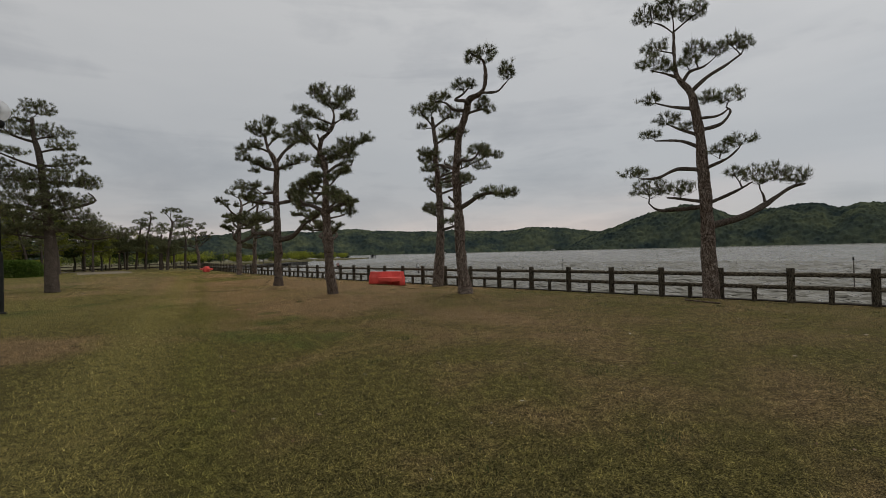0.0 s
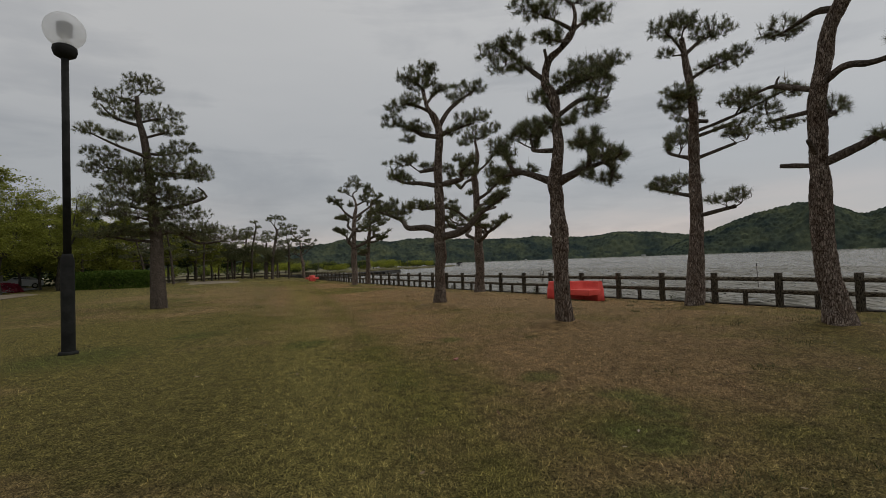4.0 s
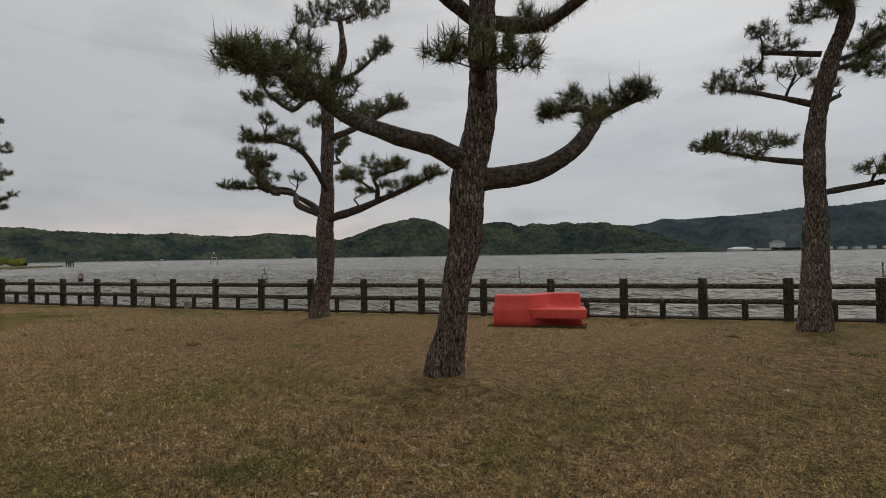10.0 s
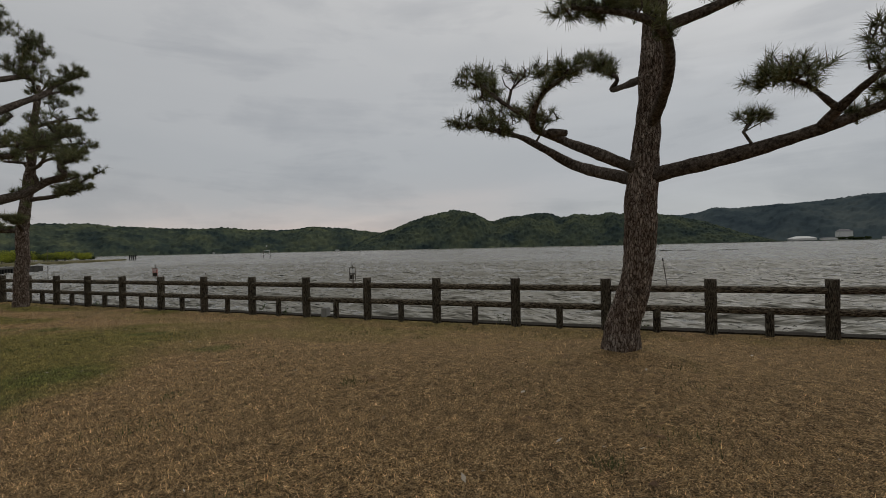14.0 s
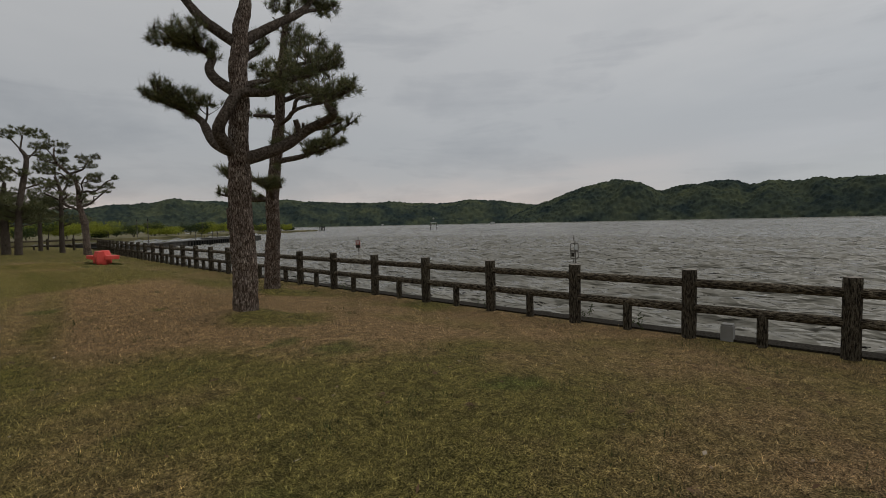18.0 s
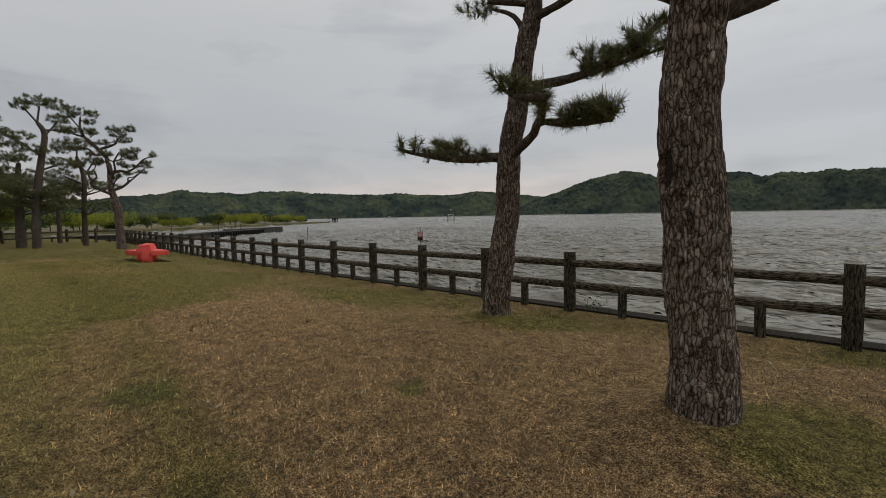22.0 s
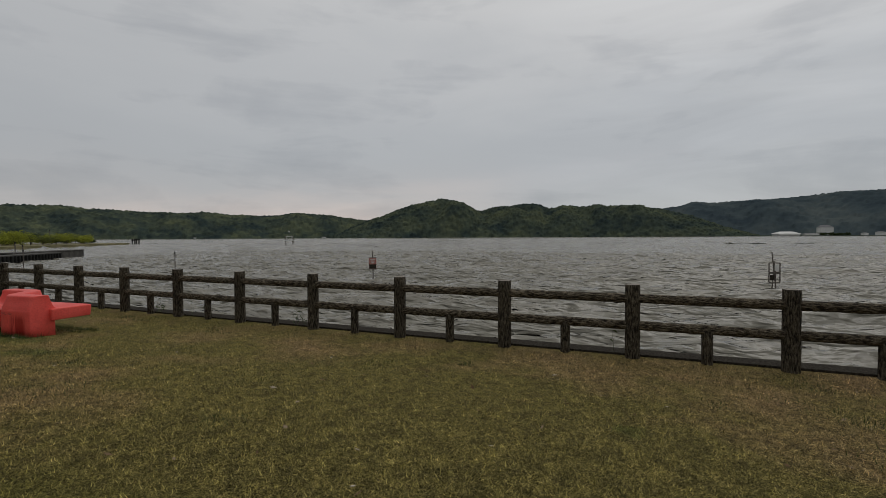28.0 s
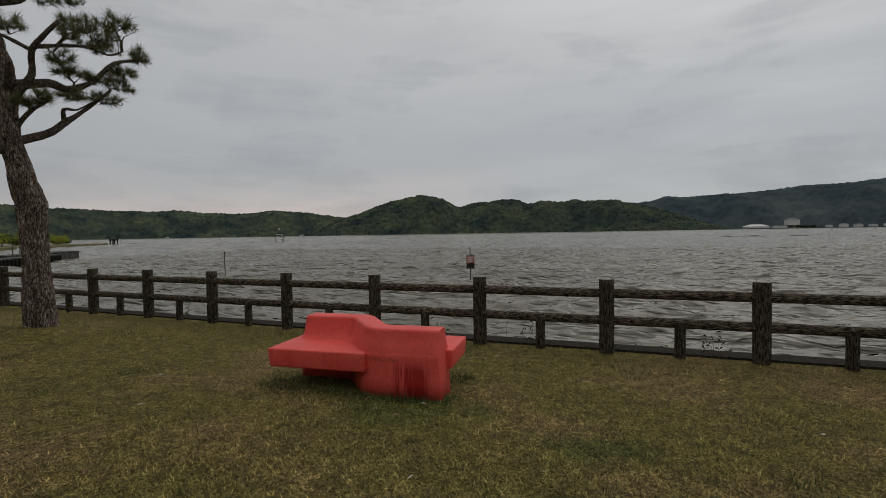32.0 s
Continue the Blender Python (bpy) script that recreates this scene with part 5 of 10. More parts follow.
tree.stem((0.07, -0.02, -0.12, 0.210), (0.05, -0.17, 0.51, 0.172), (0.06, -0.25, 0.88, 0.158), (0.09, -0.32, 1.42, 0.147), (0.11, -0.36, 1.78, 0.155), (0.12, -0.37, 1.99, 0.171), (0.08, -0.39, 2.38, 0.140), (0.08, -0.41, 2.72, 0.134), (0.07, -0.44, 2.96, 0.142), (0.14, -0.5, 3.3, 0.111), (0.21, -0.55, 3.62, 0.106), (0.2, -0.55, 4.02, 0.101), (0.2, -0.54, 4.41, 0.091), (0.13, -0.56, 4.8, 0.090), (0.01, -0.59, 5.02, 0.086), (0.1, -0.61, 5.43, 0.076), (0.39, -0.63, 5.64, 0.060), (0.63, -0.69, 5.86, 0.058), (0.71, -0.71, 6.13, 0.043), (0.68, -0.72, 6.39, 0.029))
tree.limb(0.085, (0.09, -0.44, 2.97), (-0.45, -0.46, 3.22), (-0.77, -0.51, 3.33), (-0.86, -0.57, 3.48), (-1.32, 0.12, 4.05))
tree.limb(0.045, (-0.63, -0.46, 3.26), (-0.99, -0.39, 3.29), (-1.23, -0.16, 3.29), (-1.60, 0.08, 3.54))
tree.limb(0.110, (0.09, -0.44, 2.96), (0.59, -0.40, 3.16), (1.09, -0.51, 3.25))
tree.limb(0.060, (0.80, -0.55, 3.18), (1.01, -1.23, 3.34), (1.16, -1.55, 3.49))
tree.limb(0.055, (1.09, -0.51, 3.25), (1.33, -0.93, 3.21), (1.55, -1.23, 3.21))
tree.limb(0.050, (1.14, -0.56, 3.22), (1.28, -0.74, 3.02), (1.19, -0.64, 2.79))
tree.limb(0.055, (0.20, -0.55, 3.61), (-0.24, -0.70, 3.65), (-0.35, -0.33, 3.88), (-0.13, -0.44, 4.04))
tree.limb(0.047, (0.2, -0.54, 4.31), (0.05, -0.53, 4.5), (-0.05, -0.46, 4.68), (-0.17, -0.39, 4.91))
tree.limb(0.056, (0.2, -0.54, 4.29), (0.61, -0.52, 4.52), (0.82, -0.5, 4.54), (1.03, -0.48, 4.5), (1.2, -0.46, 4.52))
tree.limb(0.059, (0.15, -0.56, 4.76), (0.58, -0.52, 4.89), (0.97, -0.42, 4.98), (1.24, -0.37, 4.96))
tree.limb(0.032, (0.1, -0.61, 5.25), (0.11, -0.85, 5.6))
tree.limb(0.041, (0.65, -0.69, 5.89), (0.91, -0.46, 6.15), (1.1, -0.25, 6.32))
tree.limb(0.041, (0.65, -0.69, 5.89), (0.39, -1.06, 6.01), (0.1, -1.42, 6.11))
tree.limb(0.043, (0.49, -0.66, 5.73), (0.55, -0.84, 5.62), (0.09, -0.77, 5.85))
tree.limb(0.061, (0.04, -0.6, 5.05), (-0.26, -0.64, 5.33), (-0.64, -0.56, 5.73), (-0.98, -0.53, 6.05))
tree.limb(0.022, (0.68, -0.72, 6.36), (0.31, -0.71, 6.78), (0.06, -0.72, 7.04))
tree.limb(0.022, (0.68, -0.72, 6.36), (0.83, -0.4, 6.73), (0.91, -0.21, 6.96))
tree.limb(0.028, (0.82, -0.5, 4.54), (0.79, -0.4, 4.64), (0.86, 0.13, 5.2), (1.09, 0.69, 5.61))
tree.pad(-0.54, -0.2, 4.42, 0.26, 0.16)
tree.pad(-0.35, -0.23, 4.23, 0.44, 0.24)
tree.pad(0.01, -0.61, 4.24, 0.25, 0.13)
tree.pad(0.81, -0.53, 4.31, 0.37, 0.13)
tree.pad(1.02, -0.5, 4.35, 0.28, 0.15)
tree.pad(0.49, -0.62, 4.15, 0.25, 0.08)
tree.pad(0.53, -0.55, 4.78, 0.24, 0.11)
tree.pad(-0.13, -0.44, 4.79, 0.29, 0.21)
tree.pad(1, -0.42, 4.9, 0.37, 0.25)
tree.pad(0.15, -0.72, 7.06, 0.42, 0.33)
tree.pad(0.55, -0.69, 6.72, 0.44, 0.3)
tree.pad(0.87, -0.3, 6.99, 0.38, 0.33)
tree.pad(0.81, -0.56, 6.53, 0.29, 0.21)
tree.pad(1.06, -0.32, 6.23, 0.35, 0.21)
tree.pad(-0.03, -1.49, 6.28, 0.34, 0.17)
tree.pad(0.19, -1.29, 6.14, 0.32, 0.14)
tree.pad(0.21, -0.76, 5.86, 0.36, 0.18)
tree.pad(-1.17, -0.63, 5.98, 0.38, 0.19)
tree.pad(-0.76, -0.5, 6.08, 0.41, 0.25)
tree.pad(-0.93, -0.7, 5.6, 0.38, 0.22)
tree.pad(-0.45, -0.67, 5.44, 0.25, 0.16)
tree.pad(0.39, -0.54, 5.01, 0.42, 0.21)
tree.pad(0.64, -0.13, 5.19, 0.4, 0.25)
tree.pad(0.66, 0.07, 5.45, 0.4, 0.22)
tree.pad(1.11, 0.73, 5.7, 0.37, 0.22)
tree.pad(-1.23, -0.28, 3.97, 0.29, 0.23)
tree.pad(-1.02, -0.35, 3.79, 0.24, 0.13)
tree.pad(-1.40, -0.04, 3.45, 0.35, 0.15)
tree.pad(-0.59, -0.21, 3.38, 0.28, 0.10)
tree.pad(-1.05, -0.19, 3.33, 0.24, 0.11)
tree.pad(-1.19, -0.16, 3.21, 0.18, 0.08)
tree.pad(1.03, -1.48, 3.51, 0.28, 0.19)
tree.pad(1.26, -1.51, 3.24, 0.25, 0.17)
tree.pad(0.95, -1.07, 3.53, 0.24, 0.17)
tree.pad(1.38, -0.91, 3.25, 0.28, 0.13)
tree.pad(0.77, -0.99, 3.58, 0.22, 0.17)
tree.pad(1.17, -0.56, 2.93, 0.24, 0.16)
tree.pad(0.83, -0.85, 2.93, 0.16, 0.10)
tree.pad(-0.44, -0.77, 4.03, 0.31, 0.20)
tree.pad(-0.68, -0.83, 4.05, 0.22, 0.15)
tree.pad(-0.12, -0.79, 4.02, 0.16, 0.15)
tree.spray((-0.83, -0.55, 3.43), (-0.86, -0.57, 3.48), (-1.32, 0.12, 4.05), reach=0.19, every=0.07)
tree.spray((-1.16, -0.23, 3.29), (-1.23, -0.16, 3.29), (-1.60, 0.08, 3.54), reach=0.19, every=0.07)
tree.spray((0.58, -0.40, 3.16), (0.59, -0.40, 3.16), (1.09, -0.51, 3.25), reach=0.19, every=0.07)
tree.spray((0.96, -1.07, 3.30), (1.01, -1.23, 3.34), (1.16, -1.55, 3.49), reach=0.19, every=0.07)
tree.spray((1.30, -0.88, 3.21), (1.33, -0.93, 3.21), (1.55, -1.23, 3.21), reach=0.19, every=0.07)
tree.spray((1.27, -0.73, 3.03), (1.28, -0.74, 3.02), (1.19, -0.64, 2.79), reach=0.19, every=0.07)
tree.spray((-0.27, -0.59, 3.72), (-0.35, -0.33, 3.88), (-0.13, -0.44, 4.04), reach=0.19, every=0.07)
tree.spray((-0.01, -0.49, 4.60), (-0.05, -0.46, 4.68), (-0.17, -0.39, 4.91), reach=0.19, every=0.07)
tree.spray((0.67, -0.51, 4.53), (0.82, -0.50, 4.54), (1.03, -0.48, 4.50), (1.20, -0.46, 4.52), reach=0.19, every=0.07)
tree.spray((0.69, -0.49, 4.92), (0.97, -0.42, 4.98), (1.24, -0.37, 4.96), reach=0.19, every=0.07)
tree.spray((0.88, -0.49, 6.12), (0.91, -0.46, 6.15), (1.10, -0.25, 6.32), reach=0.19, every=0.07)
tree.spray((0.39, -1.06, 6.01), (0.10, -1.42, 6.11), reach=0.19, every=0.07)
tree.spray((0.42, -0.82, 5.69), (0.09, -0.77, 5.85), reach=0.19, every=0.07)
tree.spray((-0.47, -0.60, 5.55), (-0.64, -0.56, 5.73), (-0.98, -0.53, 6.05), reach=0.19, every=0.07)
tree.spray((0.38, -0.71, 6.71), (0.31, -0.71, 6.78), (0.06, -0.72, 7.04), reach=0.19, every=0.07)
tree.spray((0.80, -0.46, 6.66), (0.83, -0.40, 6.73), (0.91, -0.21, 6.96), reach=0.19, every=0.07)
tree.spray((0.85, 0.07, 5.13), (0.86, 0.13, 5.20), (1.09, 0.69, 5.61), reach=0.19, every=0.07)
tree.scar((0.12, -0.37, 2.01), 0.169, -156, 0.075, 0.080)
tree.done()
tree = Pine("leaning pine with long sweeping lower limbs and rough bark", -7.6, -12.15, 58.5, seed=137, near=1)
tree.stem((-0.06, 0.14, -0.12, 0.257), (-0.02, 0.09, 0.31, 0.194), (0.04, 0.03, 0.6, 0.166), (0.1, -0.06, 1.18, 0.145), (0.16, -0.09, 1.54, 0.180), (0.18, -0.17, 2.1, 0.173), (0.25, -0.24, 2.46, 0.159), (0.29, -0.3, 2.81, 0.144), (0.3, -0.33, 3.16, 0.137), (0.31, -0.35, 3.64, 0.136), (0.32, -0.36, 4.12, 0.129), (0.35, -0.4, 4.53, 0.118), (0.47, -0.49, 5.25, 0.121), (0.38, -0.58, 5.68, 0.100), (0.16, -0.64, 6.07, 0.064), (0.07, -0.68, 6.61, 0.042))
tree.limb(0.115, (0.22, -0.20, 2.28), (-0.21, -0.31, 2.46), (-0.65, -0.62, 2.47), (-1.09, -0.26, 2.74), (-1.35, -0.42, 2.89), (-1.86, -0.57, 3.09))
tree.limb(0.125, (0.20, -0.18, 2.15), (0.92, -0.20, 2.26), (1.31, -0.28, 2.48), (1.58, -0.25, 2.75), (1.86, -0.06, 2.97), (2.34, -0.14, 3.20))
tree.limb(0.060, (1.60, -0.16, 2.81), (1.56, -0.07, 3.02), (1.54, 0.81, 3.18))
tree.limb(0.085, (0.31, -0.35, 3.72), (1.02, -0.22, 3.84), (1.29, -0.80, 3.92), (1.84, -1.10, 4.19))
tree.limb(0.080, (0.31, -0.35, 3.69), (-0.16, -0.61, 3.79), (-0.52, -0.96, 3.80), (-0.99, -0.87, 4.03))
tree.limb(0.070, (0.33, -0.37, 4.23), (-0.26, -0.47, 4.17))
tree.limb(0.070, (0.30, -0.32, 3.08), (0.06, -0.98, 2.96))
tree.limb(0.083, (0.45, -0.51, 5.37), (0.66, -0.27, 5.91), (0.95, 0.03, 6.3), (1.32, 0.39, 6.67))
tree.limb(0.044, (0.15, -0.64, 6.14), (0.27, -0.38, 6.49), (0.43, -0.15, 6.69))
tree.limb(0.057, (0.22, -0.62, 5.91), (-0.01, -0.87, 6.04), (-0.3, -1.21, 6.07))
tree.limb(0.087, (0.45, -0.47, 5.14), (-0.07, -0.59, 5.27), (-0.35, -0.64, 5.44), (-0.91, -0.75, 5.69))
tree.limb(0.087, (0.45, -0.47, 5.17), (0.89, -0.44, 5.29), (1.57, -0.37, 5.39))
tree.limb(0.031, (0.07, -0.68, 6.61), (-0.06, -0.87, 6.8), (-0.21, -1.04, 6.89))
tree.limb(0.031, (0.07, -0.68, 6.61), (0.11, -0.4, 7.06), (0.12, -0.24, 7.33))
tree.pad(1.39, 0.42, 6.74, 0.31, 0.25)
tree.pad(0.94, 0.09, 6.78, 0.27, 0.18)
tree.pad(0.76, -0.1, 6.42, 0.21, 0.09)
tree.pad(-0.22, -1.02, 6.9, 0.36, 0.34)
tree.pad(0.03, -0.4, 7.3, 0.38, 0.33)
tree.pad(-0.04, -0.78, 6.7, 0.34, 0.2)
tree.pad(0.22, -0.48, 6.87, 0.23, 0.21)
tree.pad(0.46, -0.14, 6.72, 0.33, 0.15)
tree.pad(-0.55, -1.32, 5.99, 0.37, 0.22)
tree.pad(-0.15, -1.04, 6.2, 0.36, 0.23)
tree.pad(-0.98, -0.79, 5.76, 0.39, 0.26)
tree.pad(-0.34, -0.65, 5.51, 0.37, 0.23)
tree.pad(0.02, -0.59, 5.41, 0.31, 0.18)
tree.pad(-0.52, -0.65, 5.17, 0.28, 0.15)
tree.pad(1.21, -0.43, 5.56, 0.34, 0.2)
tree.pad(1.76, -0.29, 5.59, 0.31, 0.23)
tree.pad(0.88, -0.42, 5.25, 0.26, 0.17)
tree.pad(-0.54, -0.68, 4.66, 0.34, 0.15)
tree.pad(-1.94, -0.42, 3.14, 0.25, 0.19)
tree.pad(-1.91, -0.88, 3.01, 0.12, 0.14)
tree.pad(-1.91, 0.12, 3.29, 0.25, 0.20)
tree.pad(-1.61, 0.35, 3.21, 0.25, 0.13)
tree.pad(-1.84, 1.97, 3.85, 0.41, 0.23)
tree.pad(-1.83, 0.23, 3.23, 0.29, 0.15)
tree.pad(-1.49, -0.06, 3.45, 0.25, 0.20)
tree.pad(2.19, -0.19, 3.23, 0.29, 0.12)
tree.pad(1.90, 0.22, 3.17, 0.20, 0.12)
tree.pad(1.56, 0.72, 3.23, 0.15, 0.13)
tree.pad(1.89, 0.63, 3.46, 0.19, 0.12)
tree.pad(0.03, -1.15, 3.08, 0.30, 0.16)
tree.pad(-0.30, -1.08, 3.06, 0.21, 0.15)
tree.pad(0.39, -1.23, 2.99, 0.24, 0.15)
tree.pad(1.20, 0.34, 4.17, 0.30, 0.18)
tree.pad(1.71, -1.18, 4.06, 0.27, 0.15)
tree.pad(0.89, 0.43, 4.15, 0.23, 0.12)
tree.pad(-0.88, -0.83, 4.09, 0.34, 0.21)
tree.pad(-0.69, -0.73, 4.01, 0.30, 0.14)
tree.pad(-0.76, -0.77, 4.49, 0.59, 0.14)
tree.pad(-0.33, 0.39, 4.68, 0.31, 0.12)
tree.spray((-0.96, -0.37, 2.66), (-1.09, -0.26, 2.74), (-1.35, -0.42, 2.89), (-1.86, -0.57, 3.09), reach=0.19, every=0.07)
tree.spray((1.47, -0.26, 2.64), (1.58, -0.25, 2.75), (1.86, -0.06, 2.97), (2.34, -0.14, 3.20), reach=0.19, every=0.07)
tree.spray((1.55, 0.26, 3.08), (1.54, 0.81, 3.18), reach=0.19, every=0.07)
tree.spray((1.14, -0.49, 3.88), (1.29, -0.80, 3.92), (1.84, -1.10, 4.19), reach=0.19, every=0.07)
tree.spray((-0.33, -0.78, 3.79), (-0.52, -0.96, 3.80), (-0.99, -0.87, 4.03), reach=0.19, every=0.07)
tree.spray((0.81, -0.12, 6.11), (0.95, 0.03, 6.30), (1.32, 0.39, 6.67), reach=0.19, every=0.07)
tree.spray((0.26, -0.41, 6.45), (0.27, -0.38, 6.49), (0.43, -0.15, 6.69), reach=0.19, every=0.07)
tree.spray((-0.04, -0.90, 6.04), (-0.30, -1.21, 6.07), reach=0.19, every=0.07)
tree.spray((-0.24, -0.62, 5.37), (-0.35, -0.64, 5.44), (-0.91, -0.75, 5.69), reach=0.19, every=0.07)
tree.spray((1.01, -0.43, 5.31), (1.57, -0.37, 5.39), reach=0.19, every=0.07)
tree.spray((-0.05, -0.85, 6.78), (-0.06, -0.87, 6.80), (-0.21, -1.04, 6.89), reach=0.19, every=0.07)
tree.spray((0.10, -0.46, 6.97), (0.11, -0.40, 7.06), (0.12, -0.24, 7.33), reach=0.19, every=0.07)
tree.done()
tree = Pine("pine with two spreading lower arms beside the fence", -2.7, -7.65, 82.3, seed=138, near=1)
tree.stem((-0.15, -0.1, -0.12, 0.293), (-0.11, -0.12, 0.38, 0.228), (-0.04, -0.16, 0.7, 0.204), (0.06, -0.21, 1.11, 0.197), (0.11, -0.26, 1.66, 0.200), (0.12, -0.3, 2.02, 0.199), (0.15, -0.33, 2.46, 0.184), (0.22, -0.37, 3.07, 0.143), (0.26, -0.44, 3.76, 0.137), (0.3, -0.49, 4.44, 0.144), (0.34, -0.57, 4.93, 0.151), (0.42, -0.67, 5.25, 0.125), (0.78, -0.8, 5.81, 0.088), (0.81, -0.82, 6.23, 0.062), (0.77, -0.88, 6.73, 0.041))
tree.limb(0.100, (0.14, -0.33, 2.38), (1.11, -0.86, 2.53), (1.71, -1.20, 2.67), (2.22, -1.24, 2.85), (2.96, -1.48, 3.11))
tree.limb(0.055, (1.69, -1.27, 2.69), (1.79, -1.55, 2.87), (1.89, -1.97, 3.00), (2.43, -1.99, 3.16))
tree.limb(0.035, (1.71, -1.47, 2.81), (1.39, -1.57, 3.05), (1.10, -1.53, 3.12))
tree.limb(0.085, (0.15, -0.33, 2.46), (-0.44, -0.47, 2.72), (-0.87, 0.13, 3.06), (-1.21, -0.64, 3.10), (-1.09, -1.04, 3.34), (-0.80, -1.41, 3.42))
tree.limb(0.050, (-1.02, -0.56, 3.01), (-0.80, -0.67, 2.96))
tree.limb(0.095, (0.14, -0.32, 2.34), (-0.62, 0.87, 2.78), (-1.14, 0.86, 3.10), (-1.53, 0.94, 3.34), (-1.93, -0.60, 3.15))
tree.limb(0.045, (-1.27, -0.27, 3.28), (-1.66, -0.39, 3.54), (-2.05, -0.02, 4.01))
tree.limb(0.055, (0.26, -0.43, 3.66), (-0.05, 1.03, 3.99), (-0.02, 0.76, 4.08), (-0.27, 1.87, 4.67))
tree.limb(0.080, (0.29, -0.47, 4.19), (1.20, -0.59, 4.43), (2.06, -0.77, 4.78))
tree.limb(0.075, (0.24, -0.40, 3.02), (0.30, -1.10, 3.36), (0.19, -1.56, 3.68), (-0.18, -1.78, 3.84), (-0.74, -2.00, 3.88))
tree.limb(0.070, (0.39, -0.63, 5.12), (-0.08, -0.69, 5.05), (-0.41, -0.77, 4.81), (-0.91, -0.67, 5.13), (-1.10, -0.84, 5.39))
tree.limb(0.065, (0.47, -0.69, 5.33), (0.96, -0.56, 5.58), (1.36, -0.41, 5.96), (1.55, -0.3, 6.27))
tree.limb(0.070, (0.52, -0.7, 5.37), (-0.09, -0.75, 5.64), (-0.51, -0.65, 5.85), (-0.71, -0.54, 6.21))
tree.limb(0.018, (0.78, -0.86, 6.62), (0.39, -0.83, 6.75))
tree.limb(0.018, (0.78, -0.86, 6.62), (1.19, -0.47, 7.03))
tree.pad(-1.21, -0.8, 5.78, 0.36, 0.37)
tree.pad(-0.71, -0.56, 6.25, 0.32, 0.24)
tree.pad(-1.3, -0.83, 5.2, 0.31, 0.15)
tree.pad(1.55, -0.34, 6.2, 0.24, 0.27)
tree.pad(-0.04, -0.76, 5.8, 0.26, 0.21)
tree.pad(0.81, -0.79, 6.99, 0.62, 0.42)
tree.pad(0.19, -0.88, 6.79, 0.42, 0.31)
tree.pad(1.35, -0.43, 7.15, 0.43, 0.32)
tree.pad(1.88, -2.05, 3.26, 0.30, 0.14)
tree.pad(2.29, -2.04, 3.23, 0.23, 0.11)
tree.pad(2.87, -1.41, 3.16, 0.28, 0.12)
tree.pad(1.35, -1.72, 3.16, 0.23, 0.12)
tree.pad(1.09, -1.50, 3.13, 0.18, 0.11)
tree.pad(1.24, -0.80, 2.96, 0.21, 0.08)
tree.pad(2.07, -1.72, 2.91, 0.22, 0.08)
tree.pad(2.49, -1.54, 2.98, 0.23, 0.09)
tree.pad(-2.13, -0.59, 3.24, 0.26, 0.11)
tree.pad(-2.13, 0.30, 4.16, 0.34, 0.24)
tree.pad(-1.32, -0.53, 3.86, 0.34, 0.12)
tree.pad(-1.71, 0.40, 3.58, 0.36, 0.19)
tree.pad(-1.11, 0.82, 3.61, 0.24, 0.12)
tree.pad(-0.79, -1.35, 3.50, 0.17, 0.09)
tree.pad(-1.89, 0.18, 3.80, 0.26, 0.14)
tree.pad(-0.22, 1.53, 4.62, 0.34, 0.18)
tree.pad(-0.47, 2.20, 4.95, 0.24, 0.16)
tree.pad(1.21, 0.07, 4.99, 0.37, 0.24)
tree.pad(1.75, -0.23, 4.96, 0.37, 0.23)
tree.pad(1.98, -0.64, 4.80, 0.23, 0.17)
tree.pad(1.01, -0.21, 5.02, 0.26, 0.16)
tree.pad(-0.75, -1.88, 3.92, 0.22, 0.12)
tree.pad(-0.41, -1.73, 3.91, 0.18, 0.08)
tree.pad(-0.13, -1.42, 4.17, 0.26, 0.11)
tree.pad(0.10, -0.71, 4.53, 0.24, 0.15)
tree.pad(-1.31, -0.83, 5.06, 0.30, 0.13)
tree.pad(-1.18, -0.55, 5.58, 0.28, 0.18)
tree.pad(-0.38, -1.82, 4.43, 0.20, 0.11)
tree.spray((1.96, -1.22, 2.76), (2.22, -1.24, 2.85), (2.96, -1.48, 3.11), reach=0.19, every=0.07)
tree.spray((1.86, -1.86, 2.97), (1.89, -1.97, 3.00), (2.43, -1.99, 3.16), reach=0.19, every=0.07)
tree.spray((1.43, -1.56, 3.02), (1.39, -1.57, 3.05), (1.10, -1.53, 3.12), reach=0.19, every=0.07)
tree.spray((-1.15, -0.51, 3.09), (-1.21, -0.64, 3.10), (-1.09, -1.04, 3.34), (-0.80, -1.41, 3.42), reach=0.19, every=0.07)
tree.spray((-1.66, 0.46, 3.28), (-1.93, -0.60, 3.15), reach=0.19, every=0.07)
tree.spray((-1.72, -0.33, 3.62), (-2.05, -0.02, 4.01), reach=0.19, every=0.07)
tree.spray((-0.06, 0.92, 4.16), (-0.27, 1.87, 4.67), reach=0.19, every=0.07)
tree.spray((1.20, -0.59, 4.43), (1.20, -0.59, 4.43), (2.06, -0.77, 4.78), reach=0.19, every=0.07)
tree.spray((0.20, -1.53, 3.66), (0.19, -1.56, 3.68), (-0.18, -1.78, 3.84), (-0.74, -2.00, 3.88), reach=0.19, every=0.07)
tree.spray((-0.44, -0.76, 4.83), (-0.91, -0.67, 5.13), (-1.10, -0.84, 5.39), reach=0.19, every=0.07)
tree.spray((1.10, -0.51, 5.71), (1.36, -0.41, 5.96), (1.55, -0.30, 6.27), reach=0.19, every=0.07)
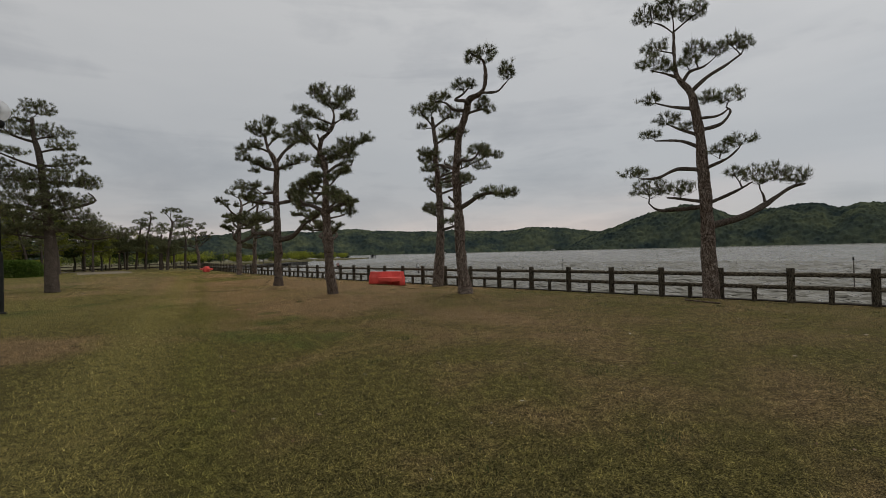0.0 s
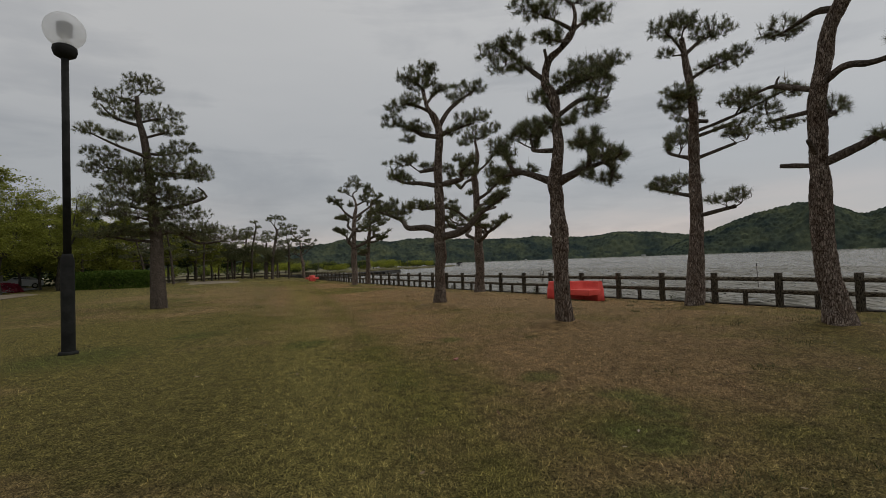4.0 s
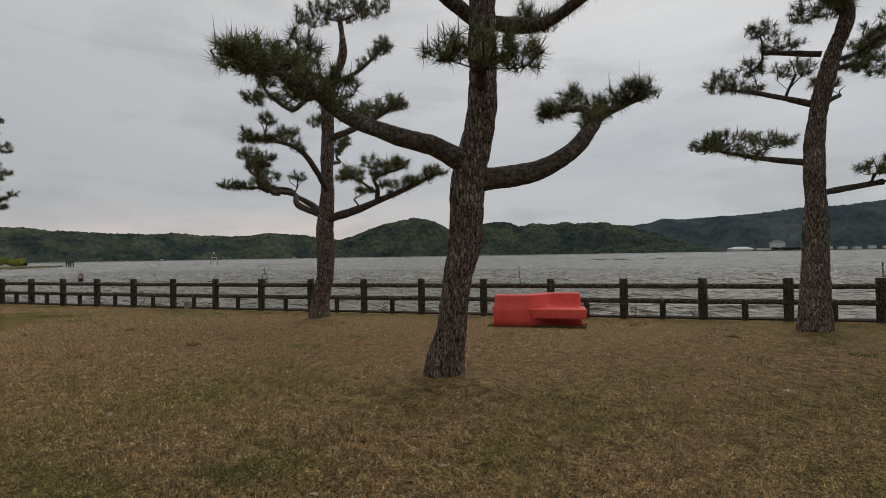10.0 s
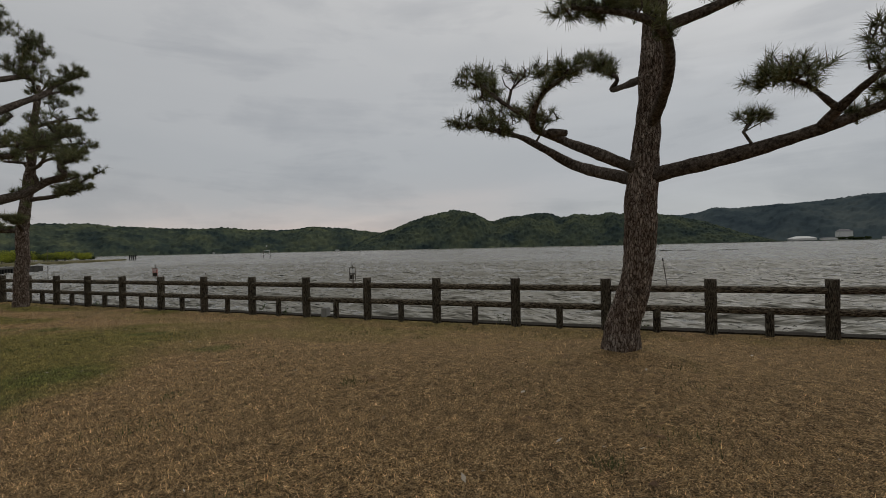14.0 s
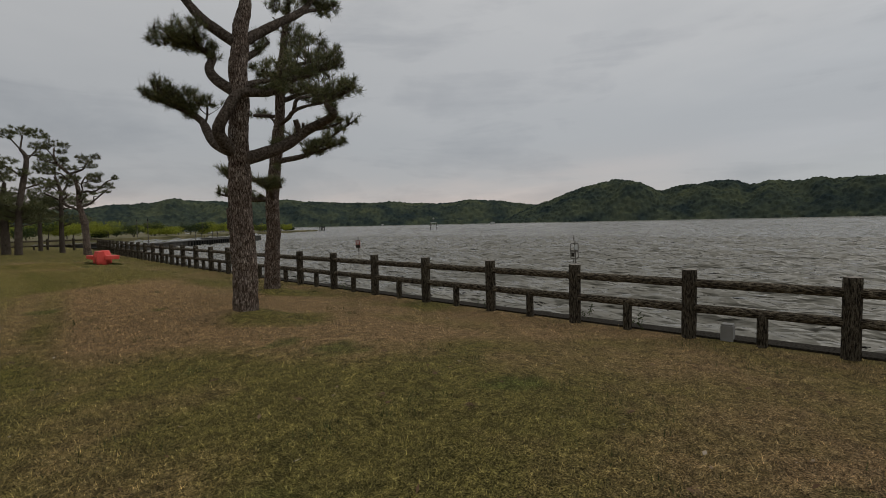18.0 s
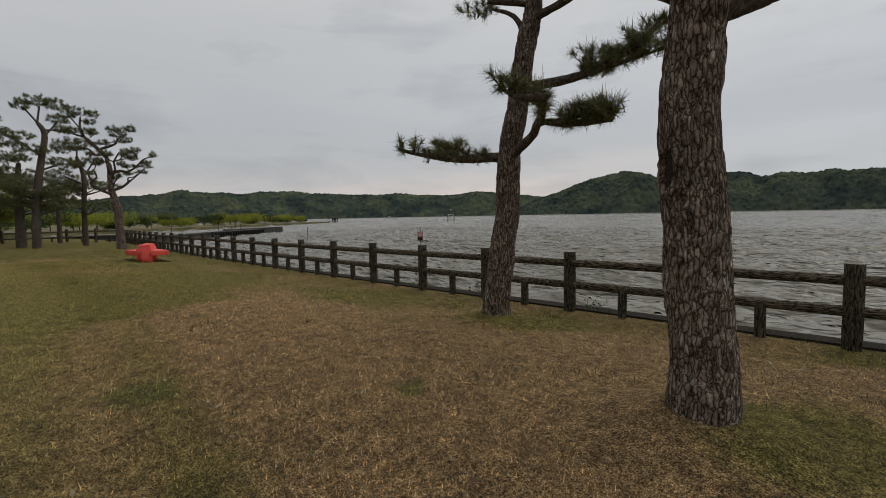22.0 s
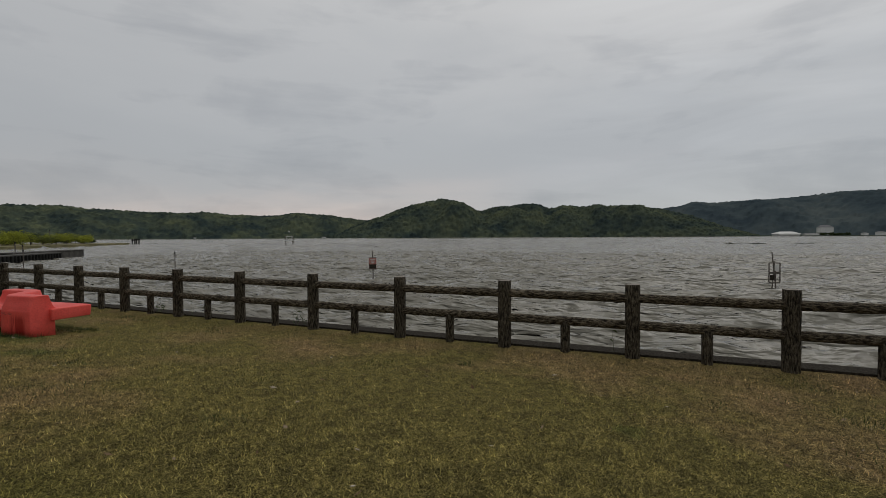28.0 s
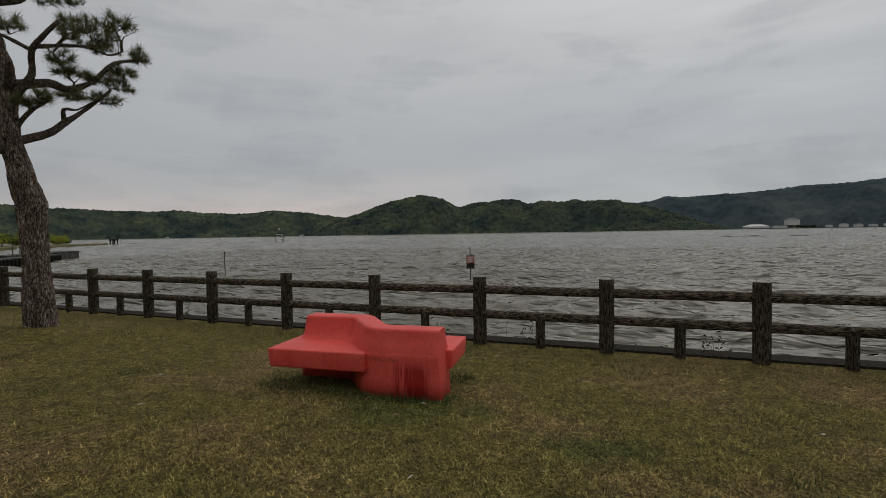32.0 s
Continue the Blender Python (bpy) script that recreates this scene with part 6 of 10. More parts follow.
tree.spray((-0.19, -0.73, 5.69), (-0.51, -0.65, 5.85), (-0.71, -0.54, 6.21), reach=0.19, every=0.07)
tree.done()
tree = Pine("stout pine with a rough plated trunk and twisting limbs", -3.8, 6.17, 27.0, seed=139, near=1)
tree.stem((0.05, -0.04, -0.12, 0.228), (0.06, -0.02, 0.41, 0.203), (0.06, 0.01, 0.78, 0.199), (0.05, 0.06, 1.41, 0.195), (0.02, 0.09, 2.05, 0.186), (0.05, 0.08, 2.49, 0.178), (0.04, 0.04, 3.02, 0.161), (0.1, 0.02, 3.64, 0.152), (0.09, 0.1, 4.25, 0.144), (0.14, 0.16, 4.68, 0.136), (0.15, 0.21, 5.02, 0.127), (0.25, 0.29, 5.53, 0.102), (0.19, 0.37, 5.99, 0.079), (0.06, 0.35, 6.3, 0.061))
tree.limb(0.105, (0.03, 0.06, 2.81), (-0.37, 0.42, 3.08), (-0.62, 1.14, 3.59), (-1.01, 1.28, 3.83), (-1.54, 1.64, 4.08))
tree.limb(0.115, (0.03, 0.07, 2.78), (-0.23, -0.22, 3.11), (-0.09, -0.28, 3.49), (0.12, -0.15, 3.81), (0.58, -0.39, 3.80), (0.89, -0.42, 4.01), (1.32, -0.49, 4.14))
tree.limb(0.115, (0.04, 0.07, 2.70), (0.75, 0.05, 2.97), (1.21, 0.05, 3.30), (1.52, -0.37, 3.42), (1.55, -0.82, 3.44), (1.48, -0.63, 3.65), (1.85, -0.91, 3.83))
tree.limb(0.062, (1.08, 0.05, 3.20), (1.00, 0.00, 3.46))
tree.limb(0.030, (1.14, 0.05, 3.27), (1.13, 0.02, 3.42))
tree.limb(0.035, (1.22, 0.05, 3.30), (1.55, 0.18, 3.38), (1.86, 0.26, 3.52))
tree.limb(0.104, (0.09, 0.04, 3.84), (-0.24, 0.17, 4.07), (-0.37, 0.3, 4.31), (-0.32, 0.42, 4.56), (-0.6, 0.57, 4.74), (-0.96, 0.72, 4.85))
tree.limb(0.045, (0.10, 0.08, 4.02), (0.55, 0.22, 4.16), (0.93, 0.34, 4.28), (1.54, 0.56, 4.55), (1.88, 0.68, 4.72))
tree.limb(0.071, (0.11, 0.12, 4.42), (0.41, 0.32, 4.69), (0.62, 0.5, 4.95))
tree.limb(0.050, (0.09, 0.05, 3.89), (0.38, -0.19, 3.98))
tree.limb(0.044, (0.06, 0.35, 6.3), (-0.31, 0.16, 6.48), (-0.39, 0.07, 6.66))
tree.limb(0.044, (0.06, 0.35, 6.33), (0.06, 0.43, 6.55), (0.37, 0.62, 6.87), (0.43, 0.75, 7.21))
tree.limb(0.098, (0.14, 0.16, 4.7), (-0.42, 0.22, 5.09), (-0.81, 0.31, 5.56), (-1.19, 0.37, 5.91), (-1.57, 0.4, 6.09))
tree.limb(0.097, (0.14, 0.17, 4.75), (0.71, 0.42, 5.23), (1.22, 0.66, 5.64), (1.5, 0.83, 6.01), (2.02, 1.01, 6.42))
tree.limb(0.069, (0.23, 0.31, 5.65), (0.75, 0.65, 5.97), (0.99, 0.8, 5.99), (1.02, 0.93, 5.69))
tree.limb(0.042, (0.75, 0.65, 5.97), (0.82, 0.94, 6.59), (1.04, 1.24, 7.11))
tree.limb(0.049, (1.22, 0.66, 5.64), (1.49, 0.86, 5.8), (1.83, 1.1, 5.99))
tree.limb(0.039, (0.23, 0.31, 5.63), (-0.14, 0.07, 5.66))
tree.pad(-0.8, 0.65, 4.83, 0.37, 0.23)
tree.pad(-1.08, 0.72, 4.86, 0.28, 0.16)
tree.pad(-0.55, 0.56, 4.79, 0.25, 0.18)
tree.pad(1.27, 0.56, 4.97, 0.43, 0.3)
tree.pad(-0.64, 0.04, 6.72, 0.3, 0.26)
tree.pad(-0.27, 0.08, 7.1, 0.31, 0.26)
tree.pad(0.38, 0.68, 7.17, 0.41, 0.31)
tree.pad(0.1, 0.72, 7.61, 0.46, 0.35)
tree.pad(-1.57, 0.39, 6.13, 0.23, 0.36)
tree.pad(-1.28, 0.4, 6.12, 0.29, 0.28)
tree.pad(-0.88, 0.41, 6.1, 0.2, 0.16)
tree.pad(-0.79, 0.36, 5.8, 0.22, 0.16)
tree.pad(-1.14, 0.36, 5.83, 0.22, 0.13)
tree.pad(1.85, 0.96, 6.45, 0.34, 0.25)
tree.pad(1.76, 1.04, 5.97, 0.34, 0.22)
tree.pad(0.88, 0.81, 6.41, 0.37, 0.29)
tree.pad(1.07, 1.07, 6.83, 0.38, 0.38)
tree.pad(0.64, 0.68, 6.25, 0.3, 0.26)
tree.pad(1.02, 1.21, 7.16, 0.28, 0.27)
tree.pad(-1.01, 0.14, 4.81, 0.28, 0.21)
tree.pad(-0.64, 0.16, 4.86, 0.33, 0.27)
tree.pad(-0.18, 0.09, 5.78, 0.27, 0.27)
tree.pad(-0.04, 0.16, 5.64, 0.22, 0.11)
tree.spray((-0.70, 1.16, 3.66), (-1.01, 1.28, 3.83), (-1.54, 1.64, 4.08), reach=0.24, every=0.05, droop=0.35)
tree.spray((-0.80, 1.10, 3.80), (-1.00, 0.85, 3.92), (-1.30, 0.75, 4.00), reach=0.22, every=0.06)
tree.spray((0.60, 0.05, 2.95), (0.90, 0.06, 3.10), reach=0.20, every=0.07, droop=0.1, rise=0.14)
tree.spray((0.98, 0.12, 3.18), (1.22, 0.10, 3.32), reach=0.17, every=0.07, droop=0.1, rise=0.12)
tree.spray((1.45, 0.15, 3.36), (1.86, 0.26, 3.52), reach=0.2, every=0.06)
tree.pad(-1.33, 1.37, 4.08, 0.31, 0.16)
tree.pad(-0.91, 1.07, 4.02, 0.34, 0.18)
tree.pad(-0.47, 0.77, 3.85, 0.25, 0.12)
tree.pad(-1.19, 0.76, 4.00, 0.24, 0.13)
tree.pad(1.11, -0.38, 4.34, 0.35, 0.22)
tree.pad(1.65, 0.46, 4.71, 0.34, 0.25)
tree.pad(0.72, -0.68, 4.08, 0.32, 0.18)
tree.pad(0.50, 0.36, 4.38, 0.28, 0.18)
tree.pad(0.92, -0.77, 3.79, 0.29, 0.10)
tree.pad(1.78, -1.00, 3.82, 0.22, 0.15)
tree.pad(1.56, -0.38, 3.85, 0.26, 0.13)
tree.pad(1.39, 0.57, 4.12, 0.21, 0.11)
tree.scar((0.04, 0.07, 1.71), 0.191, 180, 0.065, 0.160)
tree.spray((-0.76, 1.19, 3.67), (-1.01, 1.28, 3.83), (-1.54, 1.64, 4.08), reach=0.22, every=0.06)
tree.spray((0.43, -0.31, 3.80), (0.58, -0.39, 3.80), (0.89, -0.42, 4.01), (1.32, -0.49, 4.14), reach=0.22, every=0.06)
tree.spray((1.54, -0.61, 3.43), (1.55, -0.82, 3.44), (1.48, -0.63, 3.65), (1.85, -0.91, 3.83), reach=0.22, every=0.06)
tree.spray((-0.34, 0.37, 4.46), (-0.32, 0.42, 4.56), (-0.60, 0.57, 4.74), (-0.96, 0.72, 4.85), reach=0.22, every=0.06)
tree.spray((1.02, 0.37, 4.32), (1.54, 0.56, 4.55), (1.88, 0.68, 4.72), reach=0.22, every=0.06)
tree.spray((0.39, 0.30, 4.67), (0.41, 0.32, 4.69), (0.62, 0.50, 4.95), reach=0.22, every=0.06)
tree.spray((-0.21, 0.21, 6.43), (-0.31, 0.16, 6.48), (-0.39, 0.07, 6.66), reach=0.22, every=0.06)
tree.spray((0.26, 0.55, 6.75), (0.37, 0.62, 6.87), (0.43, 0.75, 7.21), reach=0.22, every=0.06)
tree.spray((-0.77, 0.30, 5.52), (-0.81, 0.31, 5.56), (-1.19, 0.37, 5.91), (-1.57, 0.40, 6.09), reach=0.22, every=0.06)
tree.spray((1.32, 0.72, 5.78), (1.50, 0.83, 6.01), (2.02, 1.01, 6.42), reach=0.22, every=0.06)
tree.spray((0.72, 0.63, 5.95), (0.75, 0.65, 5.97), (0.99, 0.80, 5.99), (1.02, 0.93, 5.69), reach=0.22, every=0.06)
tree.spray((0.82, 0.93, 6.57), (0.82, 0.94, 6.59), (1.04, 1.24, 7.11), reach=0.22, every=0.06)
tree.spray((1.52, 0.88, 5.82), (1.83, 1.10, 5.99), reach=0.22, every=0.06)
tree.done()
tree = Pine("leaning pine with two low limbs beside the fence", -1.48, 9.36, 67.1, seed=140, near=1)
tree.stem((-0.04, -0.05, -0.12, 0.232), (0.01, -0.08, 0.42, 0.193), (0.06, -0.12, 0.75, 0.182), (0.18, -0.17, 1.61, 0.166), (0.23, -0.22, 2.39, 0.155), (0.35, -0.26, 3.01, 0.140), (0.41, -0.24, 3.49, 0.135), (0.51, -0.25, 4.03, 0.128), (0.59, -0.27, 4.42, 0.113), (0.65, -0.28, 5.27, 0.101), (0.77, -0.26, 6.07, 0.077), (0.87, -0.29, 6.68, 0.054))
tree.limb(0.080, (0.25, -0.22, 2.38), (-0.02, -0.20, 2.40), (-0.53, -0.14, 2.41), (-0.88, -0.10, 2.47), (-1.22, -0.20, 2.53), (-1.42, -0.30, 2.60))
tree.limb(0.022, (-0.53, -0.14, 2.42), (-0.80, 0.10, 2.50), (-0.95, 0.28, 2.60))
tree.limb(0.022, (-0.30, -0.16, 2.42), (-0.45, -0.42, 2.50), (-0.75, -0.55, 2.57))
tree.limb(0.070, (0.25, -0.22, 2.39), (0.63, -0.78, 2.57), (0.76, -1.06, 2.67), (1.14, -1.50, 2.55), (1.56, -1.58, 2.54))
tree.limb(0.050, (0.76, -1.06, 2.67), (0.89, -1.89, 2.75), (0.70, -2.10, 2.72), (0.51, -2.05, 2.84))
tree.limb(0.075, (0.37, -0.25, 3.30), (1.23, -0.18, 3.42), (1.95, -0.78, 3.55))
tree.limb(0.045, (1.23, -0.18, 3.42), (1.80, -0.15, 3.55), (2.30, -0.14, 3.67))
tree.limb(0.040, (1.40, -0.18, 3.47), (1.95, -0.15, 3.82), (2.55, -0.10, 4.15))
tree.limb(0.060, (0.55, -0.26, 4.20), (1.00, -0.50, 4.26), (1.32, -0.72, 4.34), (1.60, -0.60, 4.46), (1.95, -0.50, 4.52), (2.27, -0.31, 4.72))
tree.limb(0.050, (1.32, -0.72, 4.34), (1.46, -0.80, 4.56), (1.58, -0.60, 4.66), (1.64, 0.05, 4.83))
tree.limb(0.052, (0.49, -0.25, 3.95), (0.29, -0.11, 4.33), (-0.06, 0.02, 4.54))
tree.limb(0.059, (0.68, -0.27, 5.44), (0.93, 0.13, 5.71), (1.28, 0.67, 5.98))
tree.limb(0.046, (0.58, -0.27, 4.38), (0.01, -0.51, 4.41))
tree.limb(0.061, (0.6, -0.28, 4.72), (1.13, -0.05, 4.93), (1.8, 0.24, 5.08))
tree.limb(0.026, (0.83, -0.28, 6.41), (0.91, 0.05, 6.87))
tree.limb(0.026, (0.83, -0.28, 6.41), (0.71, -0.55, 6.61))
tree.pad(-0.24, 0.02, 4.56, 0.3, 0.11)
tree.pad(0.92, -0.22, 6.43, 0.39, 0.22)
tree.pad(1.43, 0.79, 6.1, 0.34, 0.29)
tree.pad(1.37, 0.03, 5.39, 0.48, 0.26)
tree.pad(0.87, -0.19, 5.1, 0.47, 0.26)
tree.pad(1.48, 0.13, 4.82, 0.49, 0.18)
tree.pad(1.83, 0.27, 5.05, 0.3, 0.19)
tree.pad(0.45, -0.45, 5.12, 0.38, 0.25)
tree.pad(0.74, -0.18, 7.03, 0.44, 0.29)
tree.pad(0.99, 0.17, 6.27, 0.35, 0.19)
tree.spray((-0.12, -0.18, 2.42), (-0.53, -0.14, 2.44), (-0.88, -0.10, 2.50), (-1.22, -0.20, 2.54), (-1.40, -0.28, 2.58), reach=0.24, every=0.055, rise=0.07)
tree.spray((-0.60, -0.05, 2.45), (-0.80, 0.10, 2.50), (-0.95, 0.28, 2.60), reach=0.18, every=0.06)
tree.spray((-0.45, -0.42, 2.50), (-0.75, -0.55, 2.57), reach=0.18, every=0.06)
tree.spray((1.00, -1.35, 2.60), (1.14, -1.50, 2.55), (1.35, -1.55, 2.54), (1.56, -1.58, 2.56), reach=0.2, every=0.045)
tree.spray((0.80, -1.30, 2.70), (0.89, -1.89, 2.75), reach=0.14, every=0.08, droop=0.5, rise=0.03)
tree.spray((0.89, -1.89, 2.75), (0.70, -2.10, 2.72), (0.51, -2.05, 2.84), reach=0.2, every=0.05)
tree.spray((1.23, -0.18, 3.42), (1.60, -0.48, 3.49), (1.95, -0.78, 3.55), reach=0.2, every=0.06)
tree.spray((1.50, -0.16, 3.48), (1.80, -0.15, 3.55), (2.30, -0.14, 3.67), reach=0.2, every=0.05)
tree.spray((1.80, -0.15, 3.72), (1.95, -0.15, 3.82), (2.55, -0.10, 4.15), reach=0.18, every=0.06)
tree.spray((0.42, -0.30, 3.22), (0.62, -0.42, 3.16), reach=0.13, every=0.06, droop=0.7, rise=0.0)
tree.spray((1.72, -0.57, 4.48), (1.95, -0.50, 4.52), (2.27, -0.31, 4.72), reach=0.2, every=0.05)
tree.spray((1.60, -0.35, 4.74), (1.64, 0.05, 4.83), reach=0.2, every=0.05)
tree.pad(1.42, -1.68, 2.65, 0.19, 0.10)
tree.pad(1.17, -1.65, 2.65, 0.16, 0.11)
tree.pad(1.55, -1.74, 2.63, 0.12, 0.08)
tree.pad(1.30, -0.13, 3.70, 0.25, 0.13)
tree.pad(1.82, -0.13, 3.70, 0.18, 0.13)
tree.pad(1.98, -0.52, 3.67, 0.16, 0.13)
tree.pad(1.40, 0.04, 3.53, 0.22, 0.09)
tree.done()
tree = Pine("bent pine with a forked crown at the end of the lawn", -1.0, 31.7, 31.5, seed=141, near=1)
tree.stem((0.01, 0.00, -0.12, 0.217), (-0.01, 0.00, 0.55, 0.180), (-0.02, 0.00, 0.98, 0.169), (-0.03, 0.00, 1.47, 0.168), (-0.04, 0.00, 1.83, 0.191), (-0.12, 0.00, 2.18, 0.162), (-0.18, 0.00, 2.47, 0.146), (-0.24, 0.00, 2.76, 0.144), (-0.25, 0.00, 3.06, 0.131), (-0.27, 0.00, 3.46, 0.110), (-0.27, 0.00, 3.81, 0.104), (-0.33, 0.00, 4.09, 0.090), (-0.39, 0.00, 4.36, 0.082), (-0.88, 0.02, 4.94, 0.088), (-1.23, 0.05, 5.30, 0.065), (-1.34, 0.02, 5.73, 0.054), (-1.31, 0.03, 6.18, 0.032))
tree.limb(0.075, (-0.24, 0.00, 2.76), (0.19, 0.11, 2.97), (0.40, 0.20, 3.18), (0.66, 0.32, 3.44), (1.05, 0.48, 3.88))
tree.limb(0.038, (0.40, 0.20, 3.18), (0.40, 0.24, 3.40), (0.57, 0.27, 3.43), (0.77, 0.33, 3.60))
tree.limb(0.050, (-0.24, 0.00, 2.83), (-0.14, -0.05, 3.04), (0.01, -0.17, 3.24), (0.21, -0.29, 3.39))
tree.limb(0.070, (-0.26, 0.00, 3.29), (-0.12, -0.11, 3.52), (0.03, -0.21, 3.76), (0.04, -0.34, 4.07), (0.19, -0.45, 4.31), (0.36, -0.56, 4.52))
tree.limb(0.078, (-0.27, 0.00, 3.59), (0.22, -0.13, 3.69), (0.44, -0.05, 3.66), (0.76, 0.05, 3.86), (1.10, 0.23, 4.29), (1.54, 0.36, 4.48))
tree.limb(0.032, (0.04, -0.34, 4.07), (-0.18, -0.25, 4.21), (-0.39, -0.19, 4.30))
tree.limb(0.030, (0.08, -0.37, 4.13), (0.40, -0.46, 4.20), (0.68, -0.56, 4.21), (0.93, -0.64, 4.13), (1.09, -0.70, 4.20))
tree.limb(0.021, (0.33, -0.44, 4.19), (0.47, -0.36, 4.42), (0.67, -0.27, 4.58))
tree.limb(0.074, (-0.22, 0.00, 2.58), (-0.83, -0.32, 2.93), (-0.86, -0.45, 3.16), (-0.63, -0.51, 3.38), (-0.69, -0.72, 3.71))
tree.limb(0.049, (-0.83, -0.32, 2.93), (-0.89, -0.14, 3.02), (-1.22, 0.01, 3.65), (-1.56, 0.04, 3.95), (-1.85, 0.03, 4.00))
tree.limb(0.061, (-0.67, 0.01, 4.70), (-0.09, 0.28, 4.99), (0.07, 0.20, 5.22), (0.44, 0.13, 5.46))
tree.limb(0.031, (-0.01, 0.24, 5.11), (-0.27, 0.07, 5.05), (-0.58, -0.14, 4.97))
tree.limb(0.020, (0.25, 0.16, 5.34), (0.34, 0.34, 5.73))
tree.limb(0.057, (-0.53, 0.00, 4.52), (-0.76, -0.09, 4.42), (-1.05, -0.02, 4.70), (-1.49, 0.01, 4.81))
tree.limb(0.025, (-1.22, 0.01, 3.65), (-0.87, -0.13, 3.72), (-0.86, 0.24, 4.22), (-1.06, 0.43, 4.57))
tree.limb(0.048, (-1.20, 0.05, 5.27), (-1.59, -0.24, 5.38), (-1.74, -0.39, 5.58))
tree.limb(0.041, (-1.31, 0.03, 5.61), (-1.69, 0.16, 6.08), (-1.88, 0.22, 6.31))
tree.limb(0.029, (-1.32, 0.02, 6.03), (-1.03, -0.02, 5.96), (-0.76, -0.08, 6.07))
tree.limb(0.044, (-0.27, 0.00, 3.46), (-0.20, -0.39, 3.86))
tree.pad(0.75, -0.56, 4.40, 0.39, 0.26)
tree.pad(1.03, -0.70, 4.58, 0.24, 0.17)
tree.pad(0.51, -0.34, 4.56, 0.23, 0.14)
tree.pad(1.47, 0.35, 4.53, 0.19, 0.17)
tree.pad(1.19, 0.21, 4.15, 0.25, 0.14)
tree.pad(0.86, 0.11, 3.95, 0.22, 0.12)
tree.pad(0.34, -0.44, 4.02, 0.21, 0.13)
tree.pad(0.45, -0.08, 3.92, 0.18, 0.09)
tree.pad(0.09, -0.24, 3.45, 0.21, 0.11)
tree.pad(0.92, 0.42, 3.69, 0.29, 0.13)
tree.pad(1.21, 0.48, 4.00, 0.24, 0.14)
tree.pad(0.50, -0.05, 3.58, 0.20, 0.10)
tree.pad(-0.03, -0.19, 3.36, 0.17, 0.10)
tree.pad(-0.22, -0.22, 4.45, 0.20, 0.13)
tree.pad(0.87, -0.61, 4.25, 0.23, 0.12)
tree.pad(-1.88, 0.19, 6.26, 0.37, 0.21)
tree.pad(-1.37, 0.01, 6.41, 0.42, 0.24)
tree.pad(-0.81, -0.09, 6.30, 0.29, 0.18)
tree.pad(-0.91, -0.02, 5.93, 0.29, 0.15)
tree.pad(-1.67, -0.30, 5.50, 0.32, 0.26)
tree.pad(-1.09, 0.06, 5.52, 0.47, 0.18)
tree.pad(-0.76, 0.18, 5.61, 0.24, 0.15)
tree.pad(-0.05, 0.16, 5.73, 0.35, 0.21)
tree.pad(0.55, 0.40, 5.74, 0.31, 0.22)
tree.pad(0.09, 0.16, 5.45, 0.45, 0.21)
tree.pad(0.32, 0.21, 5.18, 0.41, 0.19)
tree.pad(-0.47, -0.06, 5.01, 0.34, 0.18)
tree.pad(-1.53, -0.01, 4.73, 0.40, 0.15)
tree.pad(-1.17, 0.39, 4.56, 0.24, 0.19)
tree.pad(-0.42, 0.02, 4.53, 0.30, 0.24)
tree.pad(-0.76, 0.18, 4.14, 0.24, 0.24)
tree.pad(-1.61, 0.03, 4.00, 0.31, 0.21)
tree.pad(-0.73, -0.65, 3.54, 0.23, 0.14)
tree.done()
tree = Pine("dense dark pine with layered needle pads", -15.2, -3, -0.2, seed=160, near=0.5)
tree.stem((0.02, 0.00, -0.12, 0.325), (-0.02, 0.00, 1.32, 0.262), (-0.03, 0.00, 2.67, 0.224), (-0.14, 0.00, 4.02, 0.186), (-0.27, 0.00, 5.65, 0.148), (-0.39, 0.00, 6.75, 0.135), (-0.56, 0.00, 7.55, 0.097), (-0.60, 0.00, 8.42, 0.073))
tree.limb(0.075, (-0.33, 0.00, 6.05), (-1.19, -0.33, 6.30), (-2.01, -0.66, 6.63))
tree.limb(0.050, (-0.55, 0.00, 7.39), (0.21, 0.27, 7.73))
tree.limb(0.053, (-0.41, 0.00, 6.77), (0.45, -0.42, 7.03))
tree.limb(0.095, (-0.13, 0.00, 3.89), (0.97, 0.33, 4.22), (1.82, 0.60, 4.63), (1.50, 0.75, 5.05))
tree.limb(0.069, (-0.13, 0.00, 3.89), (-0.84, -0.28, 4.00), (-1.67, -0.62, 4.07))
tree.limb(0.099, (-0.05, 0.00, 2.94), (0.69, 0.29, 3.07), (1.51, 0.65, 2.62), (2.55, 1.03, 2.75))
tree.limb(0.076, (-0.03, 0.00, 2.65), (-0.88, 0.37, 2.76), (-1.77, 0.79, 2.95))
tree.limb(0.071, (-0.52, 0.00, 7.26), (-1.34, 0.27, 7.55), (-1.84, 0.51, 8.12))
tree.limb(0.071, (-0.27, 0.00, 5.50), (-0.99, 0.44, 5.56), (-1.76, 0.87, 5.68))
tree.limb(0.076, (-0.26, 0.00, 5.38), (0.69, -0.44, 5.36), (1.51, -0.86, 5.27))
tree.limb(0.066, (-0.34, 0.00, 6.19), (0.32, 0.29, 6.23), (0.96, 0.62, 6.55))
tree.limb(0.046, (-0.61, 0.00, 8.23), (-1.21, 0.30, 8.39))
tree.limb(0.046, (-0.09, 0.00, 3.47), (-0.60, -0.46, 3.58))
tree.limb(0.046, (-0.16, 0.00, 4.29), (0.30, -0.45, 4.39))
tree.pad(-0.43, 0.00, 8.88, 0.82, 0.44)
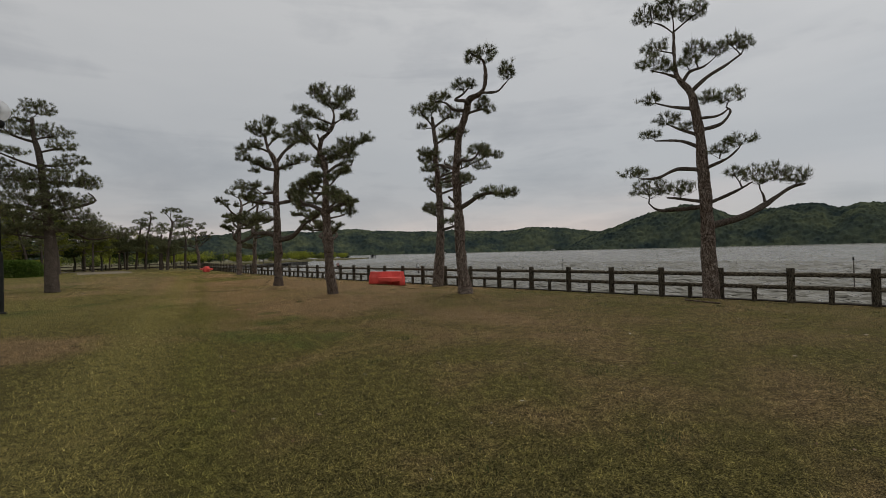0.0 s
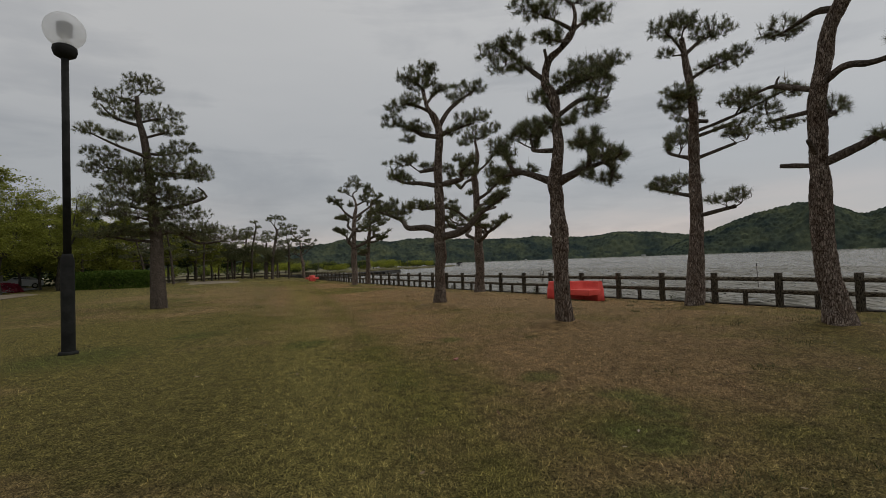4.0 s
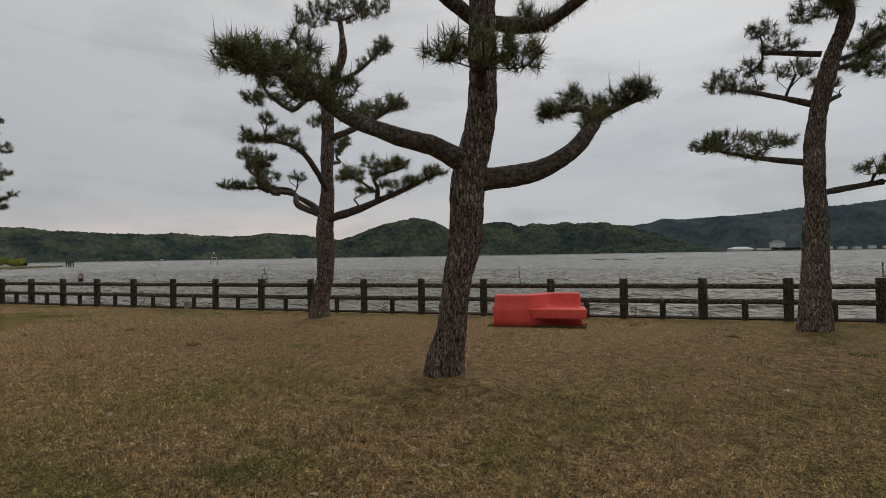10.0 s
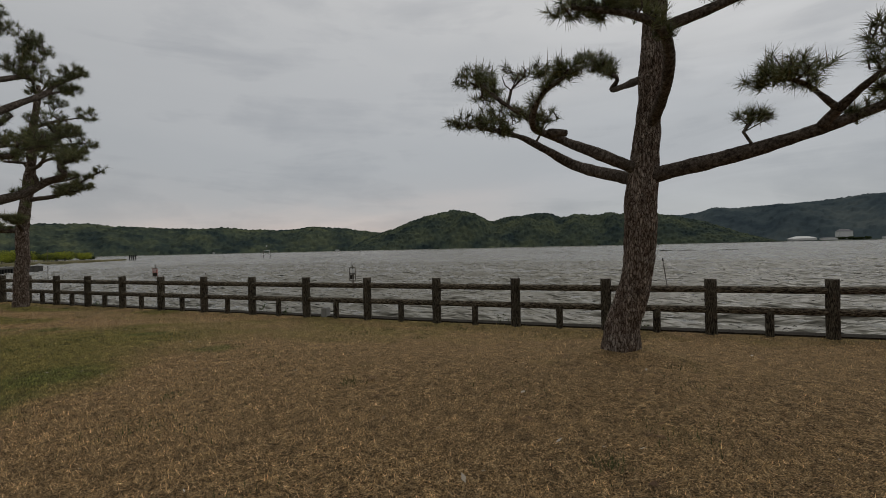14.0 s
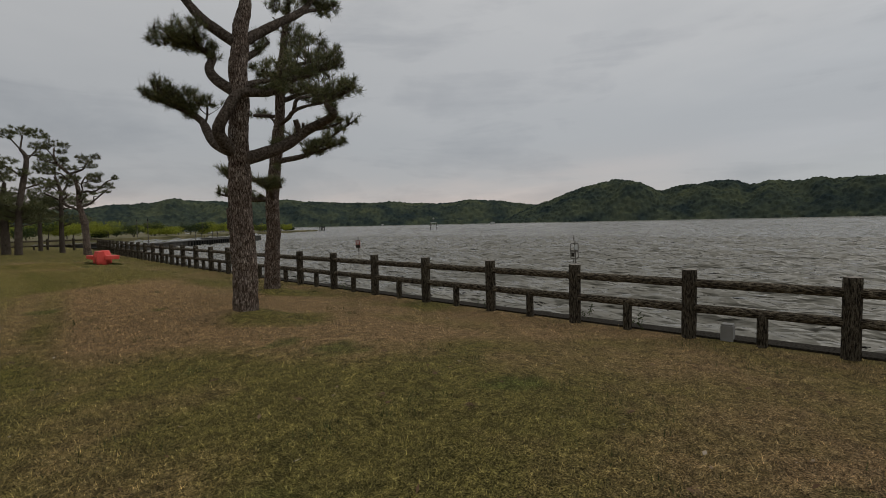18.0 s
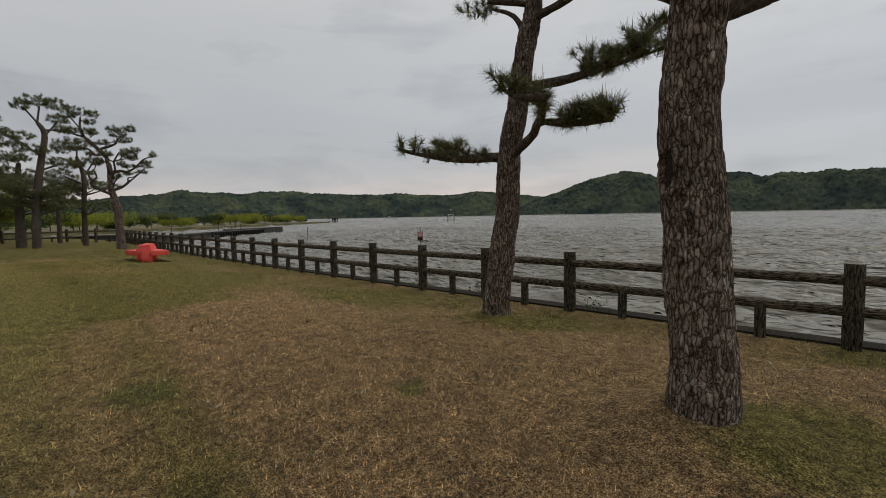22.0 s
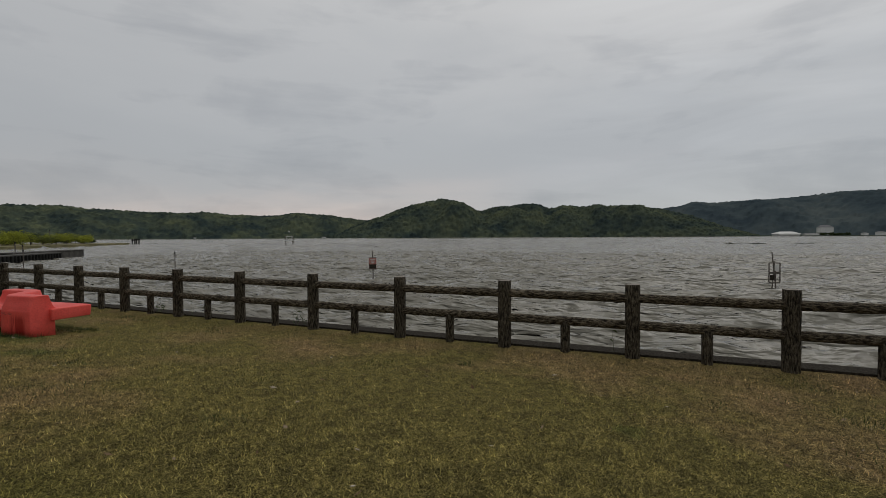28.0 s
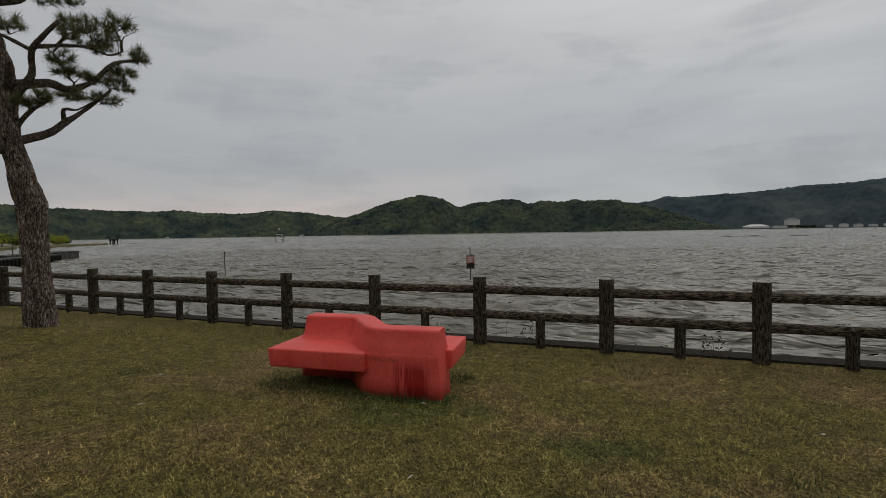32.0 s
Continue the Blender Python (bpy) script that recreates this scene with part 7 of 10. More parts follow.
tree.pad(-1.34, 0.31, 8.38, 0.72, 0.36)
tree.pad(-1.22, 0.24, 7.77, 0.80, 0.44)
tree.pad(0.07, 0.25, 7.88, 0.98, 0.45)
tree.pad(0.45, -0.43, 7.12, 0.69, 0.33)
tree.pad(0.88, 0.60, 6.60, 0.72, 0.38)
tree.pad(0.19, 0.23, 6.13, 0.78, 0.30)
tree.pad(-1.18, -0.38, 6.67, 0.51, 0.21)
tree.pad(-2.01, -0.68, 6.75, 0.56, 0.28)
tree.pad(-1.64, 0.84, 5.67, 0.93, 0.44)
tree.pad(-0.85, 0.40, 5.69, 0.68, 0.37)
tree.pad(-1.25, 0.57, 5.21, 0.81, 0.29)
tree.pad(-0.34, 0.00, 5.38, 1.02, 0.51)
tree.pad(0.70, -0.45, 5.49, 1.05, 0.59)
tree.pad(1.46, -0.89, 5.32, 0.57, 0.51)
tree.pad(-1.08, -0.37, 4.29, 0.98, 0.36)
tree.pad(0.16, -0.29, 4.41, 1.03, 0.51)
tree.pad(0.98, 0.38, 4.64, 0.80, 0.38)
tree.pad(-0.60, -0.47, 3.72, 1.20, 0.43)
tree.pad(-0.88, 0.38, 3.11, 1.16, 0.37)
tree.pad(2.10, 0.92, 2.98, 1.46, 0.44)
tree.pad(0.69, 0.22, 3.84, 1.29, 0.45)
tree.pad(-1.56, -0.55, 3.83, 0.83, 0.35)
tree.pad(1.24, 0.48, 3.24, 1.25, 0.38)
tree.pad(-0.10, 0.00, 3.17, 1.18, 0.37)
tree.pad(-1.90, 0.81, 3.01, 0.80, 0.33)
tree.pad(-0.71, -0.29, 4.74, 1.20, 0.50)
tree.pad(-1.88, 0.90, 6.28, 0.66, 0.33)
tree.done()
tree = Pine("dark pine in the grove at the end of the lawn", -0.46, 42.3, 9.5, seed=119, near=0)
tree.stem((0, 0, -0.12, 0.181), (0.04, 0, 2.22, 0.145), (0.13, 0, 4.33, 0.126), (-0.15, 0, 5.66, 0.089))
tree.limb(0.060, (0.13, 0, 4.33), (0.66, 0.45, 5.36))
tree.limb(0.059, (0, 0, 4.95), (-0.94, 0.39, 5.59))
tree.limb(0.050, (-0.13, 0, 5.57), (-0.11, 0.23, 6.35))
tree.limb(0.059, (0.11, 0, 3.89), (-0.83, 0.49, 4.43))
tree.limb(0.051, (0.08, 0, 3.17), (-0.25, 0.05, 3.36), (-0.66, 0.09, 3.61))
tree.limb(0.066, (0.08, 0, 3.21), (0.69, -0.38, 3.39), (1.24, -0.82, 3.63))
tree.limb(0.055, (0.05, 0, 2.33), (-0.4, -0.11, 2.52), (-0.88, -0.22, 2.77))
tree.limb(0.059, (0.04, 0, 1.95), (0.51, -0.35, 2.13), (0.91, -0.75, 2.37))
tree.limb(0.059, (0.09, 0, 3.42), (-0.38, 0.23, 3.62), (-0.94, 0.47, 3.88))
tree.limb(0.051, (0.09, 0, 3.29), (0.48, 0.07, 3.5), (0.79, 0.15, 3.76))
tree.limb(0.051, (0.08, 0, 3.04), (-0.26, 0.09, 3.24), (-0.67, 0.19, 3.49))
tree.pad(-0.18, 0.2, 6.43, 0.85, 0.55)
tree.pad(-0.9, 0.39, 6.21, 0.76, 0.55)
tree.pad(-0.43, 0.15, 5.17, 0.69, 0.37)
tree.pad(0.67, 0.45, 5.44, 0.56, 0.38)
tree.pad(-1, 0.49, 4.55, 0.76, 0.37)
tree.pad(-0.66, 0.09, 3.7, 0.73, 0.36)
tree.pad(1.24, -0.82, 3.71, 0.79, 0.37)
tree.pad(-0.88, -0.22, 2.85, 0.83, 0.32)
tree.pad(0.92, -0.7, 2.45, 1.02, 0.46)
tree.pad(-0.93, 0.47, 3.97, 0.8, 0.37)
tree.pad(0.79, 0.14, 3.84, 0.84, 0.37)
tree.pad(-0.66, 0.19, 3.58, 0.76, 0.32)
tree.done()
tree = Pine("dark pine in the grove at the end of the lawn", -3.17, 39.64, 6.1, seed=120, near=0)
tree.stem((0, 0, -0.12, 0.217), (0.17, 0, 2.87, 0.186), (0.47, 0, 4.76, 0.172), (0.72, 0, 6.35, 0.141), (0.45, 0, 7, 0.093))
tree.limb(0.059, (0.71, 0, 6.27), (1.35, 0.43, 7.21))
tree.limb(0.052, (0.45, 0, 7), (-0.02, 0.3, 7.74))
tree.limb(0.057, (0.45, 0, 7), (0.61, 0.48, 8.02))
tree.limb(0.058, (0.53, 0, 5.12), (-0.29, -0.53, 5.78))
tree.limb(0.059, (0.41, 0, 4.35), (1.38, 0.56, 4.84))
tree.limb(0.054, (0.29, 0, 3.61), (-0.59, 0.49, 3.64))
tree.limb(0.053, (0.6, 0, 6.6), (1.49, 0.37, 6.75))
tree.limb(0.060, (0.2, 0, 3.09), (-0.3, -0.35, 3.22), (-0.76, -0.71, 3.42))
tree.limb(0.060, (0.11, 0, 1.88), (0.71, -0.12, 2.03), (1.29, -0.25, 2.25))
tree.limb(0.045, (0.12, 0, 2.07), (-0.09, 0.1, 2.23), (-0.32, 0.23, 2.46))
tree.limb(0.049, (0.13, 0, 2.23), (0.48, -0.04, 2.38), (0.81, -0.08, 2.6))
tree.limb(0.055, (0.14, 0, 2.38), (-0.35, 0, 2.53), (-0.84, 0, 2.76))
tree.limb(0.050, (0.16, 0, 2.72), (0.51, 0.04, 2.87), (0.87, 0.08, 3.1))
tree.limb(0.050, (0.16, 0, 2.72), (-0.2, -0.16, 2.86), (-0.52, -0.31, 3.08))
tree.pad(-0.16, 0.3, 7.91, 0.46, 0.33)
tree.pad(0.47, 0.48, 8.27, 0.85, 0.42)
tree.pad(1.41, 0.43, 8.2, 0.7, 0.42)
tree.pad(1.36, 0.43, 7.32, 0.56, 0.34)
tree.pad(0.14, -0.2, 5.47, 0.83, 0.41)
tree.pad(-0.41, -0.53, 6.13, 0.8, 0.32)
tree.pad(-0.88, -0.53, 5.74, 0.63, 0.4)
tree.pad(1.38, 0.56, 4.92, 0.78, 0.38)
tree.pad(-0.58, 0.49, 3.82, 0.86, 0.41)
tree.pad(0.77, 0.07, 3.06, 0.82, 0.37)
tree.pad(1.65, 0.37, 6.76, 0.57, 0.25)
tree.pad(-0.75, -0.71, 3.49, 0.86, 0.4)
tree.pad(1.3, -0.25, 2.33, 0.66, 0.38)
tree.pad(-0.32, 0.22, 2.54, 0.7, 0.33)
tree.pad(0.81, -0.08, 2.68, 0.79, 0.33)
tree.pad(-0.84, 0, 2.83, 0.87, 0.4)
tree.pad(0.88, 0.08, 3.18, 0.83, 0.38)
tree.pad(-0.51, -0.31, 3.15, 0.58, 0.36)
tree.done()
tree = Pine("dark pine in the grove at the end of the lawn", -3.59, 41.7, 5.2, seed=121, near=0)
tree.stem((0, 0, -0.12, 0.271), (0.03, 0, 2.16, 0.223), (0.02, 0, 3.53, 0.158), (0.17, 0, 4.9, 0.111))
tree.limb(0.051, (0.02, 0, 3.52), (-0.58, 0.32, 4.04))
tree.limb(0.051, (0.02, 0, 3.33), (0.81, -0.32, 3.52))
tree.limb(0.041, (0.17, 0, 4.9), (-0.03, -0.15, 5.26))
tree.limb(0.058, (0.02, 0, 2.35), (-0.99, 0.5, 2.57))
tree.limb(0.045, (0.02, 0, 3.13), (-0.03, 0.13, 3.34), (-0.23, 0.29, 3.58))
tree.limb(0.063, (0.02, 0, 1.86), (0.69, -0.12, 2.03), (1.33, -0.26, 2.26))
tree.limb(0.050, (0.02, 0, 3.4), (-0.2, -0.17, 3.59), (-0.58, -0.35, 3.81))
tree.limb(0.052, (0.02, 0, 1.97), (0.44, 0.07, 2.15), (0.82, 0.16, 2.39))
tree.limb(0.052, (0.02, 0, 1.86), (-0.33, -0.09, 2.04), (-0.75, -0.19, 2.28))
tree.limb(0.049, (0.02, 0, 2.05), (0.38, -0.12, 2.23), (0.62, -0.26, 2.46))
tree.limb(0.053, (0.02, 0, 3.13), (-0.25, -0.28, 3.32), (-0.63, -0.55, 3.53))
tree.pad(-0.09, 0.16, 4.32, 1.02, 0.6)
tree.pad(0.49, -0.16, 3.41, 0.97, 0.43)
tree.pad(-0.58, -0.35, 3.88, 0.73, 0.38)
tree.pad(0.12, -0.06, 5.2, 0.68, 0.34)
tree.pad(-0.98, 0.5, 2.76, 0.8, 0.34)
tree.pad(-0.23, 0.27, 3.66, 0.85, 0.38)
tree.pad(1.33, -0.26, 2.34, 0.71, 0.43)
tree.pad(-0.58, -0.35, 3.88, 0.86, 0.38)
tree.pad(0.82, 0.16, 2.47, 0.67, 0.35)
tree.pad(-0.74, -0.19, 2.36, 0.63, 0.29)
tree.pad(0.62, -0.24, 2.54, 0.77, 0.39)
tree.pad(-0.62, -0.55, 3.61, 0.63, 0.37)
tree.done()
tree = Pine("dark pine in the grove at the end of the lawn", -4.44, 48.78, 3.4, seed=122, near=0)
tree.stem((0, 0, -0.12, 0.161), (0.17, 0, 4.07, 0.143), (0.56, 0, 6.32, 0.126), (0.79, 0, 7.68, 0.090), (0.69, 0, 8.29, 0.072))
tree.limb(0.051, (0.56, 0, 6.32), (0.07, 0.32, 6.99))
tree.limb(0.045, (0.79, 0, 7.66), (1.31, -0.25, 7.91))
tree.limb(0.064, (0.25, 0, 4.5), (1.06, 0.63, 5.5))
tree.limb(0.051, (0.25, 0, 4.5), (-0.4, -0.37, 4.92))
tree.limb(0.039, (0.69, 0, 8.29), (0.34, -0.12, 8.28))
tree.limb(0.062, (0.1, 0, 2.35), (-0.38, -0.39, 2.53), (-0.88, -0.79, 2.79))
tree.limb(0.056, (0.17, 0, 3.96), (0.64, -0.22, 4.15), (1.01, -0.46, 4.42))
tree.limb(0.057, (0.1, 0, 2.44), (-0.38, -0.11, 2.63), (-0.92, -0.23, 2.89))
tree.limb(0.070, (0.15, 0, 3.65), (0.77, 0.47, 3.88), (1.36, 0.97, 4.19))
tree.limb(0.049, (0.12, 0, 2.8), (-0.11, 0.2, 2.99), (-0.38, 0.42, 3.27))
tree.limb(0.062, (0.16, 0, 3.87), (0.71, 0.31, 4.09), (1.18, 0.63, 4.4))
tree.limb(0.061, (0.14, 0, 3.42), (-0.43, 0.19, 3.62), (-1, 0.38, 3.89))
tree.pad(0.45, -0.09, 8.43, 0.61, 0.34)
tree.pad(0.24, 0.16, 6.76, 0.77, 0.49)
tree.pad(-0.07, 0.32, 7.43, 0.53, 0.39)
tree.pad(1.09, 0.63, 5.96, 1, 0.5)
tree.pad(0.12, -0.09, 4.95, 0.96, 0.59)
tree.pad(1.01, -0.09, 7.68, 0.55, 0.3)
tree.pad(-0.87, -0.79, 2.87, 0.81, 0.47)
tree.pad(1.02, -0.46, 4.51, 0.98, 0.34)
tree.pad(-0.9, -0.79, 2.96, 0.84, 0.47)
tree.pad(1.37, 0.97, 4.28, 0.78, 0.41)
tree.pad(-0.37, 0.39, 3.36, 0.88, 0.49)
tree.pad(1.19, 0.63, 4.49, 0.93, 0.4)
tree.pad(-1, 0.38, 3.98, 0.93, 0.44)
tree.done()
tree = Pine("dark pine in the grove at the end of the lawn", -5.55, 49.83, 2.0, seed=123, near=0)
tree.stem((0, 0, -0.12, 0.158), (0.32, 0, 3.64, 0.141), (0.74, 0, 6.35, 0.106), (0.72, 0, 7.16, 0.071))
tree.limb(0.049, (0.71, 0, 6.12), (-0.04, 0.31, 6.11))
tree.limb(0.053, (0.67, 0, 5.89), (1.21, -0.37, 6.57))
tree.limb(0.055, (0.39, 0, 4.09), (-0.53, 0.46, 4))
tree.limb(0.048, (0.42, 0, 4.31), (1.08, 0.34, 4.35))
tree.limb(0.053, (0.6, 0, 5.43), (-0.26, -0.4, 5.37))
tree.limb(0.053, (0.25, 0, 2.84), (-0.14, 0.18, 3.05), (-0.47, 0.39, 3.33))
tree.limb(0.060, (0.38, 0, 4), (0.85, 0.06, 4.24), (1.49, 0.13, 4.53))
tree.limb(0.068, (0.21, 0, 2.3), (-0.49, 0.38, 2.52), (-1.1, 0.77, 2.8))
tree.limb(0.056, (0.29, 0, 3.24), (0.69, -0.11, 3.45), (1.25, -0.23, 3.73))
tree.limb(0.053, (0.32, 0, 3.6), (-0.09, -0.17, 3.8), (-0.41, -0.38, 4.05))
tree.limb(0.052, (0.26, 0, 2.89), (0.6, 0, 3.1), (1.05, 0, 3.37))
tree.limb(0.058, (0.28, 0, 3.15), (-0.29, 0, 3.36), (-0.79, 0, 3.62))
tree.pad(0.37, 0.15, 7.15, 0.68, 0.49)
tree.pad(0.13, 0.23, 6.12, 0.83, 0.49)
tree.pad(1.03, -0.27, 6.57, 0.62, 0.49)
tree.pad(-0.36, -0.4, 5.37, 0.73, 0.38)
tree.pad(0.17, 0.11, 4.09, 1.06, 0.54)
tree.pad(-0.71, 0, 3.84, 0.59, 0.39)
tree.pad(1.09, 0.34, 4.49, 0.71, 0.4)
tree.pad(-0.47, 0.39, 3.42, 1.01, 0.39)
tree.pad(1.49, 0.13, 4.62, 0.91, 0.45)
tree.pad(-1.09, 0.77, 2.89, 0.85, 0.39)
tree.pad(1.25, -0.23, 3.82, 0.9, 0.4)
tree.pad(-0.42, 0.4, 4.18, 0.9, 0.44)
tree.pad(1.05, 0, 3.46, 0.78, 0.4)
tree.pad(-0.78, 0, 3.71, 0.95, 0.43)
tree.done()
tree = Pine("dark pine in the grove at the end of the lawn", -1, 47.44, 7.8, seed=124, near=0)
tree.stem((0, 0, -0.12, 0.156), (0.04, 0, 2.27, 0.136), (0.14, 0, 3.89, 0.097))
tree.limb(0.047, (0.12, 0, 3.66), (-0.35, 0.26, 4.13))
tree.limb(0.048, (0.11, 0, 3.43), (0.78, -0.29, 3.65))
tree.limb(0.052, (0.07, 0, 2.85), (-0.15, 0.25, 3.07), (-0.44, 0.53, 3.35))
tree.limb(0.072, (0.13, 0, 3.78), (0.84, -0.47, 3.97), (1.51, -1, 4.23))
tree.limb(0.063, (0.07, 0, 2.85), (-0.53, 0.07, 3.06), (-1.2, 0.14, 3.34))
tree.limb(0.054, (0.1, 0, 3.22), (0.46, -0.27, 3.42), (0.74, -0.6, 3.68))
tree.limb(0.052, (0.05, 0, 2.43), (-0.17, 0.28, 2.65), (-0.43, 0.58, 2.94))
tree.limb(0.060, (0.04, 0, 2.33), (0.64, 0.06, 2.54), (1.18, 0.12, 2.82))
tree.limb(0.058, (0.12, 0, 3.59), (-0.26, 0.29, 3.81), (-0.75, 0.62, 4.1))
tree.pad(0.23, -0.06, 4.22, 1.05, 0.56)
tree.pad(0.78, -0.25, 3.56, 0.64, 0.41)
tree.pad(-0.4, 0.49, 3.45, 0.75, 0.41)
tree.pad(-0.44, 0.49, 3.45, 0.88, 0.46)
tree.pad(1.52, -1, 4.32, 1.07, 0.46)
tree.pad(-1.19, 0.14, 3.43, 0.93, 0.45)
tree.pad(0.75, -0.25, 3.79, 0.9, 0.46)
tree.pad(-0.42, 0.58, 3.03, 1.01, 0.36)
tree.pad(1.19, 0.12, 2.92, 0.87, 0.36)
tree.pad(-0.74, 0.62, 4.19, 1.12, 0.51)
tree.done()
tree = Pine("dark pine in the grove at the end of the lawn", -7.71, 48.86, -0.6, seed=125, near=0)
tree.stem((0, 0, -0.12, 0.127), (0.1, 0, 2.71, 0.111), (0.15, 0, 3.98, 0.079), (-0.11, 0, 4.81, 0.063))
tree.limb(0.051, (0.14, 0, 3.76), (0.81, 0.32, 4.22))
tree.limb(0.043, (0.02, 0, 4.4), (-0.43, 0.17, 4.6))
tree.limb(0.050, (0.11, 0, 3.13), (-0.51, 0.38, 3.56))
tree.limb(0.055, (0.1, 0, 2.82), (-0.29, 0.18, 3.01), (-0.75, 0.39, 3.26))
tree.limb(0.057, (0.09, 0, 2.57), (0.58, -0.2, 2.74), (1.04, -0.41, 2.99))
tree.limb(0.054, (0.15, 0, 3.96), (-0.28, 0.05, 4.14), (-0.76, 0.1, 4.38))
tree.limb(0.048, (0.09, 0, 2.57), (0.35, -0.17, 2.74), (0.59, -0.39, 2.99))
tree.limb(0.053, (0.13, 0, 3.5), (-0.22, 0.21, 3.68), (-0.61, 0.44, 3.94))
tree.limb(0.053, (0.06, 0, 4.22), (0.53, -0.21, 4.44), (0.8, -0.44, 4.69))
tree.limb(0.060, (0.13, 0, 3.54), (-0.28, 0.39, 3.73), (-0.7, 0.77, 4))
tree.pad(-0.08, 0.11, 5.24, 0.41, 0.18)
tree.pad(0.49, -0.16, 4.32, 0.62, 0.23)
tree.pad(-0.45, 0.07, 4.3, 0.6, 0.32)
tree.pad(0.58, -0.39, 3.33, 0.76, 0.37)
tree.pad(-0.52, 0.31, 3.35, 0.74, 0.37)
tree.pad(-0.74, 0.39, 3.35, 0.83, 0.46)
tree.pad(1.05, -0.41, 3.08, 0.91, 0.37)
tree.pad(-0.75, 0.1, 4.46, 0.59, 0.36)
tree.pad(0.6, -0.36, 3.08, 0.83, 0.42)
tree.pad(-0.6, 0.68, 4.04, 0.74, 0.37)
tree.pad(0.81, -0.41, 4.78, 0.76, 0.42)
tree.pad(-0.7, 0.77, 4.08, 0.84, 0.42)
tree.done()
tree = Pine("dark pine in the grove at the end of the lawn", -6.7, 49.36, 0.6, seed=126, near=0)
tree.stem((0, 0, -0.12, 0.133), (0.1, 0, 2.72, 0.116), (0.14, 0, 3.81, 0.083))
tree.limb(0.047, (0.13, 0, 3.59), (0.75, 0.26, 3.39))
tree.limb(0.050, (0.13, 0, 3.59), (-0.59, 0.37, 3.38))
tree.limb(0.046, (0.14, 0, 4), (-0.04, 0.06, 4.2), (-0.32, 0.14, 4.46))
tree.limb(0.048, (0.1, 0, 2.79), (0.41, -0.1, 2.98), (0.67, -0.21, 3.24))
tree.limb(0.048, (0.12, 0, 3.31), (-0.15, -0.11, 3.49), (-0.46, -0.23, 3.74))
tree.limb(0.056, (0.12, 0, 3.36), (0.56, 0.21, 3.56), (0.95, 0.45, 3.84))
tree.limb(0.049, (0.14, 0, 4.26), (-0.12, 0.12, 4.46), (-0.46, 0.24, 4.72))
tree.limb(0.061, (0.13, 0, 3.66), (0.78, 0, 3.86), (1.34, 0, 4.14))
tree.limb(0.063, (0.13, 0, 3.53), (-0.43, -0.32, 3.7), (-1.01, -0.64, 3.92))
tree.pad(0.07, -0.01, 3.37, 1, 0.48)
tree.pad(0.54, -0.1, 2.93, 0.73, 0.38)
tree.pad(-0.46, 0.37, 2.81, 0.71, 0.38)
tree.pad(-0.31, 0.13, 4.54, 0.74, 0.47)
tree.pad(0.67, -0.2, 3.33, 0.69, 0.48)
tree.pad(-0.45, -0.32, 3.82, 0.8, 0.37)
tree.pad(0.96, 0.42, 3.93, 0.82, 0.49)
tree.pad(-0.46, 0.24, 4.8, 0.92, 0.38)
tree.pad(1.35, 0, 4.23, 0.86, 0.49)
tree.pad(-1, -0.64, 4.01, 0.61, 0.46)
tree.done()
tree = Pine("dark pine in the grove at the end of the lawn", -8.86, 48.83, -2.0, seed=127, near=0)
tree.stem((0, 0, -0.12, 0.106), (0.13, 0, 2.71, 0.091), (0.26, 0, 3.75, 0.061))
tree.limb(0.041, (0.23, 0, 3.54), (0.63, 0.17, 3.34))
tree.limb(0.047, (0.23, 0, 3.54), (-0.37, 0.33, 3.34))
tree.limb(0.049, (0.15, 0, 2.87), (-0.15, 0.1, 3.04), (-0.46, 0.22, 3.29))
tree.limb(0.047, (0.17, 0, 3.08), (0.41, 0.12, 3.26), (0.64, 0.26, 3.52))
tree.limb(0.044, (0.26, 0, 4.24), (-0.18, 0.31, 4.41), (-0.58, 0.63, 4.67))
tree.limb(0.049, (0.23, 0, 3.48), (0.62, 0.05, 3.67), (1.11, 0.1, 3.94))
tree.limb(0.048, (0.2, 0, 3.24), (-0.04, 0.18, 3.42), (-0.23, 0.4, 3.67))
tree.limb(0.044, (0.26, 0, 4.15), (0.67, 0.29, 4.36), (1.1, 0.58, 4.65))
tree.limb(0.052, (0.21, 0, 3.36), (-0.3, 0.3, 3.54), (-0.76, 0.6, 3.8))
tree.pad(0.24, 0, 3.54, 0.82, 0.54)
tree.pad(-0.45, 0.17, 3.13, 0.71, 0.45)
tree.pad(0.69, 0.17, 2.8, 0.6, 0.37)
tree.pad(-0.46, 0.22, 3.37, 0.71, 0.31)
tree.pad(0.65, 0.24, 3.6, 0.91, 0.37)
tree.pad(-0.58, 0.63, 4.75, 0.8, 0.41)
tree.pad(1.11, 0.1, 4.02, 0.61, 0.37)
tree.pad(-0.22, 0.37, 3.76, 0.84, 0.41)
tree.pad(1.11, 0.58, 4.73, 0.75, 0.42)
tree.pad(-0.76, 0.6, 3.88, 0.77, 0.4)
tree.done()

# ---- benches ----


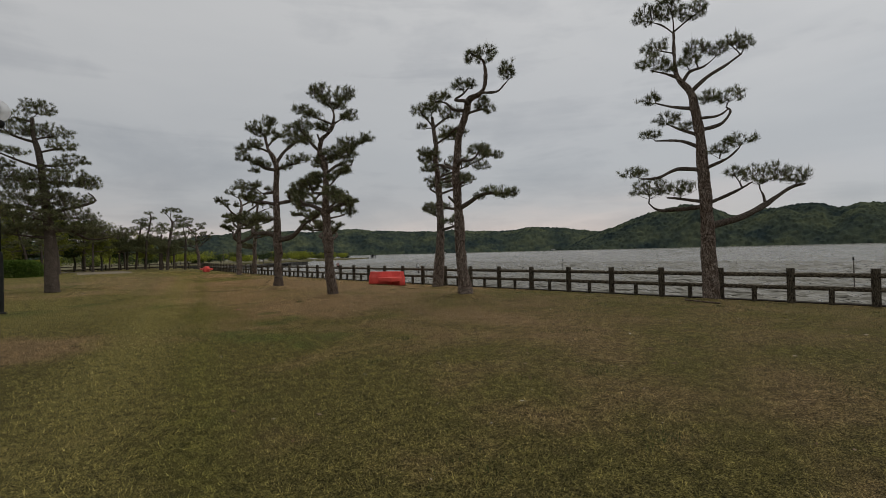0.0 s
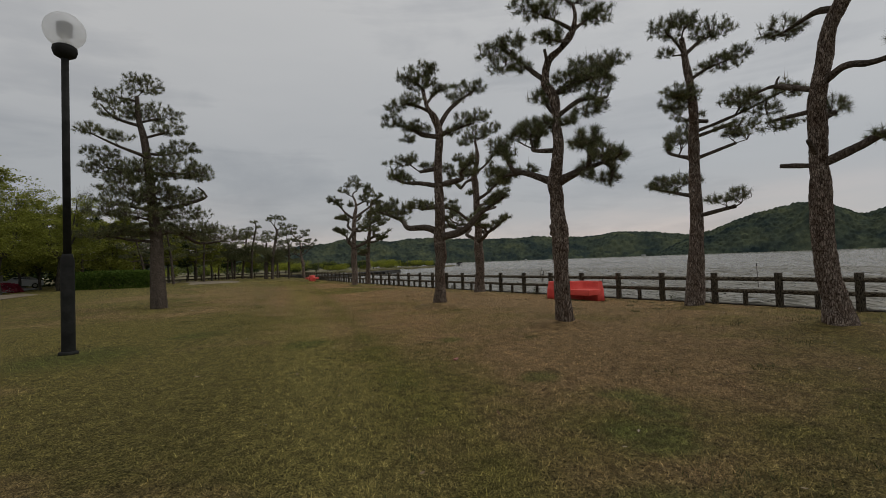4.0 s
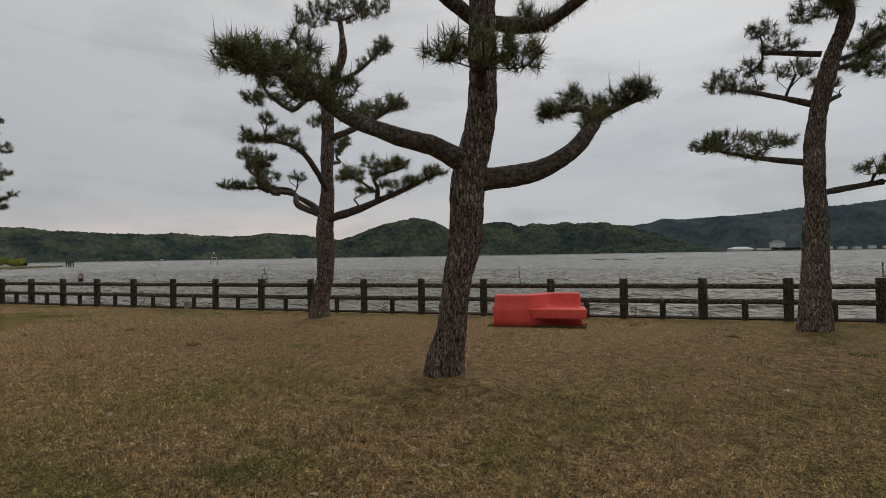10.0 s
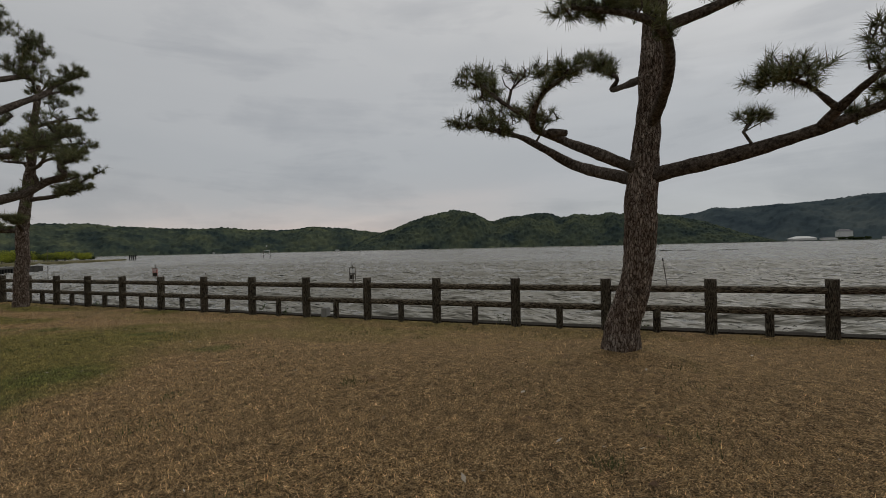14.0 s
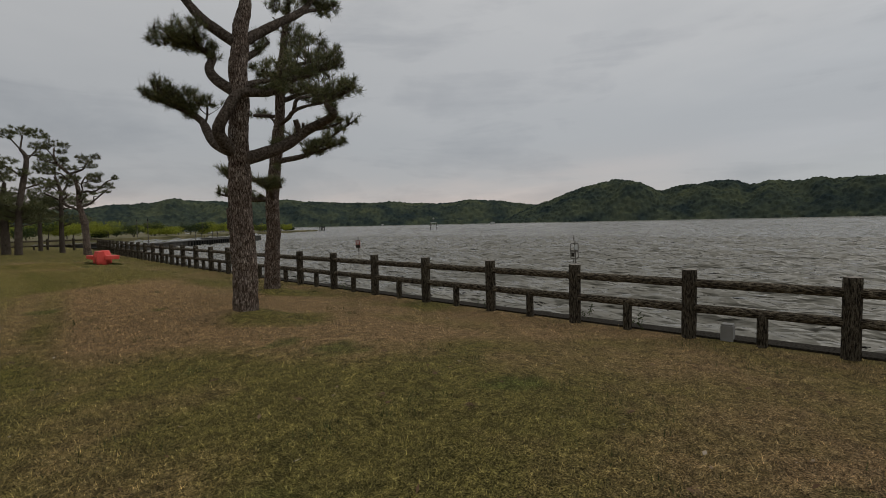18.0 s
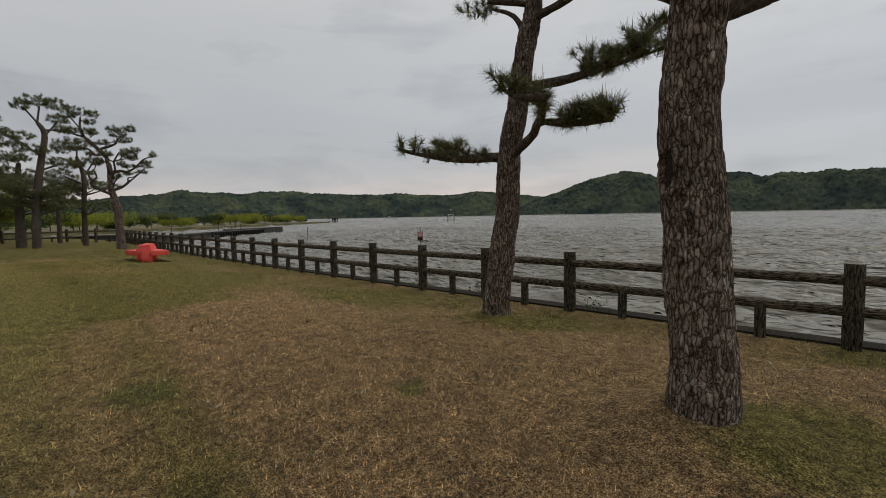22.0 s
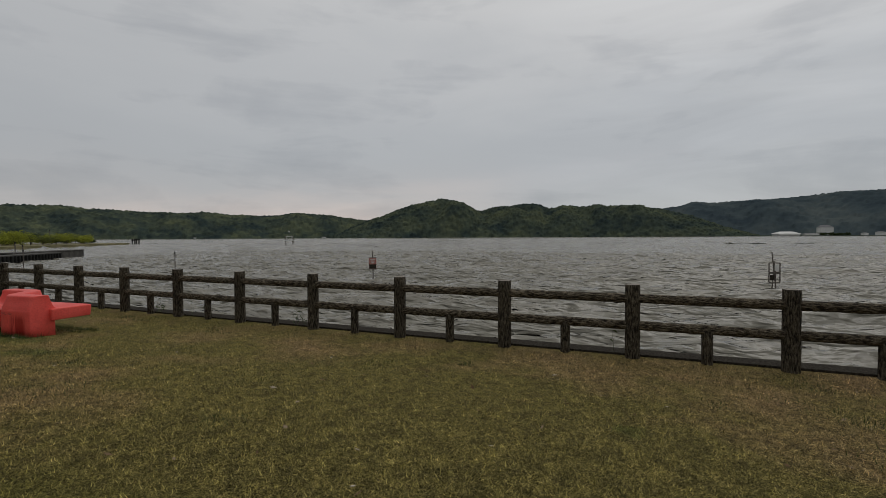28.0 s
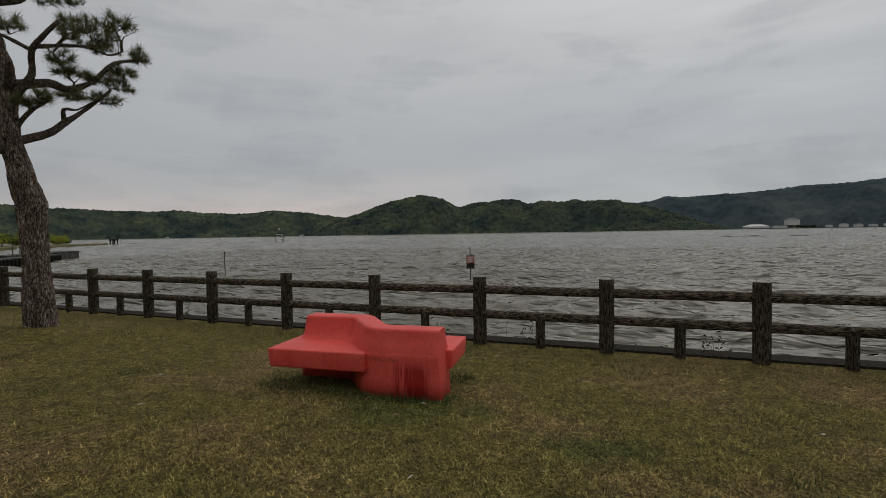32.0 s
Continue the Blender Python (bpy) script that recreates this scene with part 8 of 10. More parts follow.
def bench(label, at, rz, flip=1.0, size=1.0, rise=0.0, plastic=M_RED):
    """A moulded bench whose back winds from one side to the other, with a seat on each side."""
    e = empty("bench", (at[0], at[1], ground_z(*at) - 0.01), rz, size)
    tagged(e, label, "bench", group="red park benches")
    # back: a tapering wall swept along a bend
    ctrl = [(-0.95, -0.27), (-0.55, -0.27), (-0.22, -0.25), (0.0, 0.0), (0.22, 0.25), (0.55, 0.27), (0.95, 0.27)]
    pts, _ = curve_through([(x, y, 0) for x, y in ctrl], [1] * len(ctrl), 0.04)
    top = 0.425 + rise        # the seat's upper face
    prof = [(0.20, 0.0), (0.20, 0.2), (0.196, top - 0.03), (0.194, top + 0.001), (0.192, top + 0.004), (0.190, top + 0.010), (0.187, top + 0.020), (0.182, top + 0.036), (0.175, top + 0.058), (0.165, top + 0.085), (0.152, top + 0.115), (0.134, 0.62), (0.122, 0.676), (0.116, 0.693), (0.104, 0.703), (0.08, 0.706)]
    sweep = 0.075             # radius of the moulded curve between seat and back
    V, Fc = [], []
    ring = [(w, z) for w, z in prof] + [(-w, z) for w, z in reversed(prof)]
    m = len(ring)
    for i, p in enumerate(pts):
        t = (pts[min(i + 1, len(pts) - 1)] - pts[max(i - 1, 0)]).normalized()
        nrm = Vector((-t.y, t.x, 0))
        end = min(1.0, min(i, len(pts) - 1 - i) / 2.0)
        for w, z in ring:
            k = 0.90 + 0.10 * end
            pull = (1 - end) * 0.02 + (1 - end) * 0.05 * z
            s = 1 if i > len(pts) / 2 else -1
            seat_side = (w > 0) == (i < len(pts) / 2)
            dz = z - top
            cove = (sweep - math.sqrt(sweep ** 2 - (sweep - dz) ** 2)) * min(1.0, end * 2) if seat_side and 0 < dz < sweep else 0.0
            q = p + nrm * (w * k + math.copysign(cove, w)) - t * pull * s
            V.append((q.x * flip, q.y, z * (0.985 + 0.015 * end)))
    for i in range(len(pts) - 1):
        for j in range(m):
            a, b_ = i * m + j, i * m + (j + 1) % m
            Fc.append((a, b_, b_ + m, a + m) if flip > 0 else (a + m, b_ + m, b_, a))
    Fc += [tuple(range(m - 1, -1, -1)), tuple((len(pts) - 1) * m + j for j in range(m))]
    back = mesh_object("backrest", V, Fc, plastic, True, e)
    bm = bmesh.new(); bm.from_mesh(back.data); bmesh.ops.recalc_face_normals(bm, faces=bm.faces); bm.to_mesh(back.data); bm.free()
    for s in (1, -1):
        bm = box_bm(1.12, 0.66, 0.20, (0, 0, 0))
        bmesh.ops.bevel(bm, geom=bm.edges[:], offset=0.020, segments=3, affect="EDGES", profile=0.5)
        # the seat dips slightly and its outer side is cut back
        for v in bm.verts:
            if v.co.z < 0:
                v.co.x *= 0.975; v.co.y = v.co.y * 0.97
            else:
                v.co.z -= 0.004 * (1 - (v.co.x / 0.56) ** 2)
        bmesh.ops.translate(bm, vec=(-0.42 * s, 0.155 * s, 0.328 + rise), verts=bm.verts)
        for v in bm.verts:
            v.co.x *= flip
        bmesh.ops.recalc_face_normals(bm, faces=bm.faces)
        part("seat", bm, plastic, e, smooth=True)
    return e


bench("weathered red plastic bench with a winding back on the lawn", (-2.07, -12.5), radians(-85), 1.0)
bench("faded red plastic bench with two opposite seats beside the fence", (-1.55, 25.83), radians(-88), -1.0, 0.945, 0.04, M_RED_WORN)

# ---- lake edge things ----
stub = tagged(empty("concrete_stub", (0.16, -0.47, 0.0)), "small grey concrete block behind the fence", "block")
part("block", box_bm(0.17, 0.16, 0.36, (0, 0, 0.04), 0.012), M_WALL, stub)
part("cap", box_bm(0.15, 0.14, 0.02, (0, 0, 0.232), 0.004), M_WALL, stub)


def lake_pole(label, foot, top, r=0.03):
    e = tagged(empty("lake_pole", (foot[0], foot[1], WATER_Z - 0.6)), label, "pole")
    d = Vector((top[0] - foot[0], top[1] - foot[1], top[2] - WATER_Z + 0.6))
    V, Fc = log_tube((0, 0, 0), d, r, 8, 6, 0.1, foot[0])
    mesh_object("shaft", V, Fc, M_GREYPOLE, True, e)
    V, Fc = log_tube(d * 0.93, d, r * 1.25, 8, 2, 0.1, foot[0])
    mesh_object("tip", V, Fc, M_IRON, True, e)


lake_pole("thin leaning dark pole standing in the lake", (17.5, -9.5), (17.98, -9.2, 0.88), 0.025)
lake_pole("thin upright pole standing in the lake", (17.1, -28.0), (17.12, -27.98, 0.95), 0.03)
lake_pole("thin upright pole standing in the lake", (17.3, 45.0), (17.35, 45.05, 0.75), 0.03)
lake_pole("short thin stake in the shallow water", (2.93, -9.5), (2.94, -9.5, 0.62), 0.012)
lake_pole("thin upright pole far out in the lake", (17.4, 62.0), (17.4, 62.0, 0.8), 0.03)

sign = tagged(empty("lake_sign", (17.0, 29.3, WATER_Z - 0.4)), "faded red notice board on a pole in the lake", "sign")
V, Fc = log_tube((0.06, 0.0, 0), (-0.02, 0.0, 2.25), 0.03, 8, 8, 0.06, 1)
mesh_object("pole", V, Fc, M_GREYPOLE, True, sign)
M_board = Matrix.Rotation(radians(22), 4, "Z")
board = part("board", box_bm(0.03, 0.42, 0.62, (-0.05, 0.0, 1.52), 0.004, M_board), M_SIGNRED, sign)
part("lower_panel", box_bm(0.012, 0.40, 0.25, (-0.070, 0.0, 1.345), 0.002, M_board), M_CONC, board, "rust-grey lower panel")
part("frame_strip", box_bm(0.04, 0.46, 0.03, (-0.052, 0, 1.85), 0.004, M_board), M_GREYPOLE, sign)
part("frame_strip", box_bm(0.04, 0.46, 0.03, (-0.052, 0, 1.19), 0.004, M_board), M_GREYPOLE, sign)
for i in range(3):
    part("text_bar", box_bm(0.008, 0.30 - 0.05 * i, 0.035, (-0.071, 0.0, 1.76 - 0.10 * i), 0.0, M_board), M_WHITE, board, "faded pale unreadable writing")

rack = tagged(empty("lake_rack", (17.0, 9.85, WATER_Z - 0.4)), "weathered rack of two square frames on poles in the lake", "rack")
for a, b_ in (((0, -0.16, 0), (0.02, 0.08, 2.30)), ((0, 0.12, 0), (0.0, -0.02, 1.9)), ((0, -0.05, 0), (0, -0.06, 1.75))):
    V, Fc = log_tube(a, b_, 0.024, 8, 8, 0.06, a[1])
    mesh_object("pole", V, Fc, M_GREYPOLE, True, rack)
M_rk = Matrix.Rotation(radians(8), 4, "Z")
for z in (1.0, 1.42):
    for y, sy, sz in ((-0.21, 0.04, 0.40), (0.21, 0.04, 0.40)):
        part("frame_bar", box_bm(0.04, sy, sz, (-0.04, y, z + 0.2), 0.004, M_rk), M_GREYPOLE, rack)
    for dz in (0.0, 0.40):
        part("frame_bar", box_bm(0.04, 0.42, 0.04, (-0.04, 0, z + dz + (0.012 if z > 1.2 else -0.012)), 0.004, M_rk), M_GREYPOLE, rack)
part("panel", box_bm(0.02, 0.17, 0.26, (-0.045, -0.09, 1.62), 0.003, M_rk), M_WHITE, rack, "pale square panel")
part("panel", box_bm(0.02, 0.17, 0.24, (-0.045, 0.09, 1.20), 0.003, M_rk), M_CONC, rack, "grey square panel")

# the small lookout structure far out on the water
tower = tagged(empty("lake_tower", (136.0, 129.5, WATER_Z - 1)), "small pale metal platform standing in the lake", "platform")
M_tw = Matrix.Rotation(radians(-45), 4, "Z")
for x in (-1.3, 1.3):
    for y in (-1.3, 1.3):
        part("leg", box_bm(0.16, 0.16, 4.2, (x, y, 2.0), 0.01, M_tw), M_GREYPOLE, tower)
part("deck", box_bm(3.2, 3.2, 0.25, (0, 0, 2.5), 0.02, M_tw), M_WHITE, tower)
part("deck", box_bm(2.2, 2.2, 0.2, (0, 0, 4.1), 0.02, M_tw), M_WHITE, tower)
for x in (-1.0, 1.0):
    for y in (-1.0, 1.0):
        part("upright", box_bm(0.1, 0.1, 1.6, (x, y, 3.3), 0.01, M_tw), M_WHITE, tower)
part("mast", box_bm(0.10, 0.10, 1.8, (0, 0, 5.0), 0.01, M_tw), M_GREYPOLE, tower)
part("lantern", box_bm(0.5, 0.5, 0.5, (0, 0, 5.9), 0.05, M_tw), M_WHITE, tower)

# jetty
def wall_run(name, label, p0, p1, width, z0, z1, mat, piles=0):
    d = Vector((p1[0] - p0[0], p1[1] - p0[1], 0)); L = d.length
    e = tagged(empty(name, (p0[0], p0[1], WATER_Z), math.atan2(d.y, d.x)), label, "jetty", group="jetty walls")
    part("wall", box_bm(L, width, z1 - z0, (L / 2, 0, (z0 + z1) / 2 - WATER_Z), 0.05), mat, e)
    part("coping", box_bm(L + 0.1, width + 0.15, 0.14, (L / 2, 0, z1 - WATER_Z + 0.074), 0.03), M_DARKCONC, e)
    for i in range(piles):
        bm = box_bm(0.22, 0.22, z1 - z0 + 0.1, ((i + 0.5) * L / piles, -width / 2 - 0.12, (z0 + z1) / 2 - WATER_Z), 0.04)
        part("jetty_post", bm, M_IRON, e)
    return e


wall_run("jetty", "dark concrete jetty end in the lake", (25.0, 80.6), (38.4, 90.0), 2.2, -2, -0.05, M_DARKCONC)
wall_run("jetty", "dark piled section of the jetty", (18.0, 70.5), (29.5, 79.3), 1.4, -2, -0.10, M_DARKCONC, 22)
wall_run("jetty", "low grey concrete section of the jetty", (4.5, 58.0), (18.2, 71.6), 2.0, -2, -0.15, M_DARKCONC)
wall_run("jetty", "low grey quay wall behind the fence", (-60, 73), (5.5, 59.5), 2.4, -2, 0.20, M_DARKCONC)
for x, y, h in ((20.5, 73.5, 1.3), (22.0, 75.0, 1.0), (24.3, 76.6, 1.4), (12.0, 66.0, 3.2), (25.6, 77.8, 1.0)):
    lake_pole("thin mooring post beside the jetty", (x, y), (x + 0.05, y, h), 0.05)


def boat(at, rz, s, label):
    e = tagged(empty("boat", at, rz, s), label, "boat", group="moored boats")
    V, Fc = [], []
    for i, (x, w, z) in enumerate(((-2.2, 0.75, 0.45), (-1.0, 0.9, 0.42), (0.6, 0.85, 0.48), (1.8, 0.45, 0.58), (2.5, 0.03, 0.68))):
        V += [(x, -w, z), (x, -w * 0.7, -0.1), (x, w * 0.7, -0.1), (x, w, z)]
    for i in range(4):
        a = 4 * i
        for j in range(4):
            Fc.append((a + j, a + (j + 1) % 4, a + 4 + (j + 1) % 4, a + 4 + j))
    Fc += [(3, 2, 1, 0), (16, 17, 18, 19)]
    mesh_object("hull", V, Fc, M_WHITE, False, e)
    part("cabin", box_bm(1.0, 0.9, 0.6, (-0.4, 0, 0.75), 0.08), M_WHITE, e)
    part("windscreen", box_bm(0.05, 0.7, 0.3, (0.13, 0, 0.85), 0.01), M_GLASS, e)


for i, (x, y, a, s) in enumerate(((-2, 65.0, 0.2, 1.0), (-7, 66.0, 0.1, 1.1), (-12, 67.1, 0.3, 0.9), (4.5, 63.5, 0.9, 0.9), (70, 190, 0.2, 1.2), (60, 186, 0.1, 1.0))):
    boat((x, y, WATER_Z), a, s, "small white moored boat")

# ---- leafy trees ----


def leaves(centres, radius, per, size, rng):
    n = len(centres) * per
    C_ = np.repeat(np.array(centres), per, 0)
    D = rng.normal(0, 1, (n, 3)); D /= np.linalg.norm(D, axis=1)[:, None]
    P_ = C_ + D * (radius * rng.uniform(0.2, 1.0, (n, 1)) ** 0.5) * np.array([1, 1, 0.75])
    A_ = rng.normal(0, 1, (n, 3)); A_ /= np.linalg.norm(A_, axis=1)[:, None]
    B_ = np.cross(A_, rng.normal(0, 1, (n, 3))); B_ /= np.linalg.norm(B_, axis=1)[:, None]
    s = size * rng.uniform(0.6, 1.3, (n, 1))
    return np.stack([P_ - A_ * s, P_ + B_ * s * 0.5, P_ + A_ * s, P_ - B_ * s * 0.5], 1).reshape(-1, 3)


def leafy_tree(label, x, y, z, height, spread, mat, seed, size=0.16, per=26, levels=3, name="leafy_tree", group="park trees", bare=0.0, trunk_r=None, clump=0.10, low=0.24):
    rng = np.random.RandomState(seed)
    e = tagged(empty(name, (x, y, z), rng.uniform(0, 6.28)), label, "tree", group=group)
    r0 = trunk_r or 0.020 * height
    fork = height * rng.uniform(low, low + 0.08)
    c, r = curve_through([(0, 0, -0.2), (0.05, 0.03, fork * 0.5), (rng.normal(0, 0.15), rng.normal(0, 0.15), fork)], [r0 * 1.3, r0, r0 * 0.85], 0.3)
    tube(c, r, 10, M_GREYBARK, "trunk", e)
    ends = []

    def grow(p, d, length, rad, lv):
        q = p + d * length
        m = p.lerp(q, 0.5) + Vector(rng.normal(0, 0.08 * length, 3))
        cc, rr = curve_through([p, m, q], [rad, rad * 0.8, rad * 0.6], max(0.3, length / 4))
        tube(cc, rr, 6 if lv > 1 else 4, M_GREYBARK, "limb", e)
        if lv <= 1:
            ends.append(q); ends.append(m.lerp(q, 0.5))
            return
        for k in range(3):
            a = rng.uniform(0, 6.28)
            nd = (d + Vector((math.cos(a), math.sin(a), rng.uniform(-0.25, 0.5))) * 0.75).normalized()
            grow(q, nd, length * rng.uniform(0.6, 0.85), rad * 0.6, lv - 1)

    top = Vector(c[-1])
    for k in range(4):
        a = k * 1.57 + rng.uniform(-0.4, 0.4)
        grow(top, Vector((math.cos(a) * spread / height * 1.6, math.sin(a) * spread / height * 1.6, 1.05)).normalized(), height * 0.30 * rng.uniform(0.8, 1.15), r0 * 0.6, levels - 1)
    ends = [q for q in ends if rng.uniform() > bare]
    fast_mesh("crown", leaves([tuple(q) for q in ends], height * clump, per, size, rng), 4, mat, e)
    return e


def park_tree(label, x, y, z, h, spread, mat, seed, size, per, bare=0.0, trunk_r=0.16, low=0.22, twiggy=True):
    """Several leaders rise from a short trunk; flat leafy boughs stand out from them in layers, thin twigs at the top."""
    rng = np.random.RandomState(seed)
    e = tagged(empty("leafy_tree", (x, y, z), rng.uniform(0, 6.28)), label, "tree", group="park trees")
    fork = h * rng.uniform(low, low + 0.06)
    c, r = curve_through([(0, 0, -0.2), (rng.normal(0, 0.08), rng.normal(0, 0.08), fork * 0.5), (rng.normal(0, 0.15), rng.normal(0, 0.15), fork)], [trunk_r * 1.3, trunk_r, trunk_r * 0.85], 0.3)
    tube(c, r, 10, M_GREYBARK, "trunk", e)
    top = np.array(tuple(c[-1]))
    cs, tw = [], []

    def twig(g0, wa, g1, wb):
        for j in range(3):
            a0, a1 = 2.094 * j, 2.094 * (j + 1)
            o0 = np.array([math.cos(a0), math.sin(a0), 0.5]); o1 = np.array([math.cos(a1), math.sin(a1), 0.5])
            tw.extend([g0 + o0 * wa, g0 + o1 * wa, g1 + o1 * wb, g1 + o0 * wb])

    leaders = 4
    for k in range(leaders):
        a = 6.283 * (k + rng.uniform(-0.25, 0.25)) / leaders
        out = np.array([math.cos(a), math.sin(a), 0])
        hh = h * (1.0 if k == 0 else rng.uniform(0.72, 0.95))
        tip = top + out * spread * rng.uniform(0.25, 0.5); tip[2] = hh
        mid = top * 0.55 + tip * 0.45 + out * spread * 0.12 + rng.normal(0, 0.2, 3)
        c, r = curve_through([tuple(top), tuple(mid), tuple(tip)], [trunk_r * 0.62, trunk_r * 0.4, 0.02], 0.4)
        tube(c, r, 7, M_GREYBARK, "limb", e)
        for j, q in enumerate(c):
            q = np.array(tuple(q))
            f = (q[2] - fork) / (h - fork)
            for m in range(2):
                b_ = a + rng.normal(0, 1.1)
                ln = spread * (1.0 - 0.62 * max(0.0, f)) * rng.uniform(0.4, 1.0)
                d = np.array([math.cos(b_), math.sin(b_), rng.uniform(-0.02, 0.28) + 0.7 * f * f])
                end = q + d * ln
                kn = q * 0.5 + end * 0.5 + rng.normal(0, 0.08 * ln, 3) + np.array([0, 0, 0.06 * ln])
                twig(q, 0.035 * (1.2 - f), kn, 0.022); twig(kn, 0.022, end, 0.008)
                leafless = f > 1.0 - bare
                for n in range(5):
                    g = kn + (end - kn) * rng.uniform(-0.5, 1.0)
                    o = g + np.array([rng.normal(0, 0.28), rng.normal(0, 0.28), rng.uniform(0.02, 0.55) if leafless else rng.normal(0.02, 0.10)]) * (0.6 + 0.25 * ln)
                    twig(g, 0.010, o, 0.004)
                    if leafless:
                        if twiggy:
                            twig(o, 0.006, o + np.array([rng.normal(0, 0.15), rng.normal(0, 0.15), rng.uniform(0.1, 0.45)]), 0.003)
                        if rng.uniform() < 0.85:
                            continue
                    cs.append(o)
                    cs.append(g + rng.normal(0, 0.12, 3))
    cs = np.array(cs)
    n = len(cs) * per
    C_ = np.repeat(cs, per, 0)
    P_ = C_ + rng.normal(0, 1, (n, 3)) * np.array([0.24, 0.24, 0.085])
    A_ = rng.normal(0, 1, (n, 3)) * np.array([1, 1, 0.5]); A_ /= np.linalg.norm(A_, axis=1)[:, None]
    B_ = np.cross(A_, rng.normal(0, 1, (n, 3)) * np.array([0.5, 0.5, 1])); B_ /= np.linalg.norm(B_, axis=1)[:, None]
    s_ = size * rng.uniform(0.6, 1.3, (n, 1))
    fast_mesh("crown", np.stack([P_ - A_ * s_, P_ + B_ * s_ * 0.5, P_ + A_ * s_, P_ - B_ * s_ * 0.5], 1).reshape(-1, 3), 4, mat, e)
    tagged(fast_mesh("branchlet", tw, 4, M_GREYBARK, e), kind="stuff")
    return e


for i, (x, y, h, sp, bare) in enumerate(((-26.0, 8.4, 10.8, 3.6, 0.42), (-26.2, 13.2, 9.9, 3.8, 0.34), (-27.0, 27.0, 8.8, 4.2, 0.06), (-24.2, 33.5, 9.4, 4.4, 0.16))):
    park_tree("spring-green park tree with a grey forked trunk", x, y, 0.2, h, sp, M_SPRING, 40 + i, 0.075, 24, bare=bare, trunk_r=0.19, low=0.29)
for i, (x, y, h) in enumerate(((-31, 38, 8.6), (-36, 20, 11), (-20.5, 40, 8), (-15, 47, 7), (-31.5, 56, 9.5), (-21, 58, 9), (-40, 35, 11), (-12.5, 58, 8), (-46, 68, 12), (-33, 26, 8.5), (-30, 47, 9), (-27, 41, 8.5), (-26.5, 47, 8.5), (-25, 52, 9), (-50, 28, 12), (-44, 12, 12), (-18, 61, 8), (-29, 62, 10), (-9.9, 46.5, 6), (-7.0, 57.0, 5.5), (-11.5, 55.5, 7), (-3.5, 57.0, 5), (-14.5, 53.5, 7))):
    park_tree("leafy park tree behind the lawn", x, y, 0.2, h, 3.0 + 0.12 * h if h > 7.5 else 2.2, M_DARKLEAF if i % 3 == 1 else M_SPRING, 60 + i, 0.12, 13 if h > 7.5 else 8, low=0.22 if h > 7.5 else 0.34, trunk_r=0.13, bare=0.12 if i % 4 == 2 else 0.0)

# more pines behind the lawn
def simple_pine(x, y, h, seed):
    rng = np.random.RandomState(seed)
    p = Pine("dark bushy pine behind the lawn", x, y, 0.0, seed, 0)
    lean = rng.normal(0, 0.5)
    p.stem((0, 0, -0.1, 0.16), (lean * 0.2, 0.1, h * 0.35, 0.125), (lean * 0.6, -0.1, h * 0.7, 0.08), (lean, 0, h, 0.04))
    n = int(h * 1.9)
    for k in range(n):
        f = 0.44 + 0.56 * k / (n - 1)
        a = k * 2.4 + rng.uniform(-0.5, 0.5)
        s = 2.2 * (1.25 - 0.85 * f) * rng.uniform(0.7, 1.2)
        u0 = lean * f
        tip = (u0 + math.cos(a) * s, math.sin(a) * s, h * f + 0.1)
        p.limb(0.07 * (1.2 - 0.8 * f), (u0, 0, h * f - 0.3), (u0 + math.cos(a) * s * 0.5, math.sin(a) * s * 0.5, h * f - 0.35), tip)
        p.pad(tip[0] * 0.85 + u0 * 0.15, tip[1] * 0.85, tip[2] + 0.1, 0.66, 0.28)
    p.done()


for i, (x, y, h) in enumerate(((-14.5, 36.0, 7.0), (-11.0, 44.0, 7.0), (-16.0, 41.0, 7.0), (-19.0, 50.0, 8.0), (-24.0, 46.0, 8.0), (-11.5, 52.5, 6.5), (-6.5, 53.5, 6.0), (-17.0, 33.0, 6.0))):
    simple_pine(x, y, h, 200 + i)

# ---- hedge, bushes ----


def bush(name, label, x, y, sx, sy, h, mat, seed, rz=0.0, n=1500, size=0.07, category="bush"):
    rng = np.random.RandomState(seed)
    e = tagged(empty(name, (x, y, ground_z(x, y)), rz), label, category)
    P_ = rng.uniform(-1, 1, (n * 3, 3))
    P_ = P_ / np.maximum(np.abs(P_).max(1), 0.01)[:, None] * rng.uniform(0.85, 1.02, (n * 3, 1))
    k = 5.0 if category == "hedge" else 2.2
    P_ = P_ / ((np.abs(P_) ** k).sum(1) ** (1 / k))[:, None] * rng.uniform(0.86, 1.03, (n * 3, 1))
    P_ = P_[P_[:, 2] > -0.1][:n] * np.array([sx, sy, h])
    P_[:, 2] = np.maximum(P_[:, 2], 0.02)
    fast_mesh("foliage", leaves(P_, 0.06, 2, size, rng), 4, mat, e)
    V, Fc = log_tube((0, 0, -0.05), (0.02, 0.01, h * 0.6), 0.06, 6, 3, 0.1, seed)
    mesh_object("stem", V, Fc, M_GREYBARK, True, e)


